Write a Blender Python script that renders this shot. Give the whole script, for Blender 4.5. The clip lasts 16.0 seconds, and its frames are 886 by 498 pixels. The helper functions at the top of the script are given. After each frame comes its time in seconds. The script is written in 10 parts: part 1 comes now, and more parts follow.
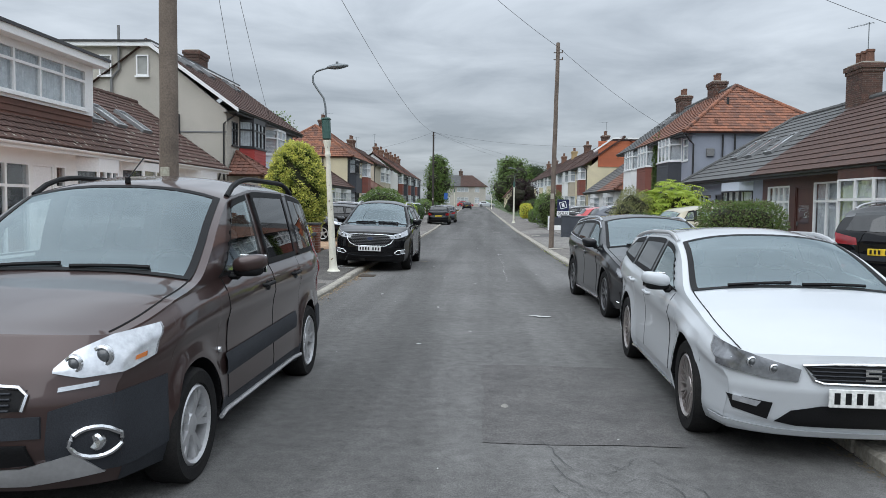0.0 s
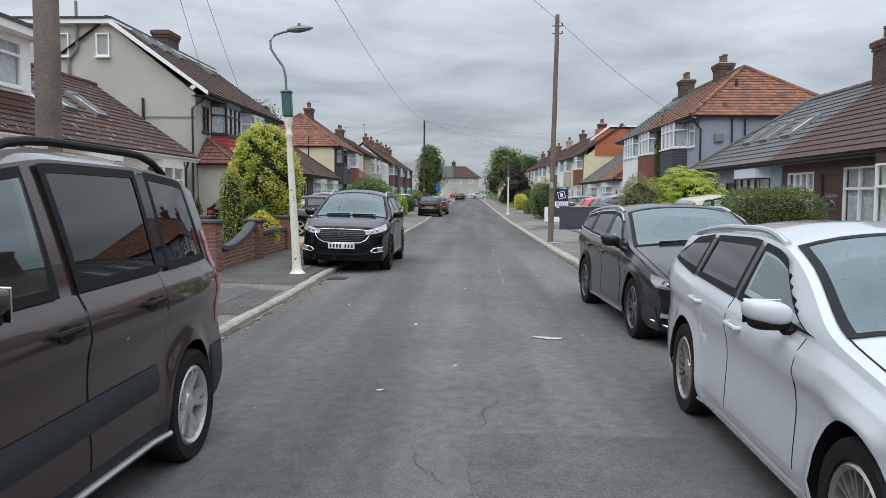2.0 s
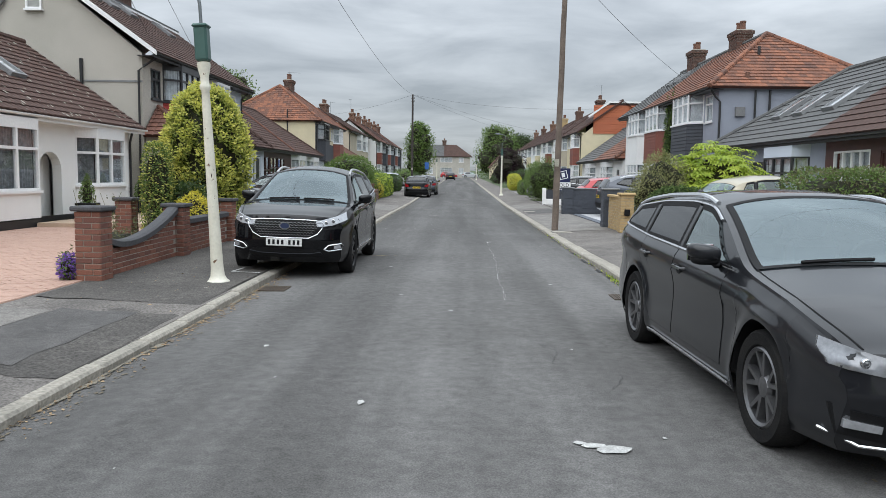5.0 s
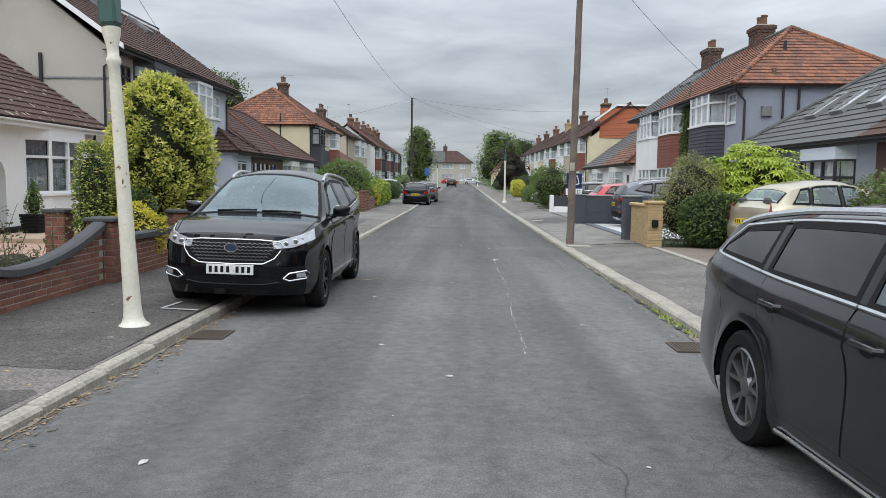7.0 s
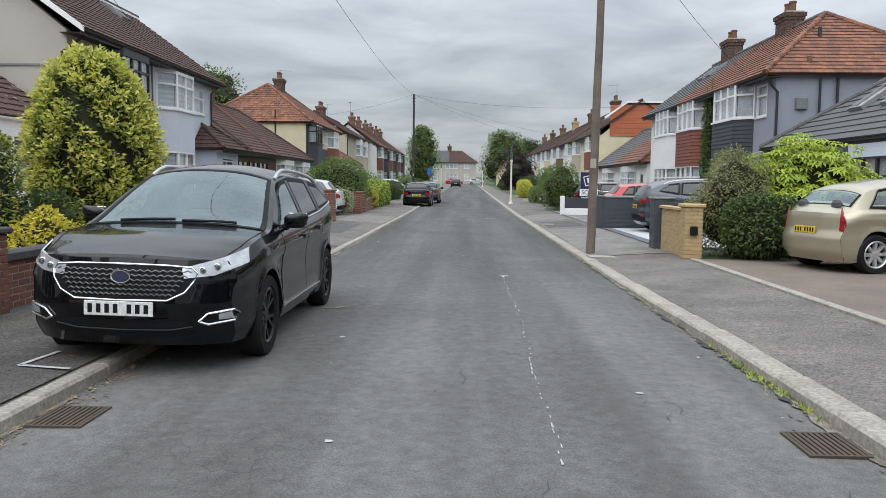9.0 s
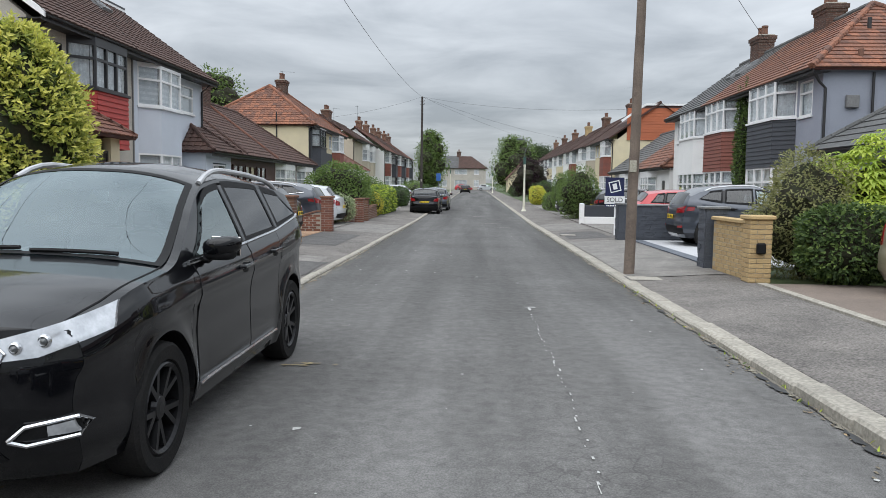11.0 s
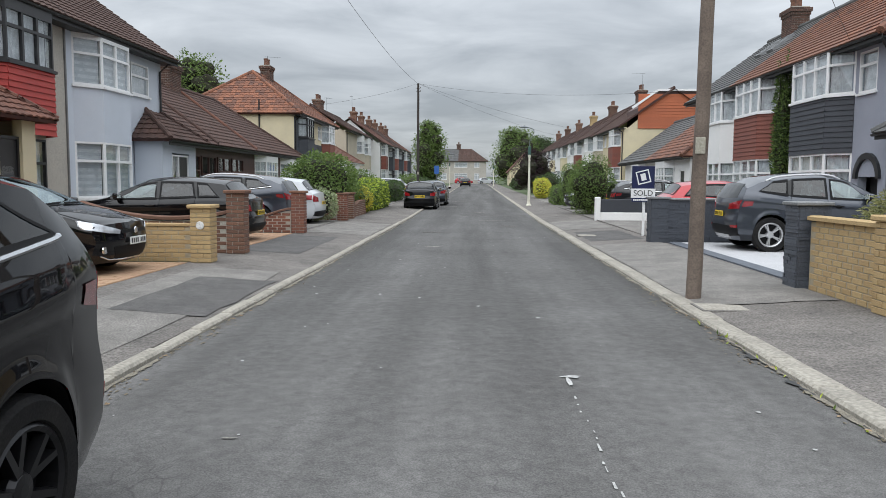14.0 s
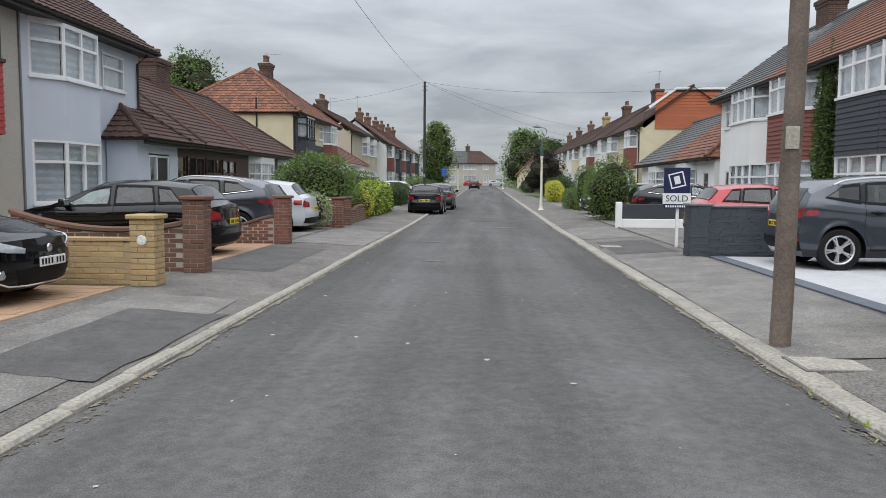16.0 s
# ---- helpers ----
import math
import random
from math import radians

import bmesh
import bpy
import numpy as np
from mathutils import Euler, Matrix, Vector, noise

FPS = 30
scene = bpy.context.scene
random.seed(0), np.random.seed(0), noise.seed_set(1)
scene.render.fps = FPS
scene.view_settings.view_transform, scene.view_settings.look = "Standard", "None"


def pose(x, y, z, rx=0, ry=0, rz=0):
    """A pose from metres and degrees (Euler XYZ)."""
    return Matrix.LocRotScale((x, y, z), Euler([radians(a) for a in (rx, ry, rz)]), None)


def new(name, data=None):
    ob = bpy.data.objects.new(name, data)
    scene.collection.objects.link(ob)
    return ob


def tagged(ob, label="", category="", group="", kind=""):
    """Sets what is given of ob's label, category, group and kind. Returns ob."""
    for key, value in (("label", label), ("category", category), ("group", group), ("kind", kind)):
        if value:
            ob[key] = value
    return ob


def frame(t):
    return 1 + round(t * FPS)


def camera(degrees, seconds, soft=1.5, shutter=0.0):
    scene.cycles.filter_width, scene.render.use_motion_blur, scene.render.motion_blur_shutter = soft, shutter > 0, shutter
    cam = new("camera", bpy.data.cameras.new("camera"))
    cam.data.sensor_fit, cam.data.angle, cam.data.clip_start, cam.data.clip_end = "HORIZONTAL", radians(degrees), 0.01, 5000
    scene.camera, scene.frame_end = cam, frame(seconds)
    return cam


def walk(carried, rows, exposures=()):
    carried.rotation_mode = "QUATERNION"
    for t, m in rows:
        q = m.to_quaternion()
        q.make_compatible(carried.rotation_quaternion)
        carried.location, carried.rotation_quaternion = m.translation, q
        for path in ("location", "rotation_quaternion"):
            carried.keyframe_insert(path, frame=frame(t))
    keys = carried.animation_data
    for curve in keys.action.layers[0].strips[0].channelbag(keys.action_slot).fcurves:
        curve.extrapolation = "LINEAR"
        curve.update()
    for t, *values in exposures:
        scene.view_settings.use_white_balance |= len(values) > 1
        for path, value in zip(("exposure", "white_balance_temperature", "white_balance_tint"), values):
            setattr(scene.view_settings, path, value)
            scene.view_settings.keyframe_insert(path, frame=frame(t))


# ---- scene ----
cam = camera(60.1, 16.0, soft=0.85)
METRES, EYE, TILT, LEAN, TURN = 21.2, 1.59, 0.8, 0.0, 2.4
ROWS = [
    (0.0, 0.0, 0.0, 0.0, 0.05, -4.1, -0.68),
    (0.5, -0.0, 0.0309, -0.0009, -0.06, -4.09, -0.57),
    (1.0, 0.0038, 0.0623, -0.0018, -0.19, -4.18, -0.48),
    (1.5, 0.004, 0.0933, -0.0031, -0.33, -4.41, -0.42),
    (2.0, 0.0084, 0.124, -0.0041, -0.44, -4.71, -0.37),
    (2.5, 0.0095, 0.1534, -0.0043, -0.54, -5.09, -0.53),
    (3.0, 0.0109, 0.1849, -0.005, -0.59, -5.58, -0.68),
    (3.5, 0.0129, 0.2165, -0.0061, -0.59, -6.09, -0.84),
    (4.0, 0.0142, 0.2482, -0.0063, -0.84, -6.44, -0.93),
    (6.5, 0.0225, 0.4067, -0.0075, -1.25, -5.8, -0.73),
    (7.0, 0.0223, 0.4387, -0.0088, -1.03, -5.77, -0.64),
    (7.5, 0.0256, 0.4707, -0.01, -0.99, -5.8, -0.57),
    (8.0, 0.0265, 0.5021, -0.0101, -0.97, -5.79, -0.61),
    (8.5, 0.0286, 0.534, -0.0106, -0.87, -5.85, -0.55),
    (9.0, 0.0301, 0.5663, -0.0113, -0.68, -5.75, -0.62),
    (11.5, 0.0321, 0.7232, -0.0133, 0.15, -5.29, -0.64),
    (12.0, 0.0343, 0.7553, -0.0139, 0.27, -5.48, -0.54),
    (12.5, 0.0333, 0.7861, -0.0144, 0.3, -5.57, -0.44),
    (13.0, 0.0354, 0.8175, -0.0152, 0.22, -5.64, -0.31),
    (13.5, 0.0368, 0.8476, -0.0163, 0.14, -5.7, -0.33),
    (14.0, 0.0392, 0.8789, -0.0172, 0.03, -5.78, -0.32),
    (14.5, 0.0414, 0.9096, -0.0171, 0.06, -5.8, -0.37),
    (15.0, 0.0417, 0.9391, -0.0167, 0.22, -5.71, -0.39),
    (15.5, 0.0448, 0.9692, -0.0171, 0.51, -5.65, -0.41),
    (16.0, 0.0446, 0.9978, -0.0174, 0.71, -5.61, -0.34),
]
walk(cam, [(t, pose(0, 0, EYE, TILT, LEAN, TURN) @ pose(METRES * x, METRES * y, METRES * z, 90 + pitch, roll, yaw)) for t, x, y, z, yaw, pitch, roll in ROWS],
     [(0.0, -0.10, 6230, 10), (4.0, 0.02, 6350, 10), (8.5, 0.0, 6430, 11), (13.0, 0.02, 6470, 11), (14.0, -0.02, 6480, 11), (16.0, -0.10, 6500, 12)])

# ---- world and light: an overcast summer day ----
world = bpy.data.worlds.new("overcast")
scene.world = world
world.use_nodes = True
_n, _l = world.node_tree.nodes, world.node_tree.links
_n.clear()
_out = _n.new("ShaderNodeOutputWorld")
_sky = _n.new("ShaderNodeTexSky")
_sky.sky_type, _sky.sun_disc = "NISHITA", False
_sky.sun_elevation, _sky.sun_rotation = radians(55), radians(200)
_b1 = _n.new("ShaderNodeBackground")
_b1.inputs["Strength"].default_value = 0.012
_l.new(_sky.outputs[0], _b1.inputs["Color"])
_tc = _n.new("ShaderNodeTexCoord")
_sep = _n.new("ShaderNodeSeparateXYZ")
_l.new(_tc.outputs["Generated"], _sep.inputs[0])


def _math(op, a, b=None, c=None):
    m = _n.new("ShaderNodeMath")
    m.operation = op
    for i, v in enumerate((a, b, c)):
        if v is None:
            continue
        if isinstance(v, (int, float)):
            m.inputs[i].default_value = v
        else:
            _l.new(v, m.inputs[i])
    return m.outputs[0]


# cloud deck: the direction projected on a level sheet overhead
_up = _math("MAXIMUM", _sep.outputs[2], 0.0)
_den = _math("ADD", _up, 0.10)
_cx, _cy = _math("DIVIDE", _sep.outputs[0], _den), _math("DIVIDE", _sep.outputs[1], _den)
_comb = _n.new("ShaderNodeCombineXYZ")
_l.new(_cx, _comb.inputs[0]), _l.new(_cy, _comb.inputs[1])
_noise = _n.new("ShaderNodeTexNoise")
_noise.inputs["Scale"].default_value, _noise.inputs["Detail"].default_value, _noise.inputs["Roughness"].default_value = 1.1, 6, 0.55
_noise.inputs["Distortion"].default_value = 0.4
_l.new(_comb.outputs[0], _noise.inputs["Vector"])
_ramp = _n.new("ShaderNodeValToRGB")
_ramp.color_ramp.elements[0].position, _ramp.color_ramp.elements[0].color = 0.33, (0.322, 0.352, 0.38, 1)
_ramp.color_ramp.elements[1].position, _ramp.color_ramp.elements[1].color = 0.70, (0.56, 0.597, 0.627, 1)
_l.new(_noise.outputs[0], _ramp.inputs[0])
_grad = _math("ADD", _math("MULTIPLY", _math("POWER", _up, 1.15), 3.3), 0.78)
_b2 = _n.new("ShaderNodeBackground")
_l.new(_ramp.outputs[0], _b2.inputs["Color"]), _l.new(_grad, _b2.inputs["Strength"])
_add = _n.new("ShaderNodeAddShader")
_l.new(_b1.outputs[0], _add.inputs[0]), _l.new(_b2.outputs[0], _add.inputs[1])
_l.new(_add.outputs[0], _out.inputs[0])
sun = new("sun", bpy.data.lights.new("sun", "SUN"))
sun.data.energy, sun.data.angle, sun.data.color = 1.7, radians(80), (0.97, 0.98, 0.97)
sun.rotation_euler = (radians(37), 0, radians(-20))
scene.view_settings.exposure = 0.0


# ---- materials ----
def mat(name, color, rough=0.7, metal=0.0, second=None, scale=3.0, fine=40.0, bump=0.0, coat=0.0, amount=0.5, spec=0.5, island=0.0, obj=0.0, bump_scale=None, grain=0.22, mid=0.0, craze=0.0, streak=0.0, chips=None):
    """Principled surface: two colours mixed by coarse noise, fine grain, a little relief, and variation from piece to piece."""
    m = bpy.data.materials.new(name)
    m.use_nodes = True
    n, l = m.node_tree.nodes, m.node_tree.links
    p = n["Principled BSDF"]
    p.inputs["Roughness"].default_value, p.inputs["Metallic"].default_value = rough, metal
    p.inputs["Coat Weight"].default_value, p.inputs["Coat Roughness"].default_value = coat, 0.02
    p.inputs["Coat IOR"].default_value = 1.48
    p.inputs["Specular IOR Level"].default_value = spec
    tc = n.new("ShaderNodeTexCoord")
    big = n.new("ShaderNodeTexNoise")
    big.inputs["Scale"].default_value, big.inputs["Detail"].default_value, big.inputs["Roughness"].default_value = scale, 5, 0.6
    l.new(tc.outputs["Object"], big.inputs["Vector"])
    small = n.new("ShaderNodeTexNoise")
    small.inputs["Scale"].default_value, small.inputs["Detail"].default_value = fine, 3
    l.new(tc.outputs["Object"], small.inputs["Vector"])
    mix = n.new("ShaderNodeMix")
    mix.data_type = "RGBA"
    second = second or tuple(c * 0.75 for c in color)
    mix.inputs["A"].default_value, mix.inputs["B"].default_value = (*color, 1), (*second, 1)
    ramp = n.new("ShaderNodeMapRange")
    ramp.inputs["From Min"].default_value, ramp.inputs["From Max"].default_value = 0.5 - 0.22, 0.5 + 0.22
    ramp.inputs["To Max"].default_value = amount * 2 if amount < 0.5 else 1.0
    l.new(big.outputs[0], ramp.inputs["Value"])
    fac = ramp.outputs[0]
    for weight, src in ((island, ("ShaderNodeNewGeometry", "Random Per Island")), (obj, ("ShaderNodeObjectInfo", "Random"))):
        if weight:
            g = n.new(src[0])
            mm = n.new("ShaderNodeMix")
            mm.inputs["Factor"].default_value = weight
            l.new(fac, mm.inputs["A"]), l.new(g.outputs[src[1]], mm.inputs["B"])
            fac = mm.outputs["Result"]
    l.new(fac, mix.inputs["Factor"])
    hsv = n.new("ShaderNodeHueSaturation")
    vr = n.new("ShaderNodeMapRange")
    vr.inputs["From Min"].default_value, vr.inputs["From Max"].default_value = 0.3, 0.7
    vr.inputs["To Min"].default_value, vr.inputs["To Max"].default_value = (0.95, 1.05) if metal or coat else (1 - grain, 1 + grain)
    l.new(small.outputs[0], vr.inputs["Value"]), l.new(vr.outputs[0], hsv.inputs["Value"])
    if mid:
        mn = n.new("ShaderNodeTexNoise")
        mn.inputs["Scale"].default_value, mn.inputs["Detail"].default_value, mn.inputs["Roughness"].default_value = 9.0, 6, 0.75
        l.new(tc.outputs["Object"], mn.inputs["Vector"])
        mr = n.new("ShaderNodeMapRange")
        mr.inputs["From Min"].default_value, mr.inputs["From Max"].default_value = 0.3, 0.7
        mr.inputs["To Min"].default_value, mr.inputs["To Max"].default_value = 1 - mid, 1 + mid
        mu = n.new("ShaderNodeMath")
        mu.operation = "MULTIPLY"
        l.new(mn.outputs[0], mr.inputs["Value"]), l.new(mr.outputs[0], mu.inputs[0]), l.new(vr.outputs[0], mu.inputs[1])
        l.new(mu.outputs[0], hsv.inputs["Value"])
    base = mix.outputs["Result"]
    if streak:
        # long worn bands along the street
        mp, sn, sr, sm = (n.new("ShaderNode" + k) for k in ("Mapping", "TexNoise", "MapRange", "Mix"))
        mp.inputs["Scale"].default_value = (0.95, 0.045, 1.0)
        l.new(tc.outputs["Object"], mp.inputs["Vector"]), l.new(mp.outputs[0], sn.inputs["Vector"])
        sn.inputs["Scale"].default_value, sn.inputs["Detail"].default_value, sn.inputs["Roughness"].default_value = 1.0, 4, 0.55
        sr.inputs["From Min"].default_value, sr.inputs["From Max"].default_value = 0.36, 0.64
        sr.inputs["To Min"].default_value, sr.inputs["To Max"].default_value = 0.0, streak
        l.new(sn.outputs[0], sr.inputs["Value"])
        sm.data_type = "RGBA"
        sm.inputs["B"].default_value = (*(c * 0.6 for c in second), 1)
        l.new(sr.outputs[0], sm.inputs["Factor"]), l.new(base, sm.inputs["A"])
        base = sm.outputs["Result"]
    if chips:
        # hard-edged chips and blotches of another colour
        cn, cr, cm = (n.new("ShaderNode" + k) for k in ("TexNoise", "MapRange", "Mix"))
        cn.inputs["Scale"].default_value, cn.inputs["Detail"].default_value, cn.inputs["Roughness"].default_value = chips[1], 5, 0.65
        l.new(tc.outputs["Object"], cn.inputs["Vector"])
        cr.inputs["From Min"].default_value, cr.inputs["From Max"].default_value = chips[2], chips[2] + 0.03
        l.new(cn.outputs[0], cr.inputs["Value"])
        cm.data_type = "RGBA"
        cm.inputs["B"].default_value = (*chips[0], 1)
        l.new(cr.outputs[0], cm.inputs["Factor"]), l.new(base, cm.inputs["A"])
        base = cm.outputs["Result"]
    l.new(base, hsv.inputs["Color"]), l.new(hsv.outputs[0], p.inputs["Base Color"])
    if craze:
        # a net of fine cracks in worn areas
        vo, wn, wm, e1, e2, mk, fin = (n.new("ShaderNode" + k) for k in ("TexVoronoi", "TexNoise", "VectorMath", "MapRange", "MapRange", "Math", "Mix"))
        wn.inputs["Scale"].default_value = 3.0
        wm.operation = "MULTIPLY_ADD"
        wm.inputs[1].default_value = (0.25, 0.25, 0.25)
        l.new(tc.outputs["Object"], wn.inputs["Vector"]), l.new(wn.outputs["Color"], wm.inputs[0]), l.new(tc.outputs["Object"], wm.inputs[2])
        vo.feature = "DISTANCE_TO_EDGE"
        vo.inputs["Scale"].default_value = 6.5
        l.new(wm.outputs[0], vo.inputs["Vector"])
        e1.inputs["From Min"].default_value, e1.inputs["From Max"].default_value = 0.012, 0.04
        e1.inputs["To Min"].default_value, e1.inputs["To Max"].default_value = 1.0, 0.0
        l.new(vo.outputs["Distance"], e1.inputs["Value"])
        area = n.new("ShaderNodeTexNoise")
        area.inputs["Scale"].default_value, area.inputs["Detail"].default_value = 0.42, 4
        l.new(tc.outputs["Object"], area.inputs["Vector"])
        e2.inputs["From Min"].default_value, e2.inputs["From Max"].default_value = 0.55, 0.68
        e2.inputs["To Max"].default_value = 0.32
        l.new(area.outputs[0], e2.inputs["Value"])
        mk.operation = "MULTIPLY"
        l.new(e1.outputs[0], mk.inputs[0]), l.new(e2.outputs[0], mk.inputs[1])
        fin.data_type = "RGBA"
        fin.inputs["B"].default_value = (0.035, 0.034, 0.033, 1)
        l.new(mk.outputs[0], fin.inputs["Factor"]), l.new(hsv.outputs[0], fin.inputs["A"])
        l.new(fin.outputs["Result"], p.inputs["Base Color"])
    if bump:
        b = n.new("ShaderNodeBump")
        b.inputs["Strength"].default_value, b.inputs["Distance"].default_value = bump, 0.01
        src = small
        if bump_scale:
            src = n.new("ShaderNodeTexNoise")
            src.inputs["Scale"].default_value, src.inputs["Detail"].default_value = bump_scale, 2
            l.new(tc.outputs["Object"], src.inputs["Vector"])
        l.new(src.outputs[0], b.inputs["Height"]), l.new(b.outputs[0], p.inputs["Normal"])
    return m


def glass(name, tint, gloss=0.06, sheen=(1.0, 1.0, 1.0), rise_=4.5):
    """A pane: clear tinted film with a mirror gloss that grows at grazing angles."""
    m = bpy.data.materials.new(name)
    m.use_nodes = True
    n, l = m.node_tree.nodes, m.node_tree.links
    n.clear()
    o, t, g, f, x, pw, ma = (n.new("ShaderNode" + k) for k in ("OutputMaterial", "BsdfTransparent", "BsdfGlossy", "LayerWeight", "MixShader", "Math", "Math"))
    t.inputs["Color"].default_value = (*tint, 1)
    g.inputs["Roughness"].default_value, g.inputs["Color"].default_value = 0.02, (*sheen, 1)
    f.inputs["Blend"].default_value = 0.5
    pw.operation, ma.operation = "POWER", "MULTIPLY_ADD"
    pw.inputs[1].default_value = rise_
    ma.inputs[1].default_value, ma.inputs[2].default_value = 0.9 - gloss, gloss
    l.new(f.outputs["Facing"], pw.inputs[0]), l.new(pw.outputs[0], ma.inputs[0])
    l.new(ma.outputs[0], x.inputs[0]), l.new(t.outputs[0], x.inputs[1]), l.new(g.outputs[0], x.inputs[2])
    l.new(x.outputs[0], o.inputs[0])
    return m


M_ASPH = mat("asphalt", (0.190, 0.186, 0.181), 0.9, second=(0.132, 0.128, 0.124), scale=0.45, fine=110, bump=0.45, spec=0.2, bump_scale=150, grain=0.30, mid=0.24, craze=1.0, streak=0.75)
# the asphalt colour is scaled along the street: paler in the middle stretch, darker before and beyond it
_nt = M_ASPH.node_tree
_p, _sx, _xyz, _mr, _cr, _mx = _nt.nodes["Principled BSDF"], _nt.nodes.new("ShaderNodeTexCoord"), _nt.nodes.new("ShaderNodeSeparateXYZ"), _nt.nodes.new("ShaderNodeMapRange"), _nt.nodes.new("ShaderNodeValToRGB"), _nt.nodes.new("ShaderNodeMix")
_mx.data_type, _mx.blend_type = "RGBA", "MULTIPLY"
_mx.inputs["Factor"].default_value = 1.0
_mr.inputs["From Min"].default_value, _mr.inputs["From Max"].default_value = 0.0, 40.0
_from = _p.inputs["Base Color"].links[0].from_socket
for _k, (_y, _v) in enumerate(((4.0, 0.86), (8.5, 0.90), (12.5, 1.0), (18.0, 1.08), (22.0, 1.08), (25.5, 0.85))):
    _e = _cr.color_ramp.elements[_k] if _k < 2 else _cr.color_ramp.elements.new(_y / 40)
    _e.position, _e.color = _y / 40, (_v, _v, _v, 1)
_nt.links.new(_sx.outputs["Object"], _xyz.inputs[0]), _nt.links.new(_xyz.outputs[1], _mr.inputs["Value"])
_nt.links.new(_mr.outputs[0], _cr.inputs[0]), _nt.links.new(_from, _mx.inputs["A"])
_nt.links.new(_cr.outputs[0], _mx.inputs["B"]), _nt.links.new(_mx.outputs["Result"], _p.inputs["Base Color"])
M_PATCH = mat("asphalt_patch", (0.135, 0.129, 0.125), 0.92, second=(0.090, 0.087, 0.085), scale=2, fine=90, bump=0.6, spec=0.2, bump_scale=130, grain=0.36, mid=0.18)
M_TAR = mat("tar_seam", (0.045, 0.045, 0.046), 0.7, scale=4)
M_PAVE = mat("pavement_asphalt", (0.215, 0.198, 0.182), 0.92, second=(0.125, 0.116, 0.109), scale=0.9, fine=45, bump=0.8, spec=0.2, bump_scale=80, grain=0.42, mid=0.2)
M_PAVE3 = mat("old_dark_pavement", (0.125, 0.116, 0.107), 0.92, second=(0.072, 0.068, 0.064), scale=1.1, fine=45, bump=0.8, spec=0.2, bump_scale=80, grain=0.42, mid=0.24, chips=((0.26, 0.245, 0.22), 7, 0.69))
M_PAVE2 = mat("pavement_concrete", (0.25, 0.235, 0.217), 0.9, second=(0.155, 0.147, 0.137), scale=1.6, fine=60, bump=0.4, spec=0.2, grain=0.35, mid=0.15)
M_KERB = mat("kerb_stone", (0.42, 0.39, 0.335), 0.9, second=(0.24, 0.225, 0.195), scale=5, fine=28, bump=0.8, obj=0.35, spec=0.2, grain=0.25, chips=((0.17, 0.157, 0.132), 13, 0.68))
M_DIRT = mat("gutter_dirt", (0.20, 0.165, 0.115), 0.95, second=(0.10, 0.085, 0.06), scale=9, fine=120, bump=0.7)
M_GRASS = mat("grass", (0.075, 0.105, 0.035), 0.9, second=(0.045, 0.07, 0.025), scale=2, fine=60, bump=0.6)
M_SOIL = mat("soil", (0.07, 0.052, 0.04), 0.95, scale=5, fine=60, bump=0.8)
M_BLOCK = mat("pink_block_paving", (0.50, 0.335, 0.265), 0.88, second=(0.43, 0.28, 0.22), scale=3, fine=90, bump=0.3, obj=0.5, island=0.4)
M_BLOCK2 = mat("buff_block_paving", (0.46, 0.33, 0.20), 0.88, second=(0.38, 0.22, 0.14), scale=3, fine=90, bump=0.3, obj=0.6, island=0.6)
M_WHITESTONE = mat("pale_resin_drive", (0.52, 0.52, 0.53), 0.8, second=(0.44, 0.44, 0.45), scale=3, fine=160, bump=0.2)
M_GREYEDGE = mat("grey_edging", (0.13, 0.145, 0.17), 0.8, scale=3)
M_PEBBLE = mat("pebbledash", (0.50, 0.47, 0.415), 0.95, second=(0.40, 0.375, 0.33), scale=0.7, fine=55, bump=0.9, amount=0.45)
M_CREAM = mat("cream_render", (0.70, 0.62, 0.42), 0.9, second=(0.6, 0.53, 0.37), scale=1, fine=70, bump=0.3, grain=0.06)
M_WHITE = mat("white_render", (0.84, 0.835, 0.82), 0.85, second=(0.77, 0.765, 0.75), scale=0.8, fine=60, bump=0.25, grain=0.06)
M_LILAC = mat("pale_grey_render", (0.585, 0.625, 0.69), 0.85, second=(0.53, 0.57, 0.63), scale=0.8, fine=60, bump=0.2, grain=0.06)
M_GREYR = mat("grey_render", (0.31, 0.33, 0.385), 0.9, second=(0.26, 0.28, 0.33), scale=0.8, fine=55, bump=0.4, grain=0.06)
M_BEIGE = mat("beige_render", (0.52, 0.46, 0.36), 0.9, second=(0.44, 0.39, 0.31), scale=0.8, fine=55, bump=0.4, grain=0.06)
M_RED = mat("red_boarding", (0.42, 0.035, 0.025), 0.55, second=(0.34, 0.03, 0.022), scale=2, fine=30, grain=0.06)
M_BROWNCLAD = mat("tile_hanging", (0.25, 0.075, 0.05), 0.7, second=(0.17, 0.06, 0.045), scale=2, fine=30, island=0.5)
M_ORANGECLAD = mat("orange_tile_hanging", (0.46, 0.135, 0.06), 0.8, second=(0.36, 0.11, 0.055), scale=2, fine=30, island=0.5)
M_DARKCLAD = mat("charcoal_boarding", (0.045, 0.05, 0.06), 0.6, second=(0.035, 0.038, 0.047), scale=2, fine=30, grain=0.06)
M_WOOD = mat("brown_joinery", (0.085, 0.03, 0.022), 0.5, second=(0.055, 0.022, 0.018), scale=3, fine=25, grain=0.06)
M_UPVC = mat("white_upvc", (0.82, 0.82, 0.82), 0.35, second=(0.77, 0.77, 0.76), scale=1, fine=20, amount=0.3, grain=0.06)
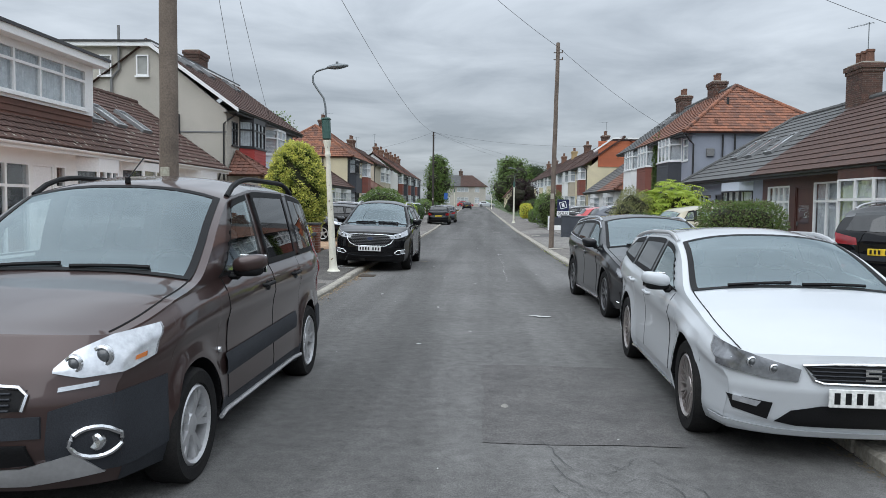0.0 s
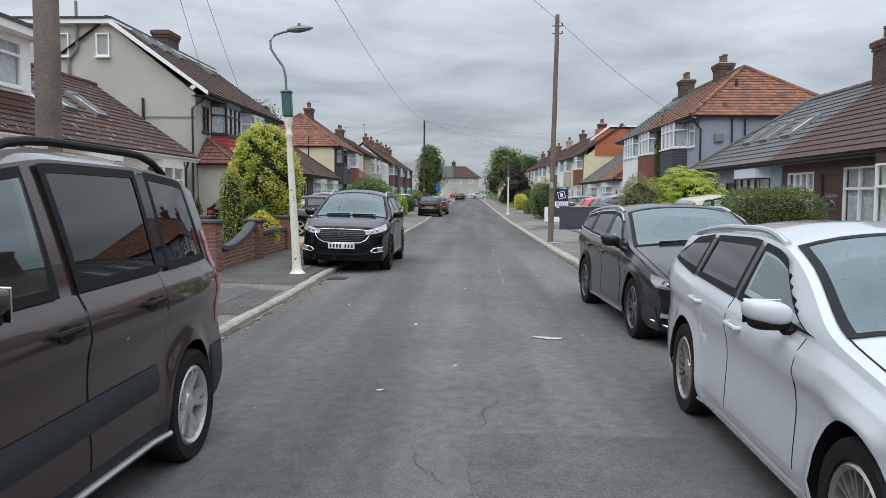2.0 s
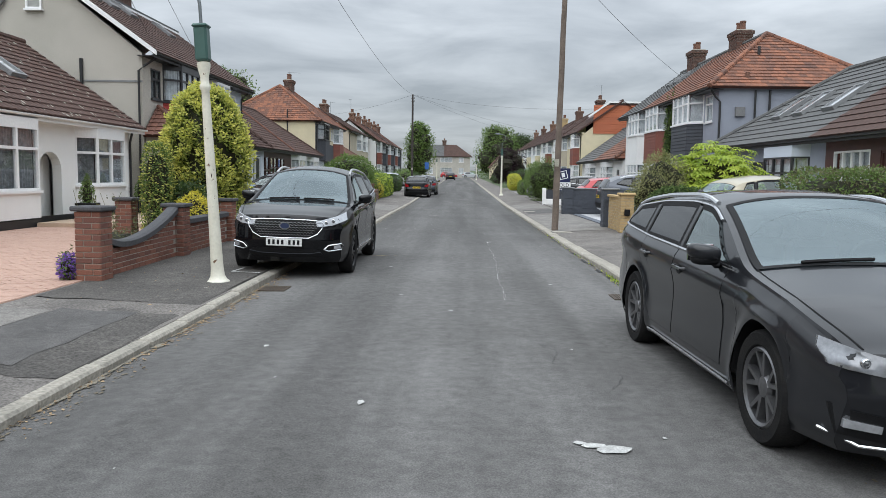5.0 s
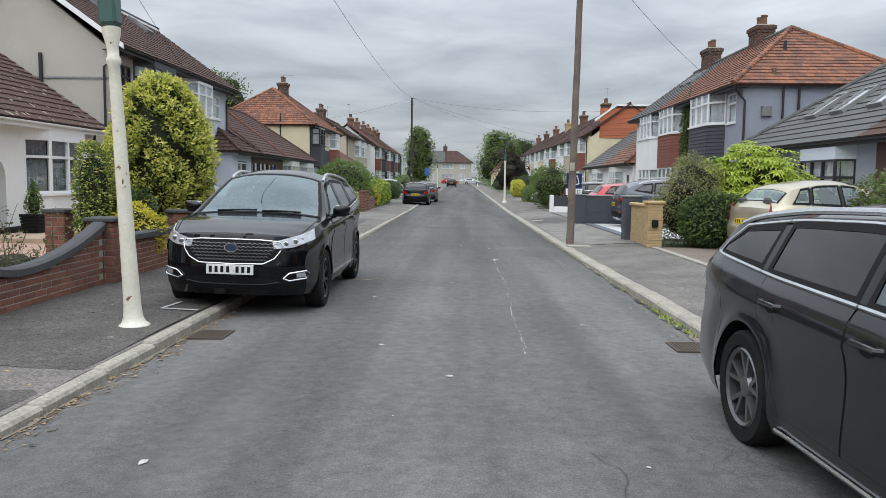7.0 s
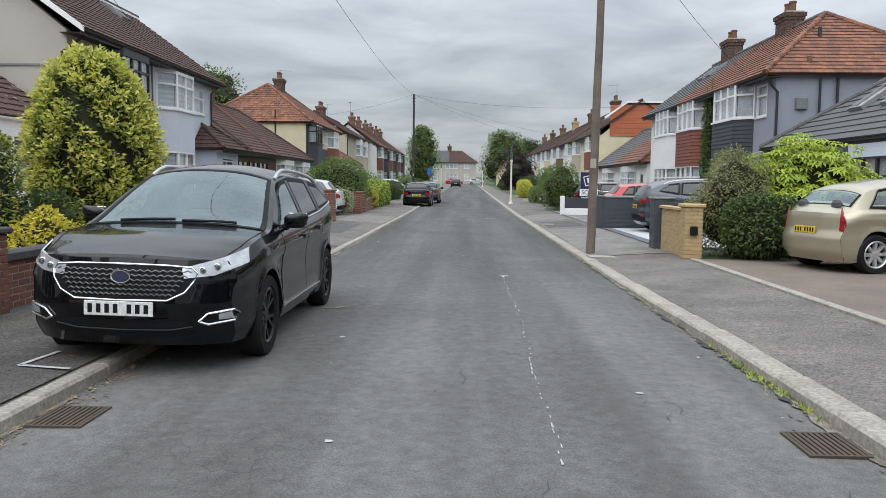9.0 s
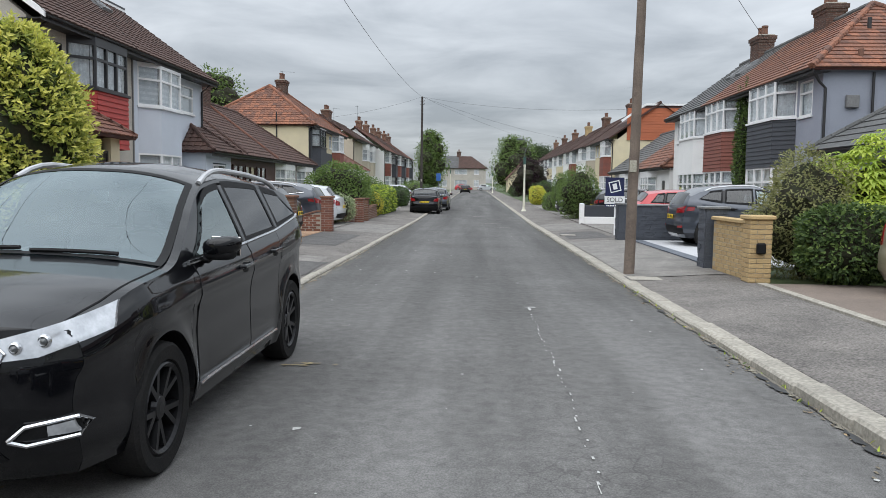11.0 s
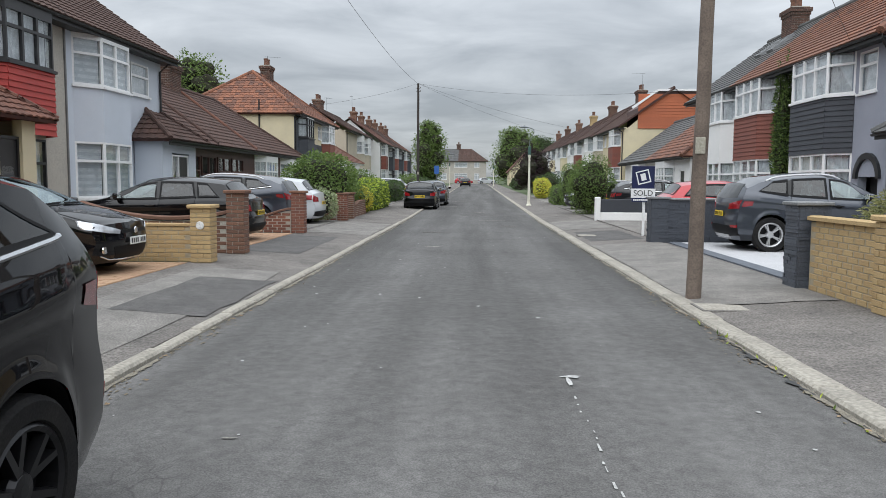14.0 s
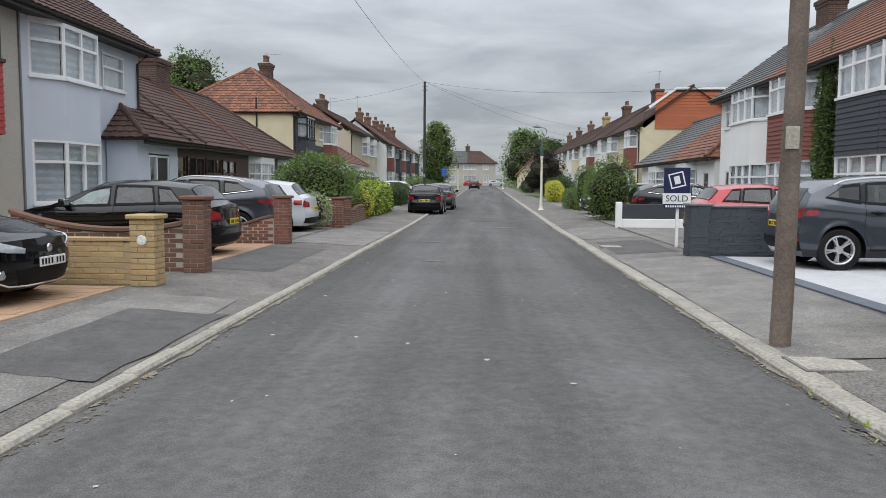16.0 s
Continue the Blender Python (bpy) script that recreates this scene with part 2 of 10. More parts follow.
M_BLACKF = mat("black_frame", (0.018, 0.018, 0.02), 0.4, second=(0.025, 0.025, 0.027), scale=3, grain=0.06)
M_BLACKPIPE = mat("black_pipe", (0.02, 0.02, 0.021), 0.5, scale=5)
M_GREYPIPE = mat("grey_pipe", (0.2, 0.2, 0.2), 0.6, scale=5)
M_TILEB = mat("brown_roof_tile", (0.10, 0.052, 0.039), 0.85, second=(0.055, 0.033, 0.028), scale=1.2, fine=14, grain=0.35, island=0.5, obj=0.1, bump=0.3)
M_TILEO = mat("orange_roof_tile", (0.29, 0.115, 0.062), 0.85, second=(0.075, 0.044, 0.037), scale=0.8, fine=14, grain=0.35, island=0.75, obj=0.1, bump=0.3)
M_TILEM = mat("rust_roof_tile", (0.19, 0.08, 0.052), 0.85, second=(0.095, 0.05, 0.04), scale=0.8, fine=30, island=0.55, bump=0.3)
M_TILEG = mat("grey_roof_tile", (0.125, 0.125, 0.122), 0.8, second=(0.085, 0.087, 0.088), scale=1.2, fine=30, island=0.35, bump=0.3)
M_BRICK = mat("red_brick", (0.27, 0.11, 0.07), 0.9, second=(0.12, 0.055, 0.045), scale=5, fine=60, bump=0.4, island=0.6, obj=0.6)
M_BRICKB = mat("brown_brick", (0.22, 0.11, 0.07), 0.9, second=(0.10, 0.055, 0.042), scale=5, fine=60, bump=0.4, island=0.6, obj=0.6)
M_BRICKY = mat("yellow_brick", (0.50, 0.36, 0.18), 0.9, second=(0.38, 0.26, 0.13), scale=5, fine=60, bump=0.4, island=0.6, obj=0.6)
M_MORTAR = mat("mortar", (0.44, 0.41, 0.36), 0.95, scale=5, fine=90, bump=0.3)
M_MORTARY = mat("pale_mortar", (0.42, 0.36, 0.26), 0.95, scale=5, fine=90, bump=0.3)
M_COPING = mat("dark_coping", (0.075, 0.075, 0.08), 0.8, second=(0.05, 0.05, 0.055), scale=4, fine=60, bump=0.3)
M_SLATE = mat("slate_cladding", (0.085, 0.095, 0.115), 0.6, second=(0.05, 0.056, 0.07), scale=6, fine=50, bump=0.6, island=0.7, obj=0.6)
M_POT = mat("chimney_pot", (0.22, 0.105, 0.07), 0.9, second=(0.1, 0.06, 0.045), scale=6)
M_LEAD = mat("lead_flashing", (0.23, 0.235, 0.24), 0.6, scale=4)
M_GLASS = glass("window_glass", (0.90, 0.92, 0.93), 0.07)
M_CURTAIN = mat("net_curtain", (0.80, 0.81, 0.81), 0.95, second=(0.50, 0.51, 0.53), scale=6, fine=25, grain=0.06)
M_LATTICE = mat("grey_lattice_curtain", (0.30, 0.31, 0.32), 0.95, second=(0.12, 0.125, 0.13), scale=7, fine=25, grain=0.2)
M_BLIND = mat("grey_blind", (0.56, 0.58, 0.60), 0.9, second=(0.50, 0.52, 0.54), scale=3, fine=40, grain=0.06)
# near-black that stands in for the shade of rooms and the porch
M_DARKROOM = mat("unlit_inside_black", (0.035, 0.035, 0.037), 0.9, scale=1)
M_POLE = mat("weathered_timber_pole", (0.205, 0.162, 0.132), 0.9, second=(0.115, 0.09, 0.074), scale=2.5, fine=45, bump=0.5)
M_LAMPW = mat("chipped_cream_paint", (0.74, 0.72, 0.62), 0.5, second=(0.64, 0.61, 0.50), scale=3, fine=30, grain=0.06, chips=((0.16, 0.085, 0.045), 7, 0.65))
M_LAMPG = mat("green_enamel", (0.045, 0.11, 0.095), 0.4, second=(0.035, 0.085, 0.072), scale=5, grain=0.06)
M_GALV = mat("galvanised_steel", (0.20, 0.22, 0.23), 0.45, 0.6, second=(0.15, 0.165, 0.175), scale=5, grain=0.06)
M_DPOLE = mat("tarred_timber_pole", (0.06, 0.05, 0.045), 0.9, second=(0.035, 0.03, 0.028), scale=2.5, fine=45)
M_CABLE = mat("cable", (0.03, 0.03, 0.032), 0.6)
M_SCUFF = mat("scuffed_asphalt", (0.30, 0.285, 0.245), 0.9, second=(0.17, 0.165, 0.155), scale=12, fine=90, grain=0.4)
M_OCHRE = mat("ochre_spill", (0.36, 0.29, 0.16), 0.95, second=(0.22, 0.18, 0.11), scale=14, fine=90, grain=0.4)
M_SAND = mat("gutter_sand", (0.27, 0.24, 0.185), 0.95, second=(0.14, 0.13, 0.11), scale=8, fine=110, bump=0.6, grain=0.45)
M_MARK = mat("worn_white_paint", (0.55, 0.55, 0.53), 0.85, second=(0.30, 0.30, 0.29), scale=14, fine=90)
M_IRON = mat("cast_iron", (0.075, 0.062, 0.052), 0.7, 0.3, second=(0.11, 0.08, 0.055), scale=12, fine=60, bump=0.3)
M_LICHEN = mat("lichen", (0.42, 0.40, 0.33), 0.95, scale=12)
M_STACK = mat("sooty_brick", (0.15, 0.075, 0.055), 0.95, second=(0.055, 0.04, 0.034), scale=2.5, fine=50, bump=0.4, island=0.6)

# ---- building tools ----
class Mesh:
    """Gathers verts and faces, each face with a material slot, and links them as one object."""

    def __init__(self):
        self.v, self.f, self.m, self.mats, self.smooth = [], [], [], [], False

    def slot(self, material):
        if material not in self.mats:
            self.mats.append(material)
        return self.mats.index(material)

    def add(self, verts, faces, material):
        k, s = len(self.v), self.slot(material)
        self.v.extend(verts)
        self.f.extend([tuple(i + k for i in f) for f in faces])
        self.m.extend([s] * len(faces))
        return self

    def box(self, a, b, material):
        (x0, y0, z0), (x1, y1, z1) = a, b
        vs = [(x, y, z) for z in (z0, z1) for y in (y0, y1) for x in (x0, x1)]
        return self.add(vs, [(0, 2, 3, 1), (4, 5, 7, 6), (0, 1, 5, 4), (2, 6, 7, 3), (0, 4, 6, 2), (1, 3, 7, 5)], material)

    def cbox(self, a, b, c, material):
        """A box with chamfered edges."""
        lo, hi = [min(p) for p in zip(a, b)], [max(p) for p in zip(a, b)]
        c = min(c, *[(h - l) * 0.45 for l, h in zip(lo, hi)])
        vs, idx = [], {}
        for sx in (0, 1):
            for sy in (0, 1):
                for sz in (0, 1):
                    for ax in range(3):
                        p = [hi[i] if s else lo[i] for i, s in enumerate((sx, sy, sz))]
                        for i, s in enumerate((sx, sy, sz)):
                            if i != ax:
                                p[i] += -c if s else c
                        idx[sx, sy, sz, ax] = len(vs)
                        vs.append(tuple(p))
        fs = []
        for ax in range(3):
            o = [i for i in range(3) if i != ax]
            for s in (0, 1):
                q = []
                for t, u in ((0, 0), (1, 0), (1, 1), (0, 1)):
                    k = [0, 0, 0]
                    k[ax], k[o[0]], k[o[1]] = s, t, u
                    q.append(idx[(*k, ax)])
                fs.append(tuple(q if (s ^ (ax == 1)) else q[::-1]))
        for ax in range(3):
            o = [i for i in range(3) if i != ax]
            for t in (0, 1):
                for u in (0, 1):
                    k0, k1 = [0, 0, 0], [0, 0, 0]
                    k0[o[0]] = k1[o[0]] = t
                    k0[o[1]] = k1[o[1]] = u
                    k1[ax] = 1
                    fs.append((idx[(*k0, o[0])], idx[(*k1, o[0])], idx[(*k1, o[1])], idx[(*k0, o[1])]))
        for k in [(x, y, z) for x in (0, 1) for y in (0, 1) for z in (0, 1)]:
            fs.append(tuple(idx[(*k, ax)] for ax in range(3)))
        return self.add(vs, fs, material)

    def prism(self, poly, axis, a, b, material):
        """A polygon swept along an axis (0, 1 or 2) from a to b. The polygon is in the other two axes, in order."""
        n = len(poly)

        def put(p, w):
            q = list(p)
            q.insert(axis, w)
            return tuple(q)
        vs = [put(p, a) for p in poly] + [put(p, b) for p in poly]
        fs = [tuple(range(n))[::-1], tuple(range(n, 2 * n))] + [(i, (i + 1) % n, n + (i + 1) % n, n + i) for i in range(n)]
        return self.add(vs, fs, material)

    def tube(self, pts, r, material, n=8, r1=None):
        pts = [Vector(p) for p in pts]
        r1 = r if r1 is None else r1
        vs, fs = [], []
        for i, p in enumerate(pts):
            d = (pts[min(i + 1, len(pts) - 1)] - pts[max(i - 1, 0)]).normalized()
            s = d.cross(Vector((0, 0, 1)) if abs(d.z) < 0.9 else Vector((1, 0, 0))).normalized()
            u = s.cross(d)
            rr = r + (r1 - r) * i / (len(pts) - 1)
            vs += [tuple(p + rr * (math.cos(k * math.tau / n) * s + math.sin(k * math.tau / n) * u)) for k in range(n)]
        for i in range(len(pts) - 1):
            fs += [(i * n + k, i * n + (k + 1) % n, (i + 1) * n + (k + 1) % n, (i + 1) * n + k) for k in range(n)]
        fs += [tuple(range(n))[::-1], tuple(range(len(vs) - n, len(vs)))]
        return self.add(vs, fs, material)

    def lathe(self, profile, centre, axis, material, n=20, caps=True):
        """Turns (radius, height) pairs round an axis (0, 1 or 2) through centre."""
        vs, fs = [], []
        o = [i for i in range(3) if i != axis]
        for r, hgt in profile:
            for k in range(n):
                p = list(centre)
                p[axis] += hgt
                p[o[0]] += r * math.cos(k * math.tau / n)
                p[o[1]] += r * math.sin(k * math.tau / n)
                vs.append(tuple(p))
        for i in range(len(profile) - 1):
            fs += [(i * n + k, i * n + (k + 1) % n, (i + 1) * n + (k + 1) % n, (i + 1) * n + k) for k in range(n)]
        if caps:
            fs += [tuple(range(n))[::-1], tuple(range(len(vs) - n, len(vs)))]
        return self.add(vs, fs, material)

    def blob(self, c, r, material, e=0.6, n=14):
        """A rounded block."""
        pw = lambda v: math.copysign(abs(v) ** e, v)
        rows = []
        for i in range(n // 2 + 1):
            th = -math.pi / 2 + math.pi * i / (n // 2)
            rows.append([(c[0] + r[0] * pw(math.cos(th)) * pw(math.cos(k * math.tau / n)), c[1] + r[1] * pw(math.cos(th)) * pw(math.sin(k * math.tau / n)), c[2] + r[2] * pw(math.sin(th))) for k in range(n + 1)])
        return self.grid(rows, material)

    def weld(self):
        """Joins corners that meet."""
        seen, remap, vs = {}, [], []
        for p in self.v:
            k = (round(p[0], 4), round(p[1], 4), round(p[2], 4))
            if k not in seen:
                seen[k] = len(vs)
                vs.append(p)
            remap.append(seen[k])
        fs, ms, count = [], [], {}
        for f in self.f:
            k = tuple(sorted(remap[i] for i in f))
            count[k] = count.get(k, 0) + 1
        for f, m in zip(self.f, self.m):
            g = tuple(remap[i] for i in f)
            if count[tuple(sorted(g))] == 1:
                fs.append(g)
                ms.append(m)
        self.v, self.f, self.m = vs, fs, ms
        return self

    def grid(self, pts, material, close=False):
        """pts: rows of points."""
        r, c = len(pts), len(pts[0])
        vs = [tuple(p) for row in pts for p in row]
        fs = [(i * c + j, i * c + j + 1, (i + 1) * c + j + 1, (i + 1) * c + j) for i in range(r - 1) for j in range(c - 1)]
        return self.add(vs, fs, material)

    def data(self, name):
        d = bpy.data.meshes.new(name)
        d.from_pydata(self.v, [], self.f)
        for m in self.mats:
            d.materials.append(m)
        d.polygons.foreach_set("material_index", self.m)
        if self.smooth:
            d.polygons.foreach_set("use_smooth", [True] * len(self.f))
            d.set_sharp_from_angle(angle=radians(35))
        d.update()
        return d

    def ob(self, name, parent=None, label="", world=True):
        """Links the mesh. Under a root that stands at its base, the mesh keeps its world coordinates when world is set."""
        o = new(name, self.data(name))
        if parent is not None:
            o.parent = parent
            if world and parent.type == "EMPTY":
                o.matrix_parent_inverse = Matrix.Translation(-Vector(parent.location))
        if label:
            o["label"] = label
        return o


def root(name, loc, label, category, group="", kind=""):
    e = new(name)
    e.location = loc
    e.empty_display_size = 0.3
    return tagged(e, label, category, group, kind)


def rise(y):
    """The street climbs very gently beyond the first fifty metres."""
    return max(0.0, y - 50.0) * 0.008

# ---- ground ----
KL, KR = -2.60, 2.48          # kerb faces
PAVE = 0.10                   # pavement above the road
XF = 10.9                     # house fronts from the middle of the street


def kerb_top(y):
    """The kerb stands up near the lamp post and is dropped to the drives beyond it."""
    return float(np.interp(y, [6.5, 8.5, 15.0, 16.5, 19.5, 24.5], [0.10, 0.068, 0.068, 0.10, 0.10, 0.045]))


def pave_top(x, y):
    """Height of the pavement, from the kerb to the garden fronts."""
    k = kerb_top(y) - 0.005
    return float(np.interp(x, [-4.75, -4.3, KL - 0.15, KR + 0.235, 3.9, 4.45], [PAVE + 0.03, PAVE + 0.02, k, k, PAVE + 0.02, PAVE + 0.03]))


def strip(name, cols, ys, material, label, category, kind="structure"):
    """A long sheet: cols are (x, z) pairs across, ys the stations along."""
    m = Mesh()
    m.grid([[(x, y, z + rise(y)) for x, z in cols] for y in ys], material)
    return tagged(m.ob(name), label, category, kind=kind)


YS = [-60, -20, -5] + list(range(0, 60, 2)) + list(range(60, 240, 10)) + [240, 400, 900, 3000]
strip("ground", [(-3000, -0.06), (-400, -0.06), (-60, 0.02), (-4.72, 0.075), (-2.5, -0.05), (2.4, -0.05), (4.42, 0.075), (60, 0.02), (400, -0.06), (3000, -0.06)], YS, M_GRASS, "flat ground with garden soil and grass", "ground")
strip("road", [(-2.75 + i * 0.27, 0.025 * (1 - (i / 10 - 1) ** 2)) for i in range(21)], [-12] + list(range(-8, 60, 1)) + list(range(60, 201, 6)), M_ASPH, "worn grey asphalt residential road", "road")
for nm, edge, sg, wide, outs in (("pavement_left", KL, -1, 0.15, (-4.3, -4.75)), ("pavement_right", KR, 1, 0.235, (3.9, 4.45))):
    m = Mesh()
    rows = []
    for y in [-12] + list(range(-8, 200, 2)):
        k = rise(y)
        row = [(edge + sg * 0.02, y, -0.02 + k), (edge + sg * (wide - 0.012), y, kerb_top(y) - 0.03 + k)]
        row += [(x, y, pave_top(x, y) + k) for x in (edge + sg * wide, edge + sg * (wide + 0.6), *outs)]
        rows.append(row if sg > 0 else row[::-1])
    m.grid(rows, M_PAVE)
    tagged(m.ob(nm), "patched grey asphalt pavement", "pavement", kind="structure")
# crossing ends of the street, beyond the last house
cross = Mesh()
cross.grid([[(x, y, rise(y) + 0.012) for x in (-60, -20, -6, -2.7, 2.7, 6, 20, 60)] for y in (-30, -18, -12)], M_ASPH)
cross.grid([[(x, y, rise(y) - 0.02) for x in (-60, -20, -6, -2.7, 2.7, 6, 20, 60)] for y in (186, 190, 194)], M_ASPH)
tagged(cross.ob("road_crossing"), "grey asphalt side road", "road", kind="structure")


def patch(name, pts, z, material, label, kind="structure", cat="road patch"):
    m = Mesh()
    m.prism(pts, 2, z - 0.02, z, material)
    return tagged(m.ob(name), label, cat, kind=kind)


def crown(x):
    return 0.025 * (1 - (x / 2.7) ** 2)


# repairs and marks on the road
rnd = random.Random(4)


def strip_patch(name, x0, x1, y0, y1, material, label, up=0.005, wob=0.02):
    m = Mesh()
    n = max(2, int((x1 - x0) / 0.2))
    k = max(2, int((y1 - y0) / 0.3))
    rows = []
    for j in range(k + 1):
        a, b = x0 + rnd.uniform(-wob, wob), x1 + rnd.uniform(-wob, wob)
        row = []
        for i in range(n + 1):
            x = a + (b - a) * i / n
            y = y0 + (y1 - y0) * j / k + (rnd.uniform(-wob, wob) if j in (0, k) else 0)
            row.append((x, y, crown(x) + up + rise(y)))
        rows.append(row)
    m.grid(rows, material)
    return tagged(m.ob(name), label, "road patch", kind="structure")


strip_patch("road_patch", 0.08, 1.42, 4.98, 7.45, M_PATCH, "darker rectangular asphalt repair in the road")
strip_patch("road_patch", -0.6, 2.3, 52, 53.2, M_PATCH, "darker asphalt repair across the road", 0.006)

# kerb stones, one by one
kerb_mesh = {}
for side, kw in (("left", 0.15), ("right", 0.24)):
    KM = Mesh()
    KM.cbox((-kw / 2, -0.452, -0.08), (kw / 2, 0.452, 0.105), 0.022, M_KERB)
    kerb_mesh[side] = (KM.data("kerb_stone"), kw)
for side, kx in (("left", KL), ("right", KR)):
    base = tagged(new("kerb_" + side, None), "long row of weathered pale kerb stones", "kerb", kind="structure")
    y, r2 = -10.0, random.Random(7 if side == "left" else 8)
    while y < 130:
        o = new("kerb_stone", kerb_mesh[side][0])
        o.parent = base
        drop = kerb_top(y) - PAVE
        o.location = (kx - kerb_mesh[side][1] / 2 * (1 if side == "left" else -1) + r2.uniform(-0.008, 0.008), y, drop + r2.uniform(-0.01, 0.006) + rise(y))
        o.rotation_euler = (r2.uniform(-0.004, 0.004), 0, r2.uniform(-0.008, 0.008))
        y += 0.91
far_kerb = Mesh()
for kx in (KL - 0.06, KR + 0.06):
    far_kerb.add([(kx + dx, y, z + rise(y)) for y in (129.6, 186) for dx, z in ((-0.06, 0), (-0.06, 0.105), (0.06, 0.105), (0.06, 0))], [(0, 1, 5, 4), (1, 2, 6, 5), (2, 3, 7, 6)], M_KERB)
tagged(far_kerb.ob("kerb_far"), "pale kerb line at the far end of the street", "kerb", kind="structure")

# dirt and leaf litter along both gutters
for kx, sgn in ((KL, 1), (KR, -1)):
    m = Mesh()
    for i in range(5200):
        y0 = -4 + 60 * rnd.random()
        q = rnd.choice((0.004, 0.006, 0.008, 0.012, 0.018))
        off = abs(rnd.gauss(0, 0.085)) * (1.3 if noise.noise((kx, y0 * 0.7, 0)) > 0 else 0.45) + q
        a = rnd.random() * 6
        m.add([(kx + sgn * max(0.004, off + q * 0.7 * math.cos(a + k * 1.57) * rnd.uniform(0.6, 1.3)), y0 + q * 1.5 * math.sin(a + k * 1.57), crown(kx + sgn * off) + 0.006 + 0.0002 * (i % 11)) for k in range(4)], [(0, 1, 2, 3)], M_DIRT)
    tagged(m.ob("gutter_dirt"), "brown dirt and litter along the kerb", "dirt", kind="stuff")


# ---- houses ----
class Frame:
    """A wall face: an origin in plan, a direction along it, and the way out."""

    def __init__(self, ox, oy, dx, dy, nx, ny):
        k = math.hypot(dx, dy)
        self.o, self.d, self.n = (ox, oy), (dx / k, dy / k), (nx, ny)

    def at(self, a, out, z):
        return (self.o[0] + a * self.d[0] + out * self.n[0], self.o[1] + a * self.d[1] + out * self.n[1], z)

    def box(self, m, a0, a1, o0, o1, z0, z1, material):
        c = [self.at(a, o, z) for z in (z0, z1) for o in (o0, o1) for a in (a0, a1)]
        return m.add(c, [(0, 2, 3, 1), (4, 5, 7, 6), (0, 1, 5, 4), (2, 6, 7, 3), (0, 4, 6, 2), (1, 3, 7, 5)], material)


def front(s, y0):
    """The front wall of a house on side s (-1 left, 1 right), from y0 along the street."""
    return Frame(s * XF, y0, 0, 1, -s, 0)


def wall(house, fr, w, z0, z1, holes, material, name="wall", thick=0.25, label=""):
    m = Mesh()
    aa = sorted({0, w, *[h[0] for h in holes], *[h[1] for h in holes]})
    zz = sorted({z0, z1, *[h[2] for h in holes], *[h[3] for h in holes]})
    for a0, a1 in zip(aa, aa[1:]):
        run = None
        for b0, b1 in zip(zz, zz[1:]):
            hole = any(h[0] < (a0 + a1) / 2 < h[1] and h[2] < (b0 + b1) / 2 < h[3] for h in holes)
            if not hole:
                fr.box(m, a0, a1, -thick, 0, b0, b1, material)
    return m.weld().ob(name, house, label)


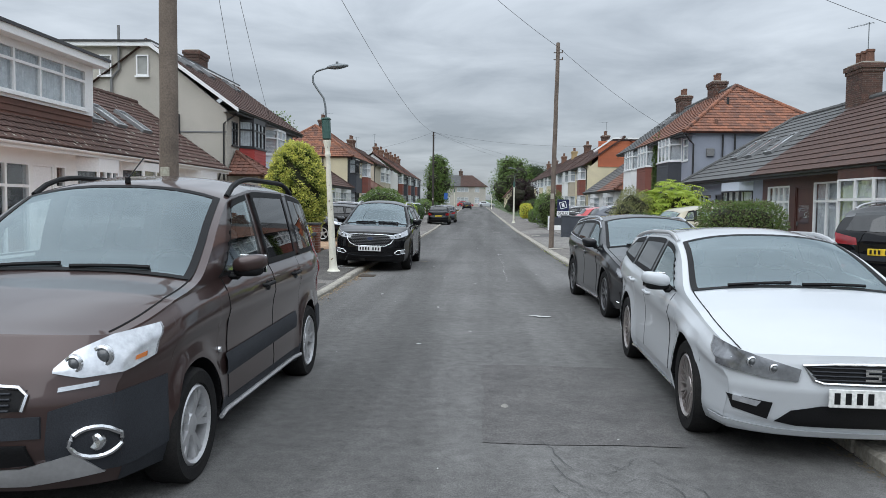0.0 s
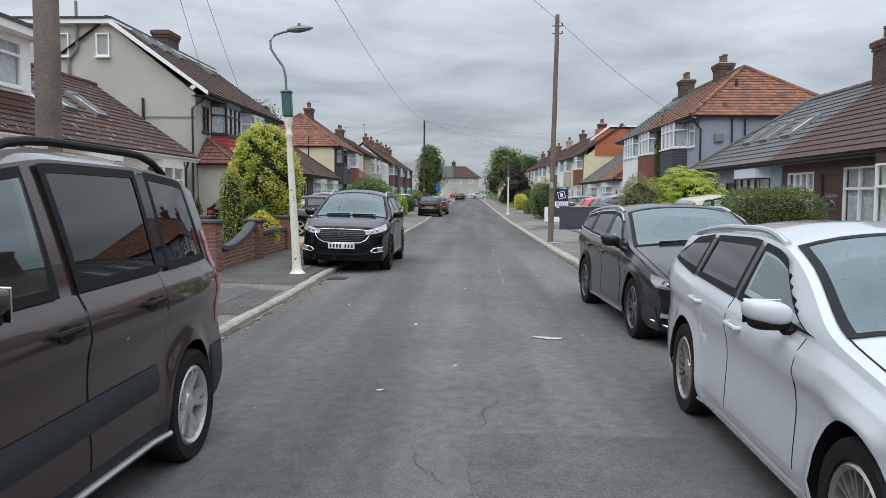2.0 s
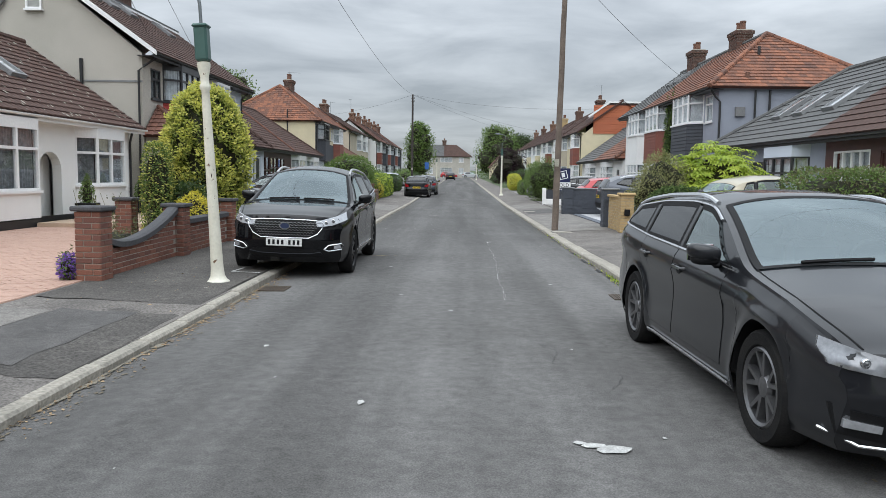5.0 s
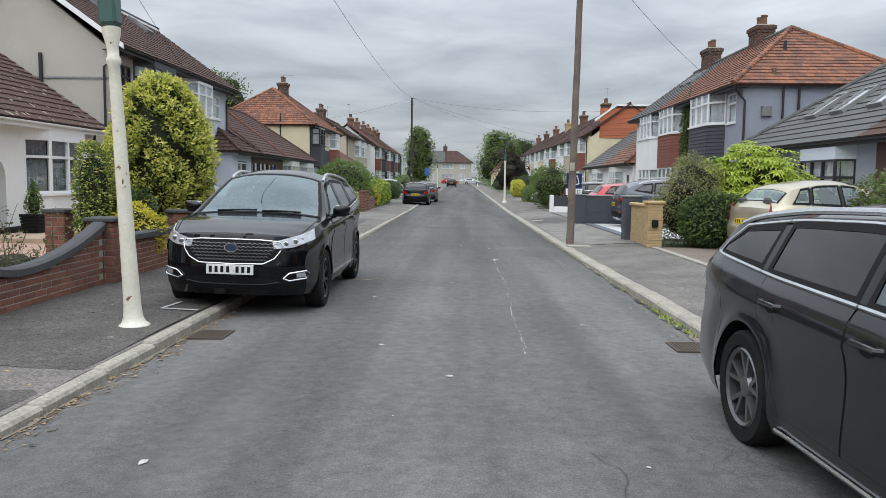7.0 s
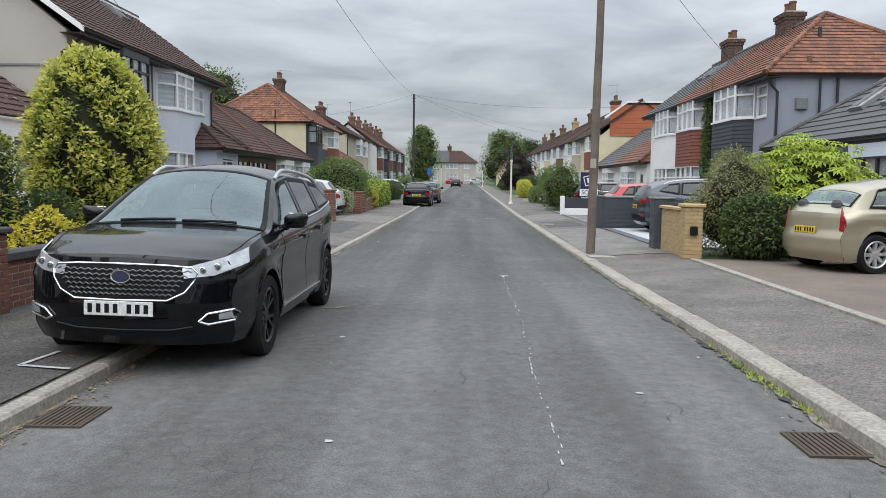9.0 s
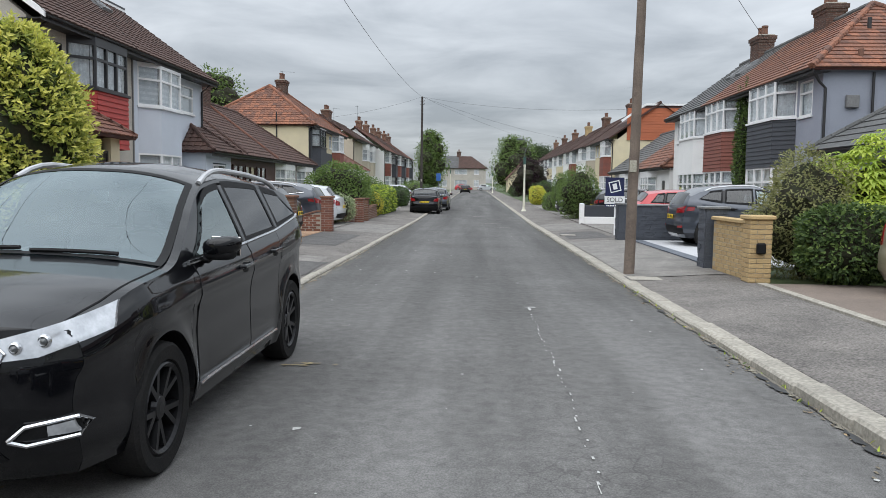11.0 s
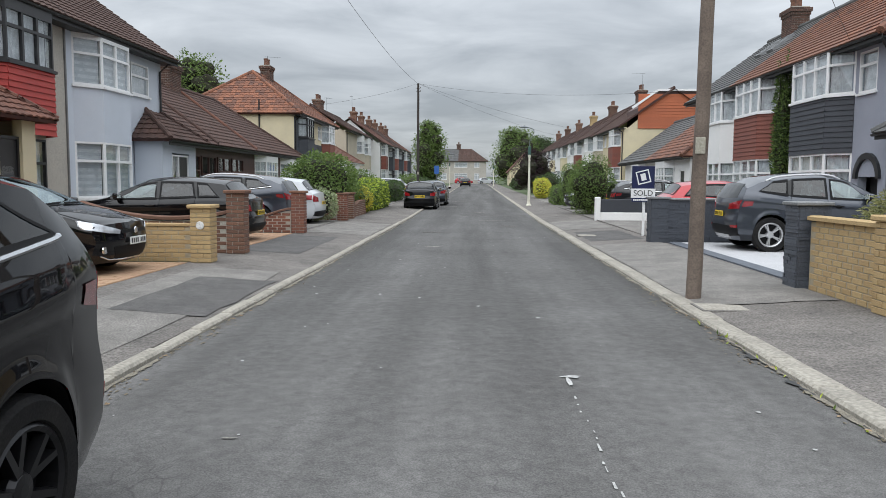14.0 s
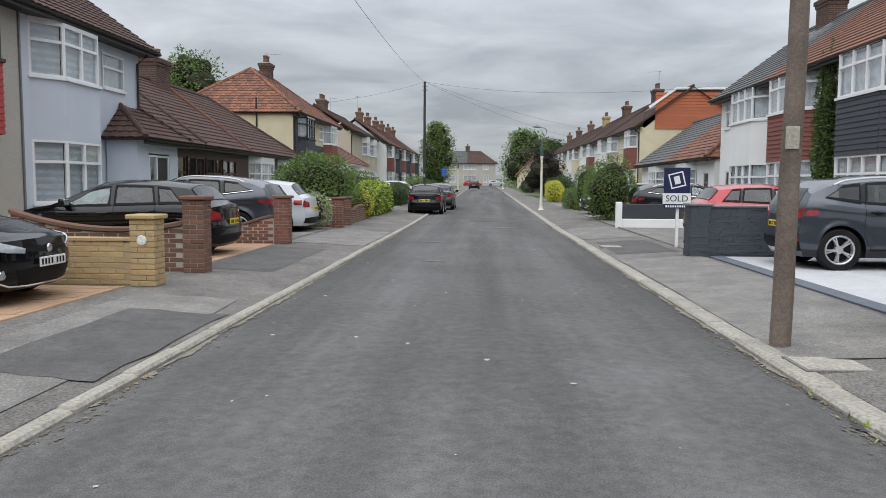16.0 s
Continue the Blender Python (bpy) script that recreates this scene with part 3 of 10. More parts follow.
def window(house, fr, a0, a1, z0, z1, cols=2, transom=0.68, frame_mat=None, curtain=None, sill=True, dep=0.03, bars=False, out=0.0):
    """A casement: frame with mullions and a transom, one pane for each light, curtains and a near-black board for the
    room's shade behind, and a sill.
    """
    f = frame_mat or M_UPVC
    m, w = Mesh(), a1 - a0
    t = 0.055
    o0, o1 = out - dep - 0.05, out - dep + 0.03
    zt = z0 + (z1 - z0) * transom if transom else None
    cw = (w - 2 * t) / cols
    aa = [(a0, a0 + t, 1)]
    for i in range(cols):
        p0 = a0 + t + i * cw + (0.04 if i else 0)
        p1 = a0 + t + (i + 1) * cw - (0.04 if i < cols - 1 else 0)
        aa += [(p0, p1, 0), (p1, p1 + 0.08 if i < cols - 1 else a1, 1)]
    zz = [(z0, z0 + t, 1)] + ([(z0 + t, zt - 0.035, 0), (zt - 0.035, zt + 0.035, 1), (zt + 0.035, z1 - t, 0)] if zt else [(z0 + t, z1 - t, 0)]) + [(z1 - t, z1, 1)]
    for p0, p1, sa in aa:
        for q0, q1, sz in zz:
            if sa or sz:
                fr.box(m, p0, p1, o0, o1, q0, q1, f)
    m.weld()
    if bars:
        for i in range(cols):
            b = a0 + t + (i + 0.5) * cw
            fr.box(m, b - 0.012, b + 0.012, o0 + 0.01, o1 - 0.02, z0 + t, z1 - t, f)
        for k in (0.33, 0.66) if not zt else (0.34,):
            zz = z0 + (z1 - z0) * k
            fr.box(m, a0 + t, a1 - t, o0 + 0.01, o1 - 0.022, zz - 0.012, zz + 0.012, f)
    win = m.ob("window", house)
    for i in range(cols):
        for zb, zc in (((z0 + t, zt - 0.035), (zt + 0.035, z1 - t)) if zt else ((z0 + t, z1 - t),)):
            p = Mesh()
            fr.box(p, a0 + t + i * cw + 0.035, a0 + t + (i + 1) * cw - 0.035, o0 + 0.03, o0 + 0.038, zb, zc, M_GLASS)
            po = p.ob("pane", win)
            po.visible_shadow = False
    c = Mesh()
    if curtain is not M_DARKROOM:
        k = max(6, int(w / 0.06))
        if curtain is M_BLIND:
            # alternate clear and close bands of a zebra blind
            nb, k0 = int((z1 - z0 - 0.04) / 0.085), len(c.m)
            c.grid([[fr.at(a, o0 - 0.05, z0 + 0.02 + (z1 - z0 - 0.04) * j / nb) for a in (a0 + t, a1 - t)] for j in range(nb + 1)], M_CURTAIN)
            for j in range(1, nb, 2):
                c.m[k0 + j] = c.slot(M_BLIND)
        else:
            c.grid([[fr.at(a0 + t + (w - 2 * t) * i / k, o0 - 0.05 - 0.02 * (i % 2), z) for i in range(k + 1)] for z in (z0 + 0.02, z1 - 0.02)], curtain or M_CURTAIN)
    # flat board behind the curtain, coloured as the unlit room
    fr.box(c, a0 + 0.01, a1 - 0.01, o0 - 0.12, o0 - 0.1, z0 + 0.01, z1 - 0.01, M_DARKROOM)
    c.ob("curtain", win)
    if sill:
        q = Mesh()
        fr.box(q, a0 - 0.04, a1 + 0.04, o0, out + 0.07, z0 - 0.07, z0 - 0.002, M_UPVC if f is M_UPVC else f)
        q.ob("window_sill", win)
    return win


def boarding(m, fr, a0, a1, z0, z1, material, out=0.0, step=0.15):
    """Lapped boards or hung tiles, each course proud at its foot."""
    n = max(1, round((z1 - z0) / step))
    for i in range(n):
        b0, b1 = z0 + (z1 - z0) * i / n, z0 + (z1 - z0) * (i + 1) / n
        c = [fr.at(a, o, z) for a in (a0, a1) for o, z in ((out + 0.004, b1), (out + 0.03, b0), (out - 0.02, b0), (out - 0.02, b1))]
        m.add(c, [(0, 1, 5, 4), (1, 2, 6, 5), (0, 4, 7, 3), (0, 3, 2, 1), (4, 5, 6, 7)], material)


def bay(house, s, y0, y1, stages, depth=0.55, cant=0.45, frame_mat=None, curtain=None, cols=(1, 3, 1), bars=False):
    """A canted bay. stages, from the bottom: (z0, z1, material or 'window', boarded)."""
    x = s * XF
    pts = [(x, y0), (x - s * depth, y0 + cant), (x - s * depth, y1 - cant), (x, y1)]
    for (z0, z1, what, lapped) in stages:
        for i in range(3):
            m = Mesh()
            (xa, ya), (xb, yb) = pts[i], pts[i + 1]
            w = math.hypot(xb - xa, yb - ya)
            dx, dy = (xb - xa) / w, (yb - ya) / w
            nx, ny = (dy, -dx) if (dy * -s + 0 > 0) == (True) and s < 0 else (-dy, dx)
            if s < 0:
                nx, ny = (dy, -dx)
            fr = Frame(xa, ya, dx, dy, nx, ny)
            if what == "window":
                window(house, fr, 0.0, w, z0, z1, cols[i], 0.66, frame_mat, curtain, sill=True, bars=bars)
            elif lapped and y0 < 58:
                nb = max(1, round((z1 - z0) / 0.15))
                for j in range(nb):
                    bd = Mesh()
                    boarding(bd, fr, 0, w, z0 + (z1 - z0) * j / nb, z0 + (z1 - z0) * (j + 1) / nb, what, step=9)
                    bd.ob("board", house)
                continue
            elif lapped:
                boarding(m, fr, 0, w, z0, z1, what)
            else:
                fr.box(m, 0, w, -0.1, 0, z0, z1, what)
            if what != "window":
                o = m.ob("bay_panel" if lapped else "bay_wall", house)
                if lapped:
                    tagged(o, kind="stuff")
        if what != "window":
            m = Mesh()
            m.prism(pts, 2, z1 - 0.03, z1 - 0.002, what)
            m.ob("bay_cap", house)


def tiles(house, A, B, C, D, material, tw=0.3, ch=0.28, name="roof_tiles", flat=False, slab=True, pick=None):
    """Tile courses over the slope A B (eave) to C D (ridge, C above B). Every tile is laid on the one below."""
    A, B, C, D = (Vector(p) for p in (A, B, C, D))
    u = (B - A).normalized()
    lift = D - A
    v = lift - lift.dot(u) * u
    H = v.length
    v = v / H
    nrm = u.cross(v)
    if nrm.z < 0:
        nrm = -nrm
    la, lb = (D - A).dot(u), (C - A).dot(u)      # ridge ends along the eave line
    L = (B - A).length
    rows = max(1, int(H / ch))
    step = H / rows
    verts, faces, picked = [], [], []
    prof = [(0, 0.008), (0.22, 0.03), (0.5, 0.038), (0.78, 0.03), (0.999, 0.008)] if not flat else [(0.01, 0.02), (0.99, 0.02)]
    for r in range(rows):
        t0 = r / rows
        a, b = la * t0, L + (lb - L) * t0
        a2, b2 = la * (t0 + 1.0 / rows), L + (lb - L) * (t0 + 1.0 / rows)
        lo, hi = min(a, a2) if la > 0 else a, max(b, b2) if lb < L else b
        k0, k1 = math.floor(lo / tw - 0.5 * (r % 2)), math.ceil(hi / tw)
        for k in range(k0, k1 + 1):
            x0, x1 = (k + 0.5 * (r % 2 if flat else 0)) * tw, (k + 1 + 0.5 * (r % 2 if flat else 0)) * tw
            x0, x1 = max(x0, lo), min(x1, hi)
            if x1 - x0 < 0.03:
                continue
            full = x1 - x0 > tw - 0.001 and x0 >= max(a, a2) and x1 <= min(b, b2)
            if pick and full and len(picked) < 200 and pick[0] < (A + u * x0).y < pick[1]:
                picked.append(A + u * x0 + v * (r * step))
                continue
            q = len(verts)
            for p, zz in prof:
                xx = x0 + (x1 - x0) * p
                verts.append(A + u * xx + v * (r * step - 0.02) + nrm * (zz + 0.028))
            for p, zz in prof:
                xx = x0 + (x1 - x0) * p
                xx = min(max(xx, min(a2, lo + 9) if la > 0 else xx), b2 if lb < L else xx)
                verts.append(A + u * xx + v * ((r + 1) * step) + nrm * (zz - 0.004))
            for p, zz in prof:
                xx = x0 + (x1 - x0) * p
                verts.append(A + u * xx + v * (r * step - 0.018) + nrm * (zz - 0.015))
            n = len(prof)
            for i in range(n - 1):
                faces.append((q + i, q + i + 1, q + n + i + 1, q + n + i))
                faces.append((q + 2 * n + i, q + 2 * n + i + 1, q + i + 1, q + i))
    m = Mesh()
    m.add([tuple(p) for p in verts], faces, material)
    o = m.ob(name, house)
    o["kind"] = "stuff"
    if picked:
        n = len(prof)
        tm = Mesh()
        tm.add([(tw * p, -0.02, zz + 0.028) for p, zz in prof] + [(tw * p, step, zz - 0.004) for p, zz in prof] + [(tw * p, -0.018, zz - 0.015) for p, zz in prof],
               [f for i in range(n - 1) for f in ((i, i + 1, n + i + 1, n + i), (2 * n + i, 2 * n + i + 1, i + 1, i))], material)
        td = tm.data("roof_tile")
        turn = Matrix((u, v, nrm)).transposed().to_4x4()
        for p in picked:
            t = new("roof_tile", td)
            t.parent = house
            t.matrix_parent_inverse = Matrix.Translation(-Vector(house.location))
            t.matrix_basis = Matrix.Translation(p) @ turn
    if slab:
        sl = Mesh()
        quad = [A, B, C, D]
        sl.add([tuple(p - nrm * 0.01) for p in quad] + [tuple(p - nrm * 0.09) for p in quad], [(0, 1, 2, 3), (7, 6, 5, 4), (0, 4, 5, 1), (1, 5, 6, 2), (2, 6, 7, 3), (3, 7, 4, 0)], M_WOOD)
        sl.ob("roof_deck", house)
    return o


def ridge(house, pts, material, r=0.11, name="ridge_tiles"):
    """Half-round caps, laid end to end along a line."""
    m = Mesh()
    for a, b in zip(pts, pts[1:]):
        a, b = Vector(a), Vector(b)
        n = max(1, int((b - a).length / 0.42))
        for i in range(n):
            m.tube([a.lerp(b, i / n), a.lerp(b, (i + 0.97) / n)], r * (1.0 + 0.06 * (i % 2)), material, n=8)
    return m.ob(name, house)


def gutter(house, x, s, y0, y1, z, material):
    m = Mesh()
    m.box((x - 0.012, y0, z - 0.16), (x + 0.012, y1, z + 0.0), material)
    pts = [(-s * (0.02 + 0.055 + 0.055 * math.cos(math.pi * k / 6)), -0.055 * math.sin(math.pi * k / 6)) for k in range(7)]
    m.grid([[(x + px, y, z - 0.02 + pz) for px, pz in pts] for y in (y0, y1)], material)
    m.grid([[(x + px * 0.98, y, z - 0.015 + pz * 0.9) for px, pz in pts] for y in (y0, y1)], material)
    return m.ob("gutter", house)


def pipe(house, pts, r=0.04, material=None, name="downpipe"):
    m = Mesh()
    m.tube(pts, r, material or M_BLACKPIPE, 8)
    return m.ob(name, house)


def brick_stack(m, x0, x1, y0, y1, z0, z1, material, mortar, bl=0.225, bh=0.075, keep=None):
    """Courses of bricks round a mortar core; every brick stands proud."""
    m.box((x0 + 0.008, y0 + 0.008, z0), (x1 - 0.008, y1 - 0.008, z1 - 0.002), mortar)
    n = max(1, round((z1 - z0) / bh))
    h = (z1 - z0) / n
    for i in range(n):
        a, b = z0 + i * h + 0.005, z0 + (i + 1) * h - 0.005
        for ax in (0, 1):
            p0, p1 = (x0, x1) if ax == 0 else (y0, y1)
            k = max(1, round((p1 - p0) / bl))
            w = (p1 - p0) / k
            off = 0.5 * w if (i + ax) % 2 else 0
            c = [p0] + [p0 + off + j * w for j in range(0 if off else 1, k + 1) if p0 < p0 + off + j * w < p1 - 0.01] + [p1]
            for q0, q1 in zip(c, c[1:]):
                for e in (0, 1):
                    if ax == 0:
                        ye = (y0, y0 + 0.03) if e == 0 else (y1 - 0.03, y1)
                        m.box((q0 + 0.005, ye[0], a), (q1 - 0.005, ye[1], b), material)
                    else:
                        xe = (x0, x0 + 0.03) if e == 0 else (x1 - 0.03, x1)
                        m.box((xe[0], q0 + 0.005, a), (xe[1], q1 - 0.005, b), material)


def chimney(house, x, y, z0, z1, w=0.75, d=1.0, pots=2, material=None):
    b = material or M_STACK
    w, d = w * 0.82, d * 0.82
    m = Mesh()
    brick_stack(m, x - w / 2, x + w / 2, y - d / 2, y + d / 2, z0, z1 - 0.42, b, M_MORTAR)
    brick_stack(m, x - w / 2 - 0.04, x + w / 2 + 0.04, y - d / 2 - 0.04, y + d / 2 + 0.04, z1 - 0.42, z1 - 0.28, b, M_MORTAR)
    brick_stack(m, x - w / 2 - 0.09, x + w / 2 + 0.09, y - d / 2 - 0.09, y + d / 2 + 0.09, z1 - 0.28, z1 - 0.1, b, M_MORTAR)
    m.prism([(x - w / 2, y - d / 2), (x + w / 2, y - d / 2), (x + w / 2, y + d / 2), (x - w / 2, y + d / 2)], 2, z1 - 0.1, z1 - 0.04, M_MORTAR)
    o = m.ob("chimney", house)
    for i in range(pots):
        p = Mesh()
        py = y + (i - (pots - 1) / 2) * d / max(pots, 1) * 0.9
        p.lathe([(0.165, -0.08), (0.15, 0.0), (0.135, 0.32), (0.16, 0.34), (0.16, 0.42), (0.10, 0.42)], (x, py, z1), 2, M_POT, 12)
        p.ob("chimney_pot", o)
    return o


def skylight(house, A, u, v, w, h, nrm):
    """A roof window lying on the slope: frame and pane."""
    m = Mesh()
    A, u, v, nrm = (Vector(p) for p in (A, u, v, nrm))
    P = lambda a, b, c: tuple(A + u * a + v * b + nrm * c)
    for a0, a1, b0, b1 in ((0, w, 0, 0.08), (0, w, h - 0.08, h), (0, 0.08, 0.08, h - 0.08), (w - 0.08, w, 0.08, h - 0.08)):
        c = [P(a, b, e) for e in (0.0, 0.14) for b in (b0, b1) for a in (a0, a1)]
        m.add(c, [(0, 2, 3, 1), (4, 5, 7, 6), (0, 1, 5, 4), (2, 6, 7, 3), (0, 4, 6, 2), (1, 3, 7, 5)], M_LEAD)
    o = m.ob("roof_window", house)
    g = Mesh()
    g.add([P(0.08, 0.08, 0.11), P(w - 0.08, 0.08, 0.11), P(w - 0.08, h - 0.08, 0.11), P(0.08, h - 0.08, 0.11)], [(0, 1, 2, 3)], M_GLASS)
    g.add([P(0.08, 0.08, 0.06), P(w - 0.08, 0.08, 0.06), P(w - 0.08, h - 0.08, 0.06), P(0.08, h - 0.08, 0.06)], [(0, 1, 2, 3)], M_CURTAIN)
    g.ob("pane", o)
    return o


def gable_wall(house, y, s, x_front, x_ridge, x_back, z0, z_eave, z_ridge, material, thick=0.25, name="gable_wall"):
    m = Mesh()
    m.prism([(x_front, z0), (x_front, z_eave), (x_ridge, z_ridge), (x_back, z_eave), (x_back, z0)], 1, y, y + thick, material)
    return m.ob(name, house)


def door(house, fr, a0, a1, z0, z1, leaf, frame_mat=None, glazed=True, out=0.0):
    f = frame_mat or M_UPVC
    m = Mesh()
    for q in ((a0, a0 + 0.06, z0, z1), (a1 - 0.06, a1, z0, z1), (a0 + 0.06, a1 - 0.06, z1 - 0.06, z1)):
        fr.box(m, q[0], q[1], out - 0.12, out - 0.02, q[2], q[3], f)
    d = m.ob("door", house)
    p = Mesh()
    fr.box(p, a0 + 0.062, a1 - 0.062, out - 0.1, out - 0.055, z0 + 0.01, z1 - 0.062, leaf)
    for zz in (0.25, 1.05):
        fr.box(p, a0 + 0.2, a1 - 0.2, out - 0.056, out - 0.046, z0 + zz, z0 + zz + 0.62, M_GLASS if glazed and zz > 1 else leaf)
    p.ob("door_leaf", d)
    h = Mesh()
    fr.box(h, a1 - 0.16, a1 - 0.13, out - 0.055, out - 0.01, z0 + 0.98, z0 + 1.12, M_GALV)
    h.ob("door_handle", d)
    return d

# ---- the houses ----
def house_root(name, s, y, label, cat="house"):
    return root(name, (s * XF, y, rise(y)), label, cat)


def plain_shell(h, s, y0, y1, z_eave, depth, material, near=True, far=True, z0=-0.3, holes=(), front_mat=None):
    """Front wall with holes, back wall, and side walls up to the eave."""
    g = rise(y0)
    wall(h, front(s, y0), y1 - y0, z0 + g, z_eave + g, list(holes), front_mat or material, "front_wall")
    m = Mesh()
    m.box((s * (XF + depth - 0.25), y0, z0 + g), (s * (XF + depth), y1, z_eave + g), material)
    m.ob("back_wall", h)
    for flag, y in ((near, y0), (far, y1 - 0.25)):
        if flag:
            m = Mesh()
            m.box((s * (XF + 0.252), y, z0 + g), (s * (XF + depth - 0.252), y + 0.25, z_eave + g), material)
            m.ob("side_wall", h)


def pitched(h, s, y0, y1, z_e, z_r, x_e=10.5, x_r=14.4, x_b=None, hip0=0.0, hip1=0.0, mats=None, split=None, g=0.0, gut=None, flat=False, tw=0.3, ch=0.28, pick=None):
    """Front and back slopes, with hips where hip0 or hip1 is more than zero. split: a y where the tile changes."""
    x_b = x_b if x_b is not None else 2 * x_r - x_e
    z_e, z_r = z_e + g, z_r + g
    X = lambda v: s * v
    parts = [(y0, y1, mats[0])] if split is None else [(y0, split, mats[0]), (split, y1, mats[1])]
    for i, (a, b, mt) in enumerate(parts):
        ra = y0 + hip0 if a == y0 else a
        rb = y1 - hip1 if b == y1 else b
        tiles(h, (X(x_e), a, z_e), (X(x_e), b, z_e), (X(x_r), rb, z_r), (X(x_r), ra, z_r), mt, tw, ch, flat=flat, pick=pick)
        m = Mesh()
        m.add([(X(x_b), a, z_e), (X(x_b), b, z_e), (X(x_r), rb, z_r + 0.03), (X(x_r), ra, z_r + 0.03)], [(0, 1, 2, 3)], mt)
        m.ob("back_slope", h)
    if hip0:
        tiles(h, (X(x_e), y0, z_e), (X(x_b), y0, z_e), (X(x_r), y0 + hip0, z_r), (X(x_r), y0 + hip0, z_r), mats[0], tw, ch, flat=flat)
        ridge(h, [(X(x_e), y0, z_e + 0.03), (X(x_r), y0 + hip0, z_r + 0.03)], mats[0])
        ridge(h, [(X(x_b), y0, z_e + 0.03), (X(x_r), y0 + hip0, z_r + 0.03)], mats[0])
    if hip1:
        tiles(h, (X(x_e), y1, z_e), (X(x_b), y1, z_e), (X(x_r), y1 - hip1, z_r), (X(x_r), y1 - hip1, z_r), mats[-1], tw, ch, flat=flat)
        ridge(h, [(X(x_e), y1, z_e + 0.03), (X(x_r), y1 - hip1, z_r + 0.03)], mats[-1])
    ridge(h, [(X(x_r), y0 + hip0, z_r + 0.03), (X(x_r), y1 - hip1, z_r + 0.03)], mats[-1])
    if gut:
        gutter(h, X(x_e + 0.06), s, y0, y1, z_e - 0.01, gut)
        m = Mesh()
        m.box((X(x_e + 0.05), y0 + 0.02, z_e - 0.13), (X(XF + 0.1), y1 - 0.02, z_e - 0.11), gut)
        m.ob("soffit", h)


# L1: a white bungalow pair with lichen-spotted brown tiles; the nearer half has a dormer
L1 = house_root("bungalow", -1, 24, "white rendered bungalow pair with brown lichen-spotted roof tiles")
plain_shell(L1, -1, 14.0, 32.0, 2.9, 8.2, M_WHITE, far=True, holes=[(9.3, 12.3, 0.9, 2.55), (12.45, 13.6, -0.3, 2.1), (14.45, 17.2, 1.1, 2.5), (0.6, 4.35, 0.3, 2.5), (4.5, 5.45, 0.1, 2.5), (5.5, 6.0, 0.3, 2.5), (6.6, 8.6, 1.0, 2.4)])
pitched(L1, -1, 13.7, 32.3, 2.95, 5.75, x_e=10.45, x_r=14.5, hip0=3.0, mats=[M_TILEB], gut=M_UPVC, pick=(24, 31))
gable_wall(L1, 32.0, -1, -10.9, -14.5, -18.1, 2.8, 2.95, 5.45, M_WHITE, 0.2)
bay(L1, -1, 23.2, 26.3, [(0.0, 0.36, M_BLACKF, False), (0.36, 1.05, M_WHITE, False), (1.05, 2.6, "window", False), (2.6, 2.85, M_UPVC, False)], 0.45, 0.6, curtain=M_LATTICE, cols=(1, 2, 1))
bay(L1, -1, 28.4, 31.3, [(0.0, 0.36, M_BLACKF, False), (0.36, 1.15, M_WHITE, False), (1.15, 2.55, "window", False), (2.55, 2.85, M_UPVC, False)], 0.4, 0.55, curtain=M_LATTICE, cols=(1, 2, 1))
fr = front(-1, 14.0)
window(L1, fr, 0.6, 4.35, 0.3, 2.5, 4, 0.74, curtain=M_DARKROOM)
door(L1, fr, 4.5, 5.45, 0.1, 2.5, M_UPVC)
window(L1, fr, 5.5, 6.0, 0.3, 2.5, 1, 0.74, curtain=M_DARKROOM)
bay(L1, -1, 20.5, 22.7, [(0.0, 1.0, M_WHITE, False), (1.0, 2.45, "window", False), (2.45, 2.8, M_UPVC, False)], 0.4, 0.5, curtain=M_LATTICE, cols=(1, 3, 1))
# arched entrance and plinth
m = Mesh()
arc = [(26.45, -0.3), (26.45, 1.55)] + [(27.025 - 0.575 * math.cos(k * math.pi / 10), 1.55 + 0.5 * math.sin(k * math.pi / 10)) for k in range(1, 10)] + [(27.6, 1.55), (27.6, -0.3)]
m.prism([(26.4, 1.5), *[(y, z) for y, z in arc[1:-1]], (27.65, 1.5), (27.65, 2.12), (26.4, 2.12)], 0, -11.14, -10.895, M_WHITE)
m.ob("arch", L1)
m = Mesh()
m.box((-11.5, 26.2, -0.2), (-11.4, 27.9, 2.6), M_WHITE)
m.box((-11.39, 26.65, 0.2), (-11.36, 27.4, 2.0), M_UPVC)
m.ob("porch_back", L1)
m = Mesh()
m.box((-10.88, 26.3, -0.1), (-10.86, 32.0, 0.34), M_BLACKF)
m.box((-10.88, 14.0, -0.1), (-10.86, 26.3, 0.34), M_BLACKF)
m.ob("plinth", L1, "black painted plinth")
# dormer over the nearer half
m = Mesh()
m.box((-14.4, 17.0, 3.4), (-11.75, 22.6, 5.55), M_WHITE)
m.ob("dormer_body", L1)
m = Mesh()
boarding(m, Frame(-11.5, 17.0, 0, 1, 1, 0), 0, 5.6, 3.45, 4.1, M_TILEM, 0.0, 0.16)
m.ob("dormer_apron", L1, "rust tile-hung apron")
wall(L1, Frame(-11.45, 17.0, 0, 1, 1, 0), 5.6, 4.1, 5.55, [(0.5, 5.2, 4.25, 5.4)], M_UPVC, "dormer_front")
window(L1, Frame(-11.45, 17.0, 0, 1, 1, 0), 0.5, 5.2, 4.25, 5.4, 4, 0.7)
m = Mesh()
m.box((-14.6, 16.7, 5.55), (-11.1, 22.9, 5.75), M_UPVC)
m.box((-14.6, 16.65, 5.75), (-11.05, 22.95, 5.83), M_BLACKF)
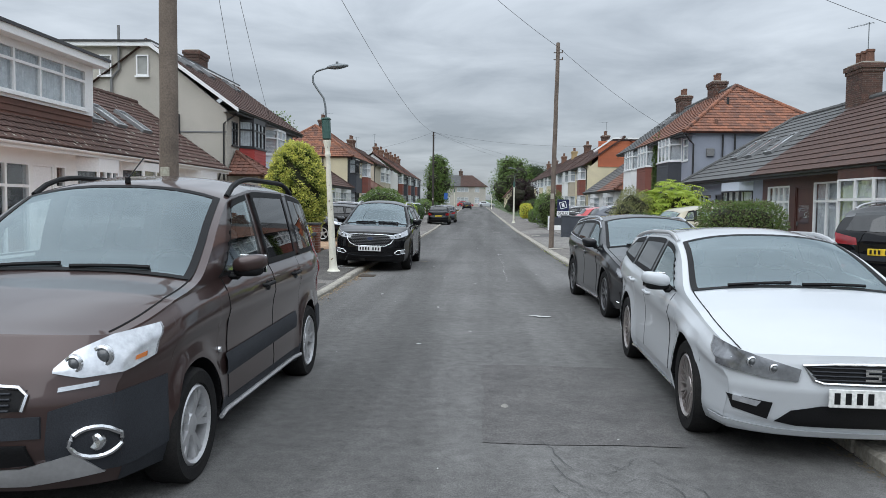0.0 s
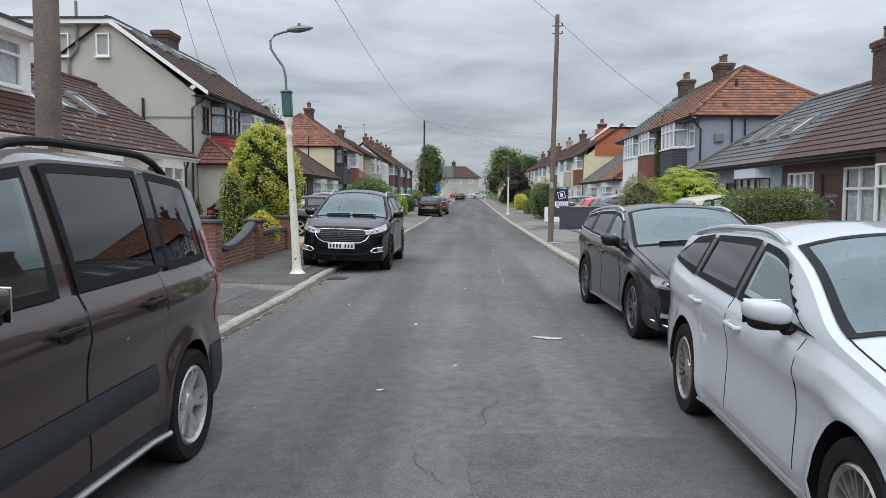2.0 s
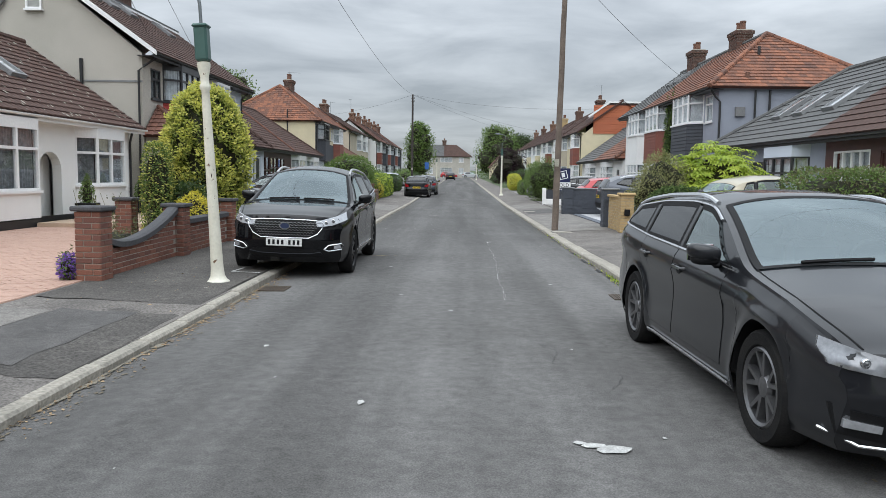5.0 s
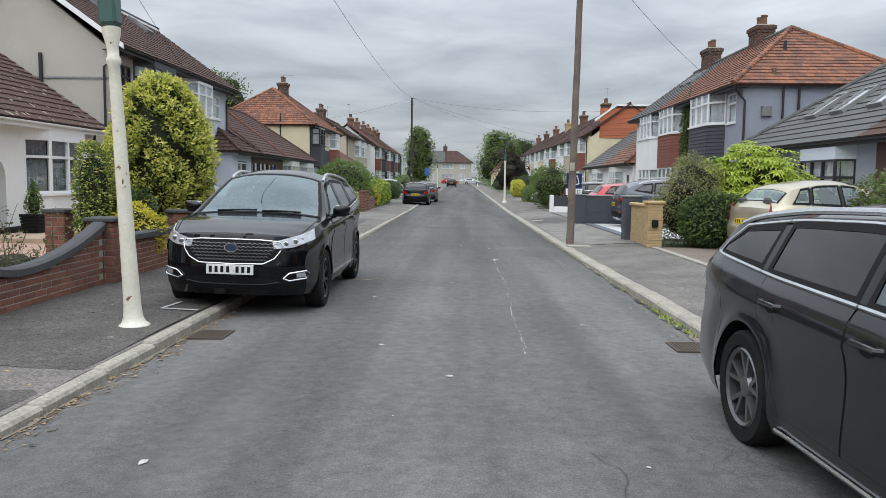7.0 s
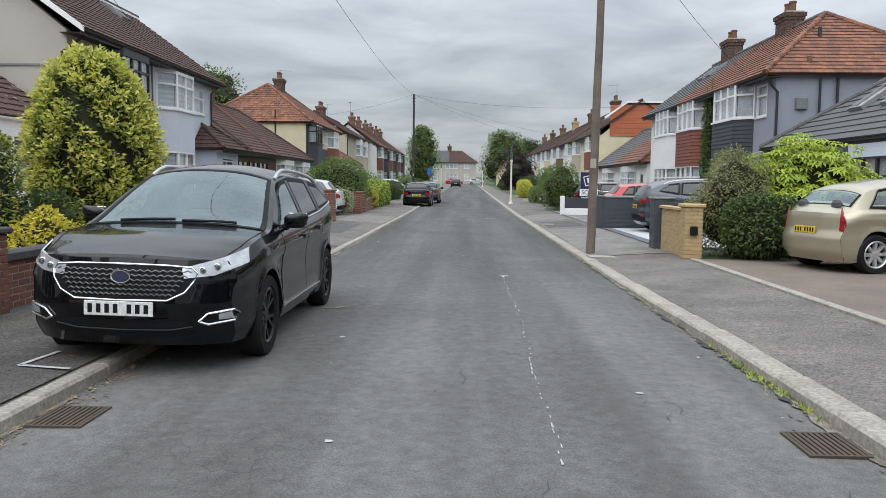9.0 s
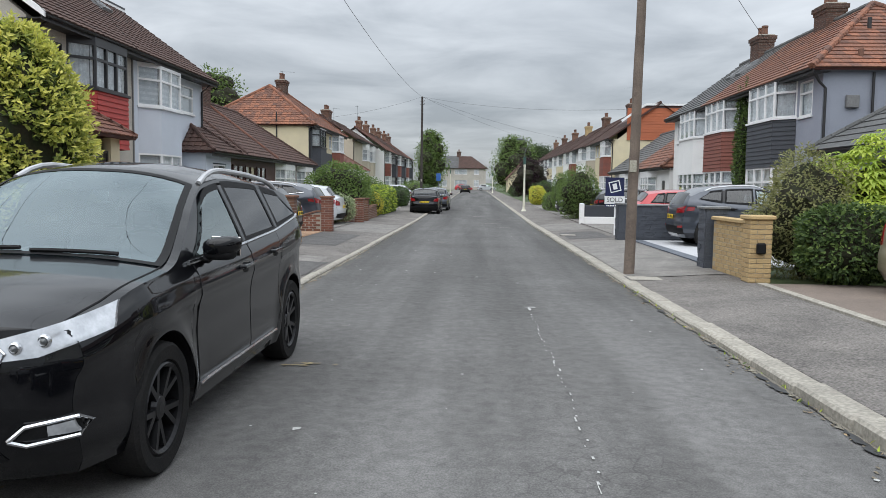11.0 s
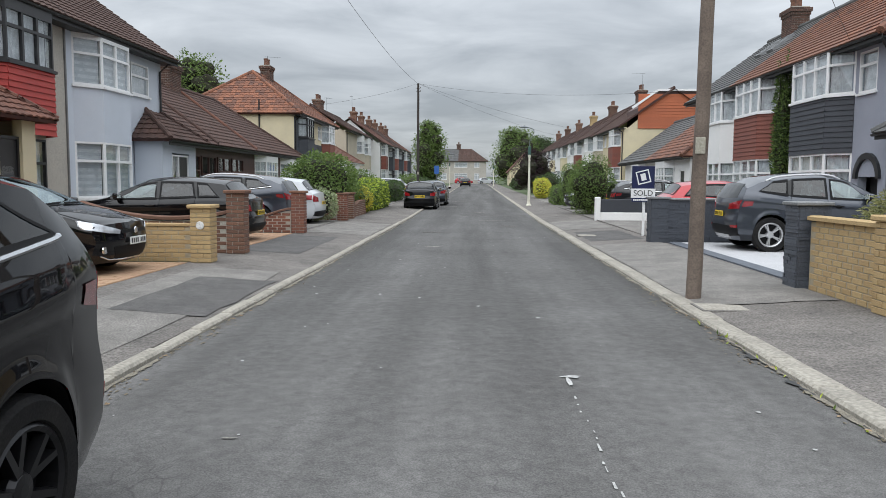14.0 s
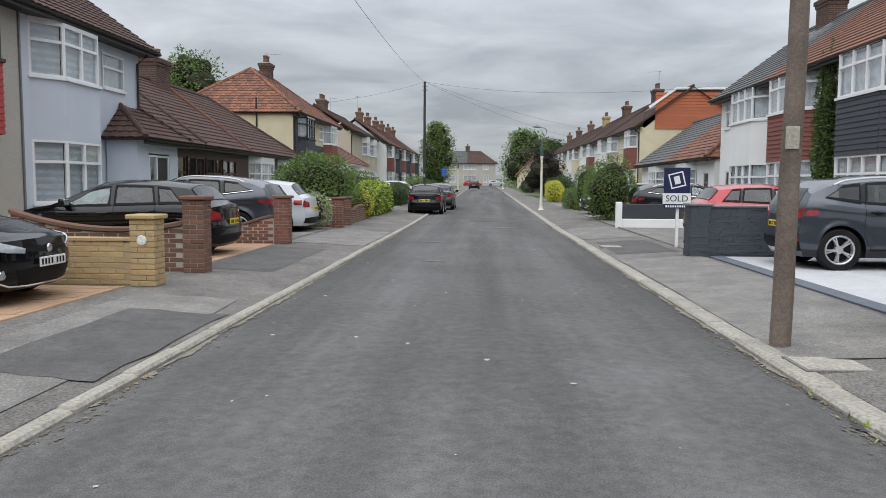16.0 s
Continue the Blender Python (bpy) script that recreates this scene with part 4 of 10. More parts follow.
m.ob("dormer_roof", L1)
sl = Vector((-4.05, 0, 2.8)).normalized()
nn = Vector((2.8, 0, 4.05)).normalized()
for yy in (23.6, 25.2, 27.2):
    skylight(L1, (-12.0, yy, 2.95 + 1.55 * 2.8 / 4.05 + 0.02), (0, 1, 0), sl, 0.75, 1.3, nn)
chimney(L1, -14.5, 17.5, 5.2, 6.9, pots=2)
lich = Mesh()
r5 = random.Random(5)
for i in range(420):
    t, yy = r5.random() ** 1.4, r5.uniform(14.5, 32.1)
    px, pz = -10.45 - 4.05 * t, 2.95 + 2.8 * t + 0.062
    q = r5.uniform(0.015, 0.05)
    lich.add([(px + q, yy - q, pz - q * 0.69), (px + q, yy + q, pz - q * 0.69), (px - q, yy + q * 0.6, pz + q * 0.69), (px - q, yy - q, pz + q * 0.69)], [(0, 1, 2, 3)], M_LICHEN)
lo = lich.ob("lichen", L1, "pale lichen spots")
lo["kind"] = "stuff"
pipe(L1, [(-10.75, 31.9, 2.8), (-10.85, 31.95, 2.5), (-10.85, 31.95, 0.1)])

# L2: two-storey pair: pebbledash half with red boarding and black frames, pale grey half
L2 = house_root("semi_detached_house", -1, 39, "two-storey pair, pebbledash half with red boarding, pale grey half")
gable_wall(L2, 33.2, -1, -10.9, -14.35, -17.8, -0.3, 5.6, 8.35, M_PEBBLE, 0.3)
m = Mesh()
m.prism([(-14.3, 5.9), (-14.3, 8.3), (-18.4, 8.3), (-18.4, 5.9)], 1, 33.22, 38.5, M_PEBBLE)
m.prism([(-14.1, 8.3), (-14.1, 8.48), (-18.7, 8.48), (-18.7, 8.3)], 1, 32.95, 45.5, M_UPVC)
m.prism([(-14.1, 8.48), (-14.1, 8.56), (-18.75, 8.56), (-18.75, 8.48)], 1, 32.9, 45.5, M_BLACKF)
m.ob("rear_dormer", L2)
wall(L2, front(-1, 33.5), 5.4, -0.3, 5.6, [(0.4, 1.3, 4.15, 5.2), (1.5, 4.4, 4.15, 5.3), (1.2, 4.4, 0.4, 2.5)], M_PEBBLE, "front_wall")
wall(L2, front(-1, 38.9), 6.3, -0.3, 5.6, [(0.4, 3.2, 4.1, 5.35), (3.9, 5.3, 4.25, 5.25), (0.4, 3.2, 1.0, 2.5)], M_LILAC, "front_wall")
gable_wall(L2, 45.2, -1, -11.15, -14.35, -17.8, -0.3, 5.6, 8.1, M_LILAC, 0.25)
m = Mesh()
m.box((-17.8, 33.5, -0.3), (-17.6, 45.2, 5.6), M_PEBBLE)
m.ob("back_wall", L2)
pitched(L2, -1, 33.0, 45.55, 5.62, 8.5, x_e=10.35, x_r=14.35, mats=[M_TILEB], gut=M_BLACKPIPE, pick=(37, 45))
m = Mesh()
m.prism([(-10.3, 5.5), (-10.3, 5.66), (-14.35, 8.58), (-14.35, 8.38)], 1, 32.93, 32.99, M_UPVC)
m.ob("bargeboard", L2, "white painted bargeboard")
chimney(L2, -14.5, 39.4, 7.9, 9.35, 0.9, 1.6, 0)
f1, f2 = front(-1, 33.5), front(-1, 38.9)
window(L2, f1, 0.4, 1.3, 4.15, 5.2, 2, 0.66, M_BLACKF)
bay(L2, -1, 35.0, 37.9, [(2.55, 4.15, M_RED, True), (4.15, 5.35, "window", False), (5.35, 5.6, M_BLACKF, False)], 0.55, 0.5, M_BLACKF, cols=(1, 3, 1))
window(L2, f1, 3.0, 4.4, 0.5, 2.5, 2, 0.7, M_BLACKF)
window(L2, f1, 1.3, 2.2, 0.2, 2.4, 1, None, M_BLACKF, M_DARKROOM)
bay(L2, -1, 39.3, 42.4, [(0.0, 1.0, M_LILAC, False), (1.0, 2.55, "window", False), (2.55, 4.1, M_LILAC, False), (4.1, 5.4, "window", False), (5.4, 5.6, M_UPVC, False)], 0.5, 0.7, curtain=M_BLIND, cols=(1, 2, 1))
window(L2, f2, 4.0, 5.3, 4.25, 5.25, 1, 0.6)
m = Mesh()
m.box((-10.92, 38.88, -0.2), (-10.86, 38.94, 5.5), M_GREYPIPE)
m.ob("party_joint", L2)
# porch with a small hipped tile roof
m = Mesh()
m.box((-10.86, 33.3, -0.3), (-9.6, 33.5, 2.75), M_PEBBLE)
m.box((-10.86, 35.0, -0.3), (-9.6, 35.2, 2.75), M_CREAM)
m.box((-9.8, 33.5, -0.3), (-9.6, 33.9, 2.75), M_CREAM)
m.box((-9.8, 34.7, -0.3), (-9.6, 35.0, 2.75), M_CREAM)
m.ob("porch", L2)
door(L2, Frame(-9.65, 33.9, 0, 1, 1, 0), 0, 0.8, 0.1, 2.4, M_BLACKF, M_BLACKF)
tiles(L2, (-9.25, 33.0, 2.8), (-9.25, 35.5, 2.8), (-10.8, 34.25, 3.85), (-10.8, 34.25, 3.85), M_TILEM, 0.25, 0.22)
tiles(L2, (-9.25, 33.0, 2.8), (-10.85, 33.0, 2.8), (-10.85, 34.25, 3.85), (-10.8, 34.25, 3.85), M_TILEM, 0.25, 0.22)
tiles(L2, (-9.25, 35.5, 2.8), (-10.85, 35.5, 2.8), (-10.85, 34.25, 3.85), (-10.8, 34.25, 3.85), M_TILEM, 0.25, 0.22)
ridge(L2, [(-9.25, 33.0, 2.84), (-10.8, 34.25, 3.9)], M_TILEM, 0.07)
ridge(L2, [(-9.25, 35.5, 2.84), (-10.8, 34.25, 3.9)], M_TILEM, 0.07)
pipe(L2, [(-10.45, 33.4, 5.5), (-10.85, 33.3, 5.2), (-11.0, 33.12, 5.0), (-11.0, 33.12, 0.2)])
pipe(L2, [(-10.5, 45.0, 5.5), (-10.84, 45.0, 5.2), (-10.84, 45.0, 3.6)])
pipe(L2, [(-13.0, 33.15, 5.4), (-13.0, 33.15, 4.1)], 0.06)
pipe(L2, [(-15.6, 33.1, 9.2), (-15.6, 33.1, 7.3), (-15.95, 33.1, 6.9), (-15.95, 33.1, 4.5)], 0.06, M_GREYPIPE, "vent_pipe")
gw = Frame(-16.6, 33.2, 1, 0, 0, -1)
for a in (0.1, 1.75):
    window(L2, gw, a, a + 0.55, 7.05, 7.95, 1, None, out=0.09)
m = Mesh()
m.box((-17.7, 33.17, 4.62), (-10.9, 33.2, 4.68), M_LEAD)
m.ob("string_course", L2)
sl2, nn2 = Vector((-4.0, 0, 2.88)).normalized(), Vector((2.88, 0, 4.0)).normalized()
for yy, tt in ((34.6, 2.9), (36.1, 2.9), (37.8, 2.9), (41.4, 2.7)):
    skylight(L2, (-10.35 - tt, yy, 5.62 + tt * 2.88 / 4.0 + 0.02), (0, 1, 0), sl2, 0.7, 1.0, nn2)

# L3: brown-tiled bungalow pair with dark joinery
L3 = house_root("bungalow", -1, 55, "brown-tiled bungalow pair with dark joinery")
plain_shell(L3, -1, 46.0, 65.0, 2.9, 8.0, M_WHITE, front_mat=M_WOOD, holes=[(1.2, 8.6, -0.1, 2.5), (10.6, 13.6, 0.9, 2.5), (15.6, 18.4, 0.9, 2.5)])
pitched(L3, -1, 45.7, 65.2, 2.92, 5.9, x_e=10.4, x_r=14.4, hip1=4.6, mats=[M_TILEB, M_TILEB], split=55.1, gut=M_BLACKPIPE)
gable_wall(L3, 45.8, -1, -10.9, -14.4, -17.9, 2.5, 2.9, 5.65, M_WHITE, 0.2)
ridge(L3, [(-10.4, 55.1, 3.0), (-14.4, 55.1, 5.98)], M_TILEM, 0.08)
ridge(L3, [(-10.4, 49.6, 3.0), (-14.4, 49.6, 5.98)], M_TILEB, 0.08)
chimney(L3, -14.4, 54.4, 5.4, 6.95, 1.0, 1.7, 2)
f3 = front(-1, 46.0)
for a in (1.2, 3.1, 5.0, 6.9):
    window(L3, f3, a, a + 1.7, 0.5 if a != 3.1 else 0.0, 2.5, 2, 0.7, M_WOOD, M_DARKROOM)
bay(L3, -1, 56.4, 59.8, [(0.0, 0.95, M_WHITE, False), (0.95, 2.5, "window", False), (2.5, 2.85, M_UPVC, False)], 0.45, 0.6, bars=True, cols=(1, 2, 1))
bay(L3, -1, 61.4, 64.6, [(0.0, 0.95, M_WHITE, False), (0.95, 2.5, "window", False), (2.5, 2.85, M_UPVC, False)], 0.45, 0.6, bars=True, cols=(1, 2, 1))
# pale porch in front, with a brown hipped roof
P3 = L3
wall(P3, Frame(-9.95, 42.9, 0, 1, 1, 0), 2.9, -0.3, 2.75, [(0.75, 2.25, -0.1, 2.4)], M_LILAC, "porch_front", 0.15)
for ya in (42.9, 45.65):
    m = Mesh()
    m.box((-10.86, ya, -0.3), (-10.1, ya + 0.15, 2.75), M_LILAC)
    m.ob("porch_side", P3)
door(P3, Frame(-9.95, 42.9, 0, 1, 1, 0), 1.35, 2.25, -0.05, 2.35, M_BLACKF)
window(P3, Frame(-9.95, 42.9, 0, 1, 1, 0), 0.78, 1.34, 0.0, 2.35, 1, None, None, M_DARKROOM, sill=False)
tiles(P3, (-9.55, 42.6, 2.8), (-9.55, 46.1, 2.8), (-10.9, 45.0, 3.8), (-10.9, 43.9, 3.8), M_TILEB, 0.28, 0.24)
tiles(P3, (-9.55, 42.6, 2.8), (-10.86, 42.6, 2.8), (-10.9, 43.9, 3.8), (-10.9, 43.9, 3.8), M_TILEB, 0.28, 0.24)
tiles(P3, (-9.55, 46.1, 2.8), (-10.9, 46.1, 2.8), (-10.95, 45.0, 3.8), (-10.9, 45.0, 3.8), M_TILEB, 0.28, 0.24)
ridge(P3, [(-9.55, 42.6, 2.84), (-10.9, 43.9, 3.85)], M_TILEB, 0.08)
ridge(P3, [(-9.55, 46.1, 2.84), (-10.9, 45.0, 3.85)], M_TILEB, 0.08)
gutter(P3, -9.6, -1, 42.6, 46.1, 2.78, M_BLACKPIPE)


# two-storey houses of the same pattern, further along
def two_storey(s, y0, y1, z_e, z_r, wall_mat, tile, label, hip0=0.0, hip1=0.0, set_back=0.0, bays=(), clad=None, frame_mats=(None, None), x_r=14.4, pots=True, side=None, rows=2):
    g = rise(y0)
    global XF
    keep = XF
    XF = XF + set_back
    h = house_root("semi_detached_house", s, (y0 + y1) / 2, label)
    mid = (y0 + y1) / 2
    spans = bays or [(y0 + 1.0, y0 + 4.0), (y1 - 4.0, y1 - 1.0)]
    holes = []
    for a, b in spans:
        holes += [(a - y0 + 0.1, b - y0 - 0.1, 0.95 + g, 2.5 + g), (a - y0 + 0.1, b - y0 - 0.1, 4.1 + g, 5.3 + g)]
    ents = [(mid - 1.9, mid - 0.9), (mid + 0.9, mid + 1.9)]
    wins = []
    for a, b in ents:
        if all(b < p or a > q for p, q in spans):
            wins.append((a, b))
            holes += [(a - y0, b - y0, 0.0 + g, 2.2 + g), (a - y0, b - y0, 4.3 + g, 5.2 + g)]
    wall(h, front(s, y0), y1 - y0, -0.3 + g, z_e + g, holes, wall_mat, "front_wall")
    back = XF + 7.2
    for y, hp in ((y0, hip0), (y1 - 0.25, hip1)):
        if hp:
            m = Mesh()
            m.box((s * (XF + 0.252), y, -0.3 + g), (s * back, y + 0.25, z_e + g), side or wall_mat)
            m.ob("side_wall", h)
        else:
            gable_wall(h, y, s, s * (XF + 0.252), s * (x_r + set_back), s * back, -0.3 + g, z_e - 0.1 + g, z_r - 0.2 + g, side or wall_mat)
    pitched(h, s, y0 - 0.25, y1 + 0.25, z_e, z_r, x_e=XF - 0.5, x_r=x_r + set_back, x_b=back + 0.4, hip0=hip0, hip1=hip1, mats=[tile], g=g, gut=M_BLACKPIPE)
    for i, (a, b) in enumerate(spans):
        fm = frame_mats[i % len(frame_mats)]
        cl = clad[i % len(clad)] if clad else wall_mat
        bay(h, s, a, b, [(0.0 + g, 0.95 + g, wall_mat, False), (0.95 + g, 2.5 + g, "window", False), (2.5 + g, 4.1 + g, cl, cl is not wall_mat), (4.1 + g, 5.3 + g, "window", False), (5.3 + g, z_e + g, M_UPVC, False)], 0.5, 0.55, fm, bars=False)
    for i, (a, b) in enumerate(wins):
        window(h, front(s, y0), a - y0, b - y0, 4.3 + g, 5.2 + g, 2, 0.66, frame_mats[i % 2])
        door(h, front(s, y0), a - y0, b - y0, 0.0 + g, 2.2 + g, M_WOOD, frame_mats[i % 2])
    pipe(h, [(s * (XF - 0.42), y0 + 0.1, z_e - 0.1 + g), (s * (XF - 0.06), y0 + 0.15, z_e - 0.4 + g), (s * (XF - 0.06), y0 + 0.15, 0.1 + g)])
    XF = keep
    return h


# L4: hipped orange roof, cream wall with dark timber front
L4 = two_storey(-1, 64.8, 77.0, 5.45, 8.4, M_CREAM, M_TILEO, "hipped two-storey house, cream render with black boarded front", hip0=3.8, hip1=3.8, clad=[M_DARKCLAD, M_BROWNCLAD], frame_mats=(M_BLACKF, None))
m = Mesh()
boarding(m, front(-1, 64.8), 0.0, 1.0, 2.6, 5.4, M_DARKCLAD, 0.02)
boarding(m, front(-1, 64.8), 4.0, 8.1, 2.6, 4.0, M_DARKCLAD, 0.02)
m.ob("timber_boarding", L4, "black timber boarding")
chimney(L4, -14.4, 71.8, 8.0, 9.45, 0.8, 1.2, 2)
pipe(L4, [(-13.0, 64.75, 6.4), (-13.0, 64.75, 0.2)], 0.05)

# L4b: low orange-brown bungalow
L4b = house_root("bungalow", -1, 84, "low bungalow with orange-brown roof and white windows")
plain_shell(L4b, -1, 77.6, 90.2, 2.75, 7.5, M_WHITE, holes=[(1.0, 4.0, 1.1, 2.6), (8.0, 11.0, 1.1, 2.6)], z0=-0.1)
pitched(L4b, -1, 77.5, 90.4, 2.85, 5.2, x_e=10.4, x_r=14.2, mats=[M_TILEM], g=rise(84), gut=M_UPVC, hip1=2.5)
for a in (78.6, 85.6):
    bay(L4b, -1, a, a + 3.0, [(0.1, 1.2, M_WHITE, False), (1.2, 2.7, "window", False), (2.7, 3.05, M_UPVC, False)], 0.45, 0.6)

# L5 and on: row set back a little
L5 = two_storey(-1, 90.6, 106.0, 6.0, 8.3, M_BEIGE, M_TILEB, "plain beige rendered two-storey house with brown roof", set_back=1.2, bays=[(101.5, 104.5), (97.0, 99.6)], x_r=14.2)
chimney(L5, -15.2, 93.0, 8.3, 9.4, 0.9, 2.0, 4, M_BRICKB)
for i, (a, wm) in enumerate(((106.6, M_WHITE), (119.6, M_LILAC), (132.6, M_WHITE))):
    hh = two_storey(-1, a, a + 12.6, 5.5, 8.3, wm, M_TILEM if i % 2 == 0 else M_TILEB, "two-storey terrace pair with bays and brown roof", clad=[M_BROWNCLAD, M_DARKCLAD], frame_mats=(None, M_BLACKF))
    chimney(hh, -14.4, a + 3, 8.2 + rise(a), 9.35 + rise(a), 0.8, 1.3, 3, M_BRICKB)
    chimney(hh, -14.4, a + 9, 8.2 + rise(a), 9.35 + rise(a), 0.8, 1.3, 3, M_BRICKB)

# R1: bungalow pair, dark joinery half with brown tiles, grey half with grey tiles
R1 = house_root("bungalow", 1, 29, "bungalow pair, brown joinery half and grey rendered half")
wall(R1, front(1, 17.0), 12.7, -0.3, 2.8, [(2.9, 6.2, 0.75, 2.45), (6.5, 8.3, 0.55, 2.45), (8.5, 9.7, 0.05, 2.35), (10.2, 12.2, 0.75, 2.4)], M_WOOD, "front_wall")
wall(R1, front(1, 29.7), 9.4, -0.3, 2.8, [(1.0, 3.8, 0.8, 2.3), (4.6, 5.8, -0.2, 2.2), (6.4, 8.8, 0.8, 2.2)], M_GREYR, "front_wall")
m = Mesh()
m.box((18.5, 17.0, -0.3), (18.7, 39.1, 2.8), M_GREYR)
m.box((11.15, 17.0, -0.3), (18.5, 17.25, 2.8), M_BRICKY)
m.box((11.15, 38.85, -0.3), (18.5, 39.1, 2.8), M_GREYR)
m.ob("outer_walls", R1)
pitched(R1, 1, 16.6, 39.3, 2.82, 5.65, x_e=10.4, x_r=14.4, hip0=3.6, hip1=3.7, mats=[M_TILEB, M_TILEG], split=29.7, gut=M_BLACKPIPE, tw=0.42, ch=0.33, flat=True, pick=(25, 36))
chimney(R1, 14.4, 29.5, 5.3, 7.05, 0.9, 1.5, 3)
fR, fG = front(1, 17.0), front(1, 29.7)
bay(R1, 1, 20.0, 23.2, [(-0.1, 0.75, M_BRICKY, False), (0.75, 2.45, "window", False), (2.45, 2.8, M_WOOD, False)], 0.5, 0.6, cols=(1, 2, 1))
window(R1, fR, 6.5, 8.3, 0.55, 2.45, 2, 0.68)
door(R1, fR, 8.5, 9.7, 0.05, 2.35, M_WOOD, M_WOOD)
window(R1, fR, 10.2, 12.2, 0.75, 2.4, 4, 0.66)
bay(R1, 1, 30.7, 33.5, [(-0.1, 0.8, M_GREYR, False), (0.8, 2.3, "window", False), (2.3, 2.8, M_LILAC, False)], 0.45, 0.3, M_BLACKF, cols=(1, 3, 1))
window(R1, fG, 6.4, 8.8, 0.8, 2.2, 3, None, M_BLACKF)
door(R1, fG, 4.6, 5.8, -0.15, 2.2, M_DARKCLAD, M_BLACKF)
slR, nnR = Vector((4.0, 0, 2.83)).normalized(), Vector((-2.83, 0, 4.0)).normalized()
for yy in (31.0, 33.2, 35.0):
    skylight(R1, (11.7, yy, 2.82 + 1.3 * 2.83 / 4.0 + 0.02), (0, 1, 0), slR, 0.8, 1.35, nnR)

# houses beside the start of the street, which the parked cars mirror
for side, y0, y1, wm in ((1, 0.5, 13.0, M_WHITE), (-1, -4.0, 8.5, M_CREAM)):
    h0 = house_root("semi_detached_house", side, (y0 + y1) / 2, "plain rendered two-storey pair with a brown hipped roof")
    plain_shell(h0, side, y0, y1, 5.4, 7.5, wm, holes=[(1.2, 4.0, 0.9, 2.5), (8.5, 11.3, 0.9, 2.5), (1.2, 4.0, 3.9, 5.1), (8.5, 11.3, 3.9, 5.1)])
    for a in (1.2, 8.5):
        for z in (0.9, 3.9):
            window(h0, front(side, y0), a, a + 2.8, z, z + (1.6 if z < 1 else 1.2), 2)
    pitched(h0, side, y0 - 0.3, y1 + 0.3, 5.4, 8.2, hip0=3.2, hip1=3.2, mats=[M_TILEB])

# R2: hipped orange-tiled terrace with bays
R2 = house_root("terraced_house", 1, 48, "two-storey terrace, grey and white render, hipped orange roof")
wall(R2, front(1, 39.5), 6.1, -0.3, 5.4, [(0.7, 1.7, 4.05, 5.2), (2.2, 5.6, 4.1, 5.35), (2.2, 5.6, 0.9, 2.4), (0.4, 1.5, -0.3, 1.7)], M_GREYR, "front_wall")
wall(R2, front(1, 45.6), 5.4, -0.3, 5.4, [(1.3, 4.9, 4.1, 5.35), (1.3, 4.9, 0.9, 2.4), (0.2, 1.0, 4.2, 5.2), (0.1, 1.0, 0, 2.2)], M_WHITE, "front_wall")
wall(R2, front(1, 51.0), 6.4, -0.3, 5.4, [(0.2, 3.9, 4.1, 5.35), (0.2, 3.9, 0.9, 2.4), (4.6, 5.8, 4.1, 5.2), (4.6, 5.6, 0, 2.2)], M_WHITE, "front_wall")
m = Mesh()
m.box((11.152, 39.5, -0.3), (18.0, 39.75, 5.4), M_GREYR)
m.ob("side_wall", R2)
gable_wall(R2, 57.15, 1, 11.152, 14.4, 18.0, -0.3, 5.4, 8.1, M_WHITE)
m = Mesh()
m.box((18.0, 39.5, -0.3), (18.2, 57.4, 5.4), M_GREYR)
m.ob("back_wall", R2)
pitched(R2, 1, 39.2, 57.7, 5.42, 8.4, x_e=10.4, x_r=14.4, hip0=4.6, mats=[M_TILEO, M_TILEG], split=50.9, gut=M_BLACKPIPE, tw=0.3, ch=0.3, flat=True, pick=(42, 50))
chimney(R2, 14.4, 47.2, 8.0, 9.2, 0.95, 1.4, 2)
chimney(R2, 14.4, 54.6, 8.0, 9.4, 0.95, 1.4, 2)
fa, fb, fc = front(1, 39.5), front(1, 45.6), front(1, 51.0)
window(R2, fa, 0.7, 1.7, 4.05, 5.2, 1, 0.66)
W = [("window", False)]
bay(R2, 1, 41.4, 45.1, [(0, 0.9, M_GREYR, False), (0.9, 2.4, "window", False), (2.4, 4.1, M_DARKCLAD, True), (4.1, 5.4, "window", False)], 0.55, 0.6, bars=False)
bay(R2, 1, 46.9, 50.6, [(0, 0.9, M_WHITE, False), (0.9, 2.4, "window", False), (2.4, 4.1, M_BROWNCLAD, True), (4.1, 5.4, "window", False)], 0.55, 0.6, bars=False)
bay(R2, 1, 51.2, 54.9, [(0, 0.9, M_WHITE, False), (0.9, 2.4, "window", False), (2.4, 4.1, M_WHITE, False), (4.1, 5.4, "window", False)], 0.55, 0.6, bars=False)
window(R2, fb, 0.2, 1.0, 4.2, 5.2, 1, 0.66)
door(R2, fb, 0.1, 1.0, 0, 2.2, M_WOOD)
window(R2, fc, 4.6, 5.8, 4.1, 5.2, 2, 0.66)
door(R2, fc, 4.6, 5.6, 0, 2.2, M_WOOD)
m = Mesh()
arc = [(40.45 - 0.55 * math.cos(k * math.pi / 10), 1.65 + 0.55 * math.sin(k * math.pi / 10)) for k in range(11)]
arc2 = [(40.45 - 0.72 * math.cos(k * math.pi / 10), 1.65 + 0.72 * math.sin(k * math.pi / 10)) for k in range(11)]
m.prism(arc2 + arc[::-1], 0, 10.82, 10.9, M_BLACKF)
# near-black sheets fill the arch: the porch's shade as colour
m.prism([(39.9, 1.69), *arc[1:-1], (41.0, 1.69)], 0, 10.91, 10.93, M_DARKROOM)
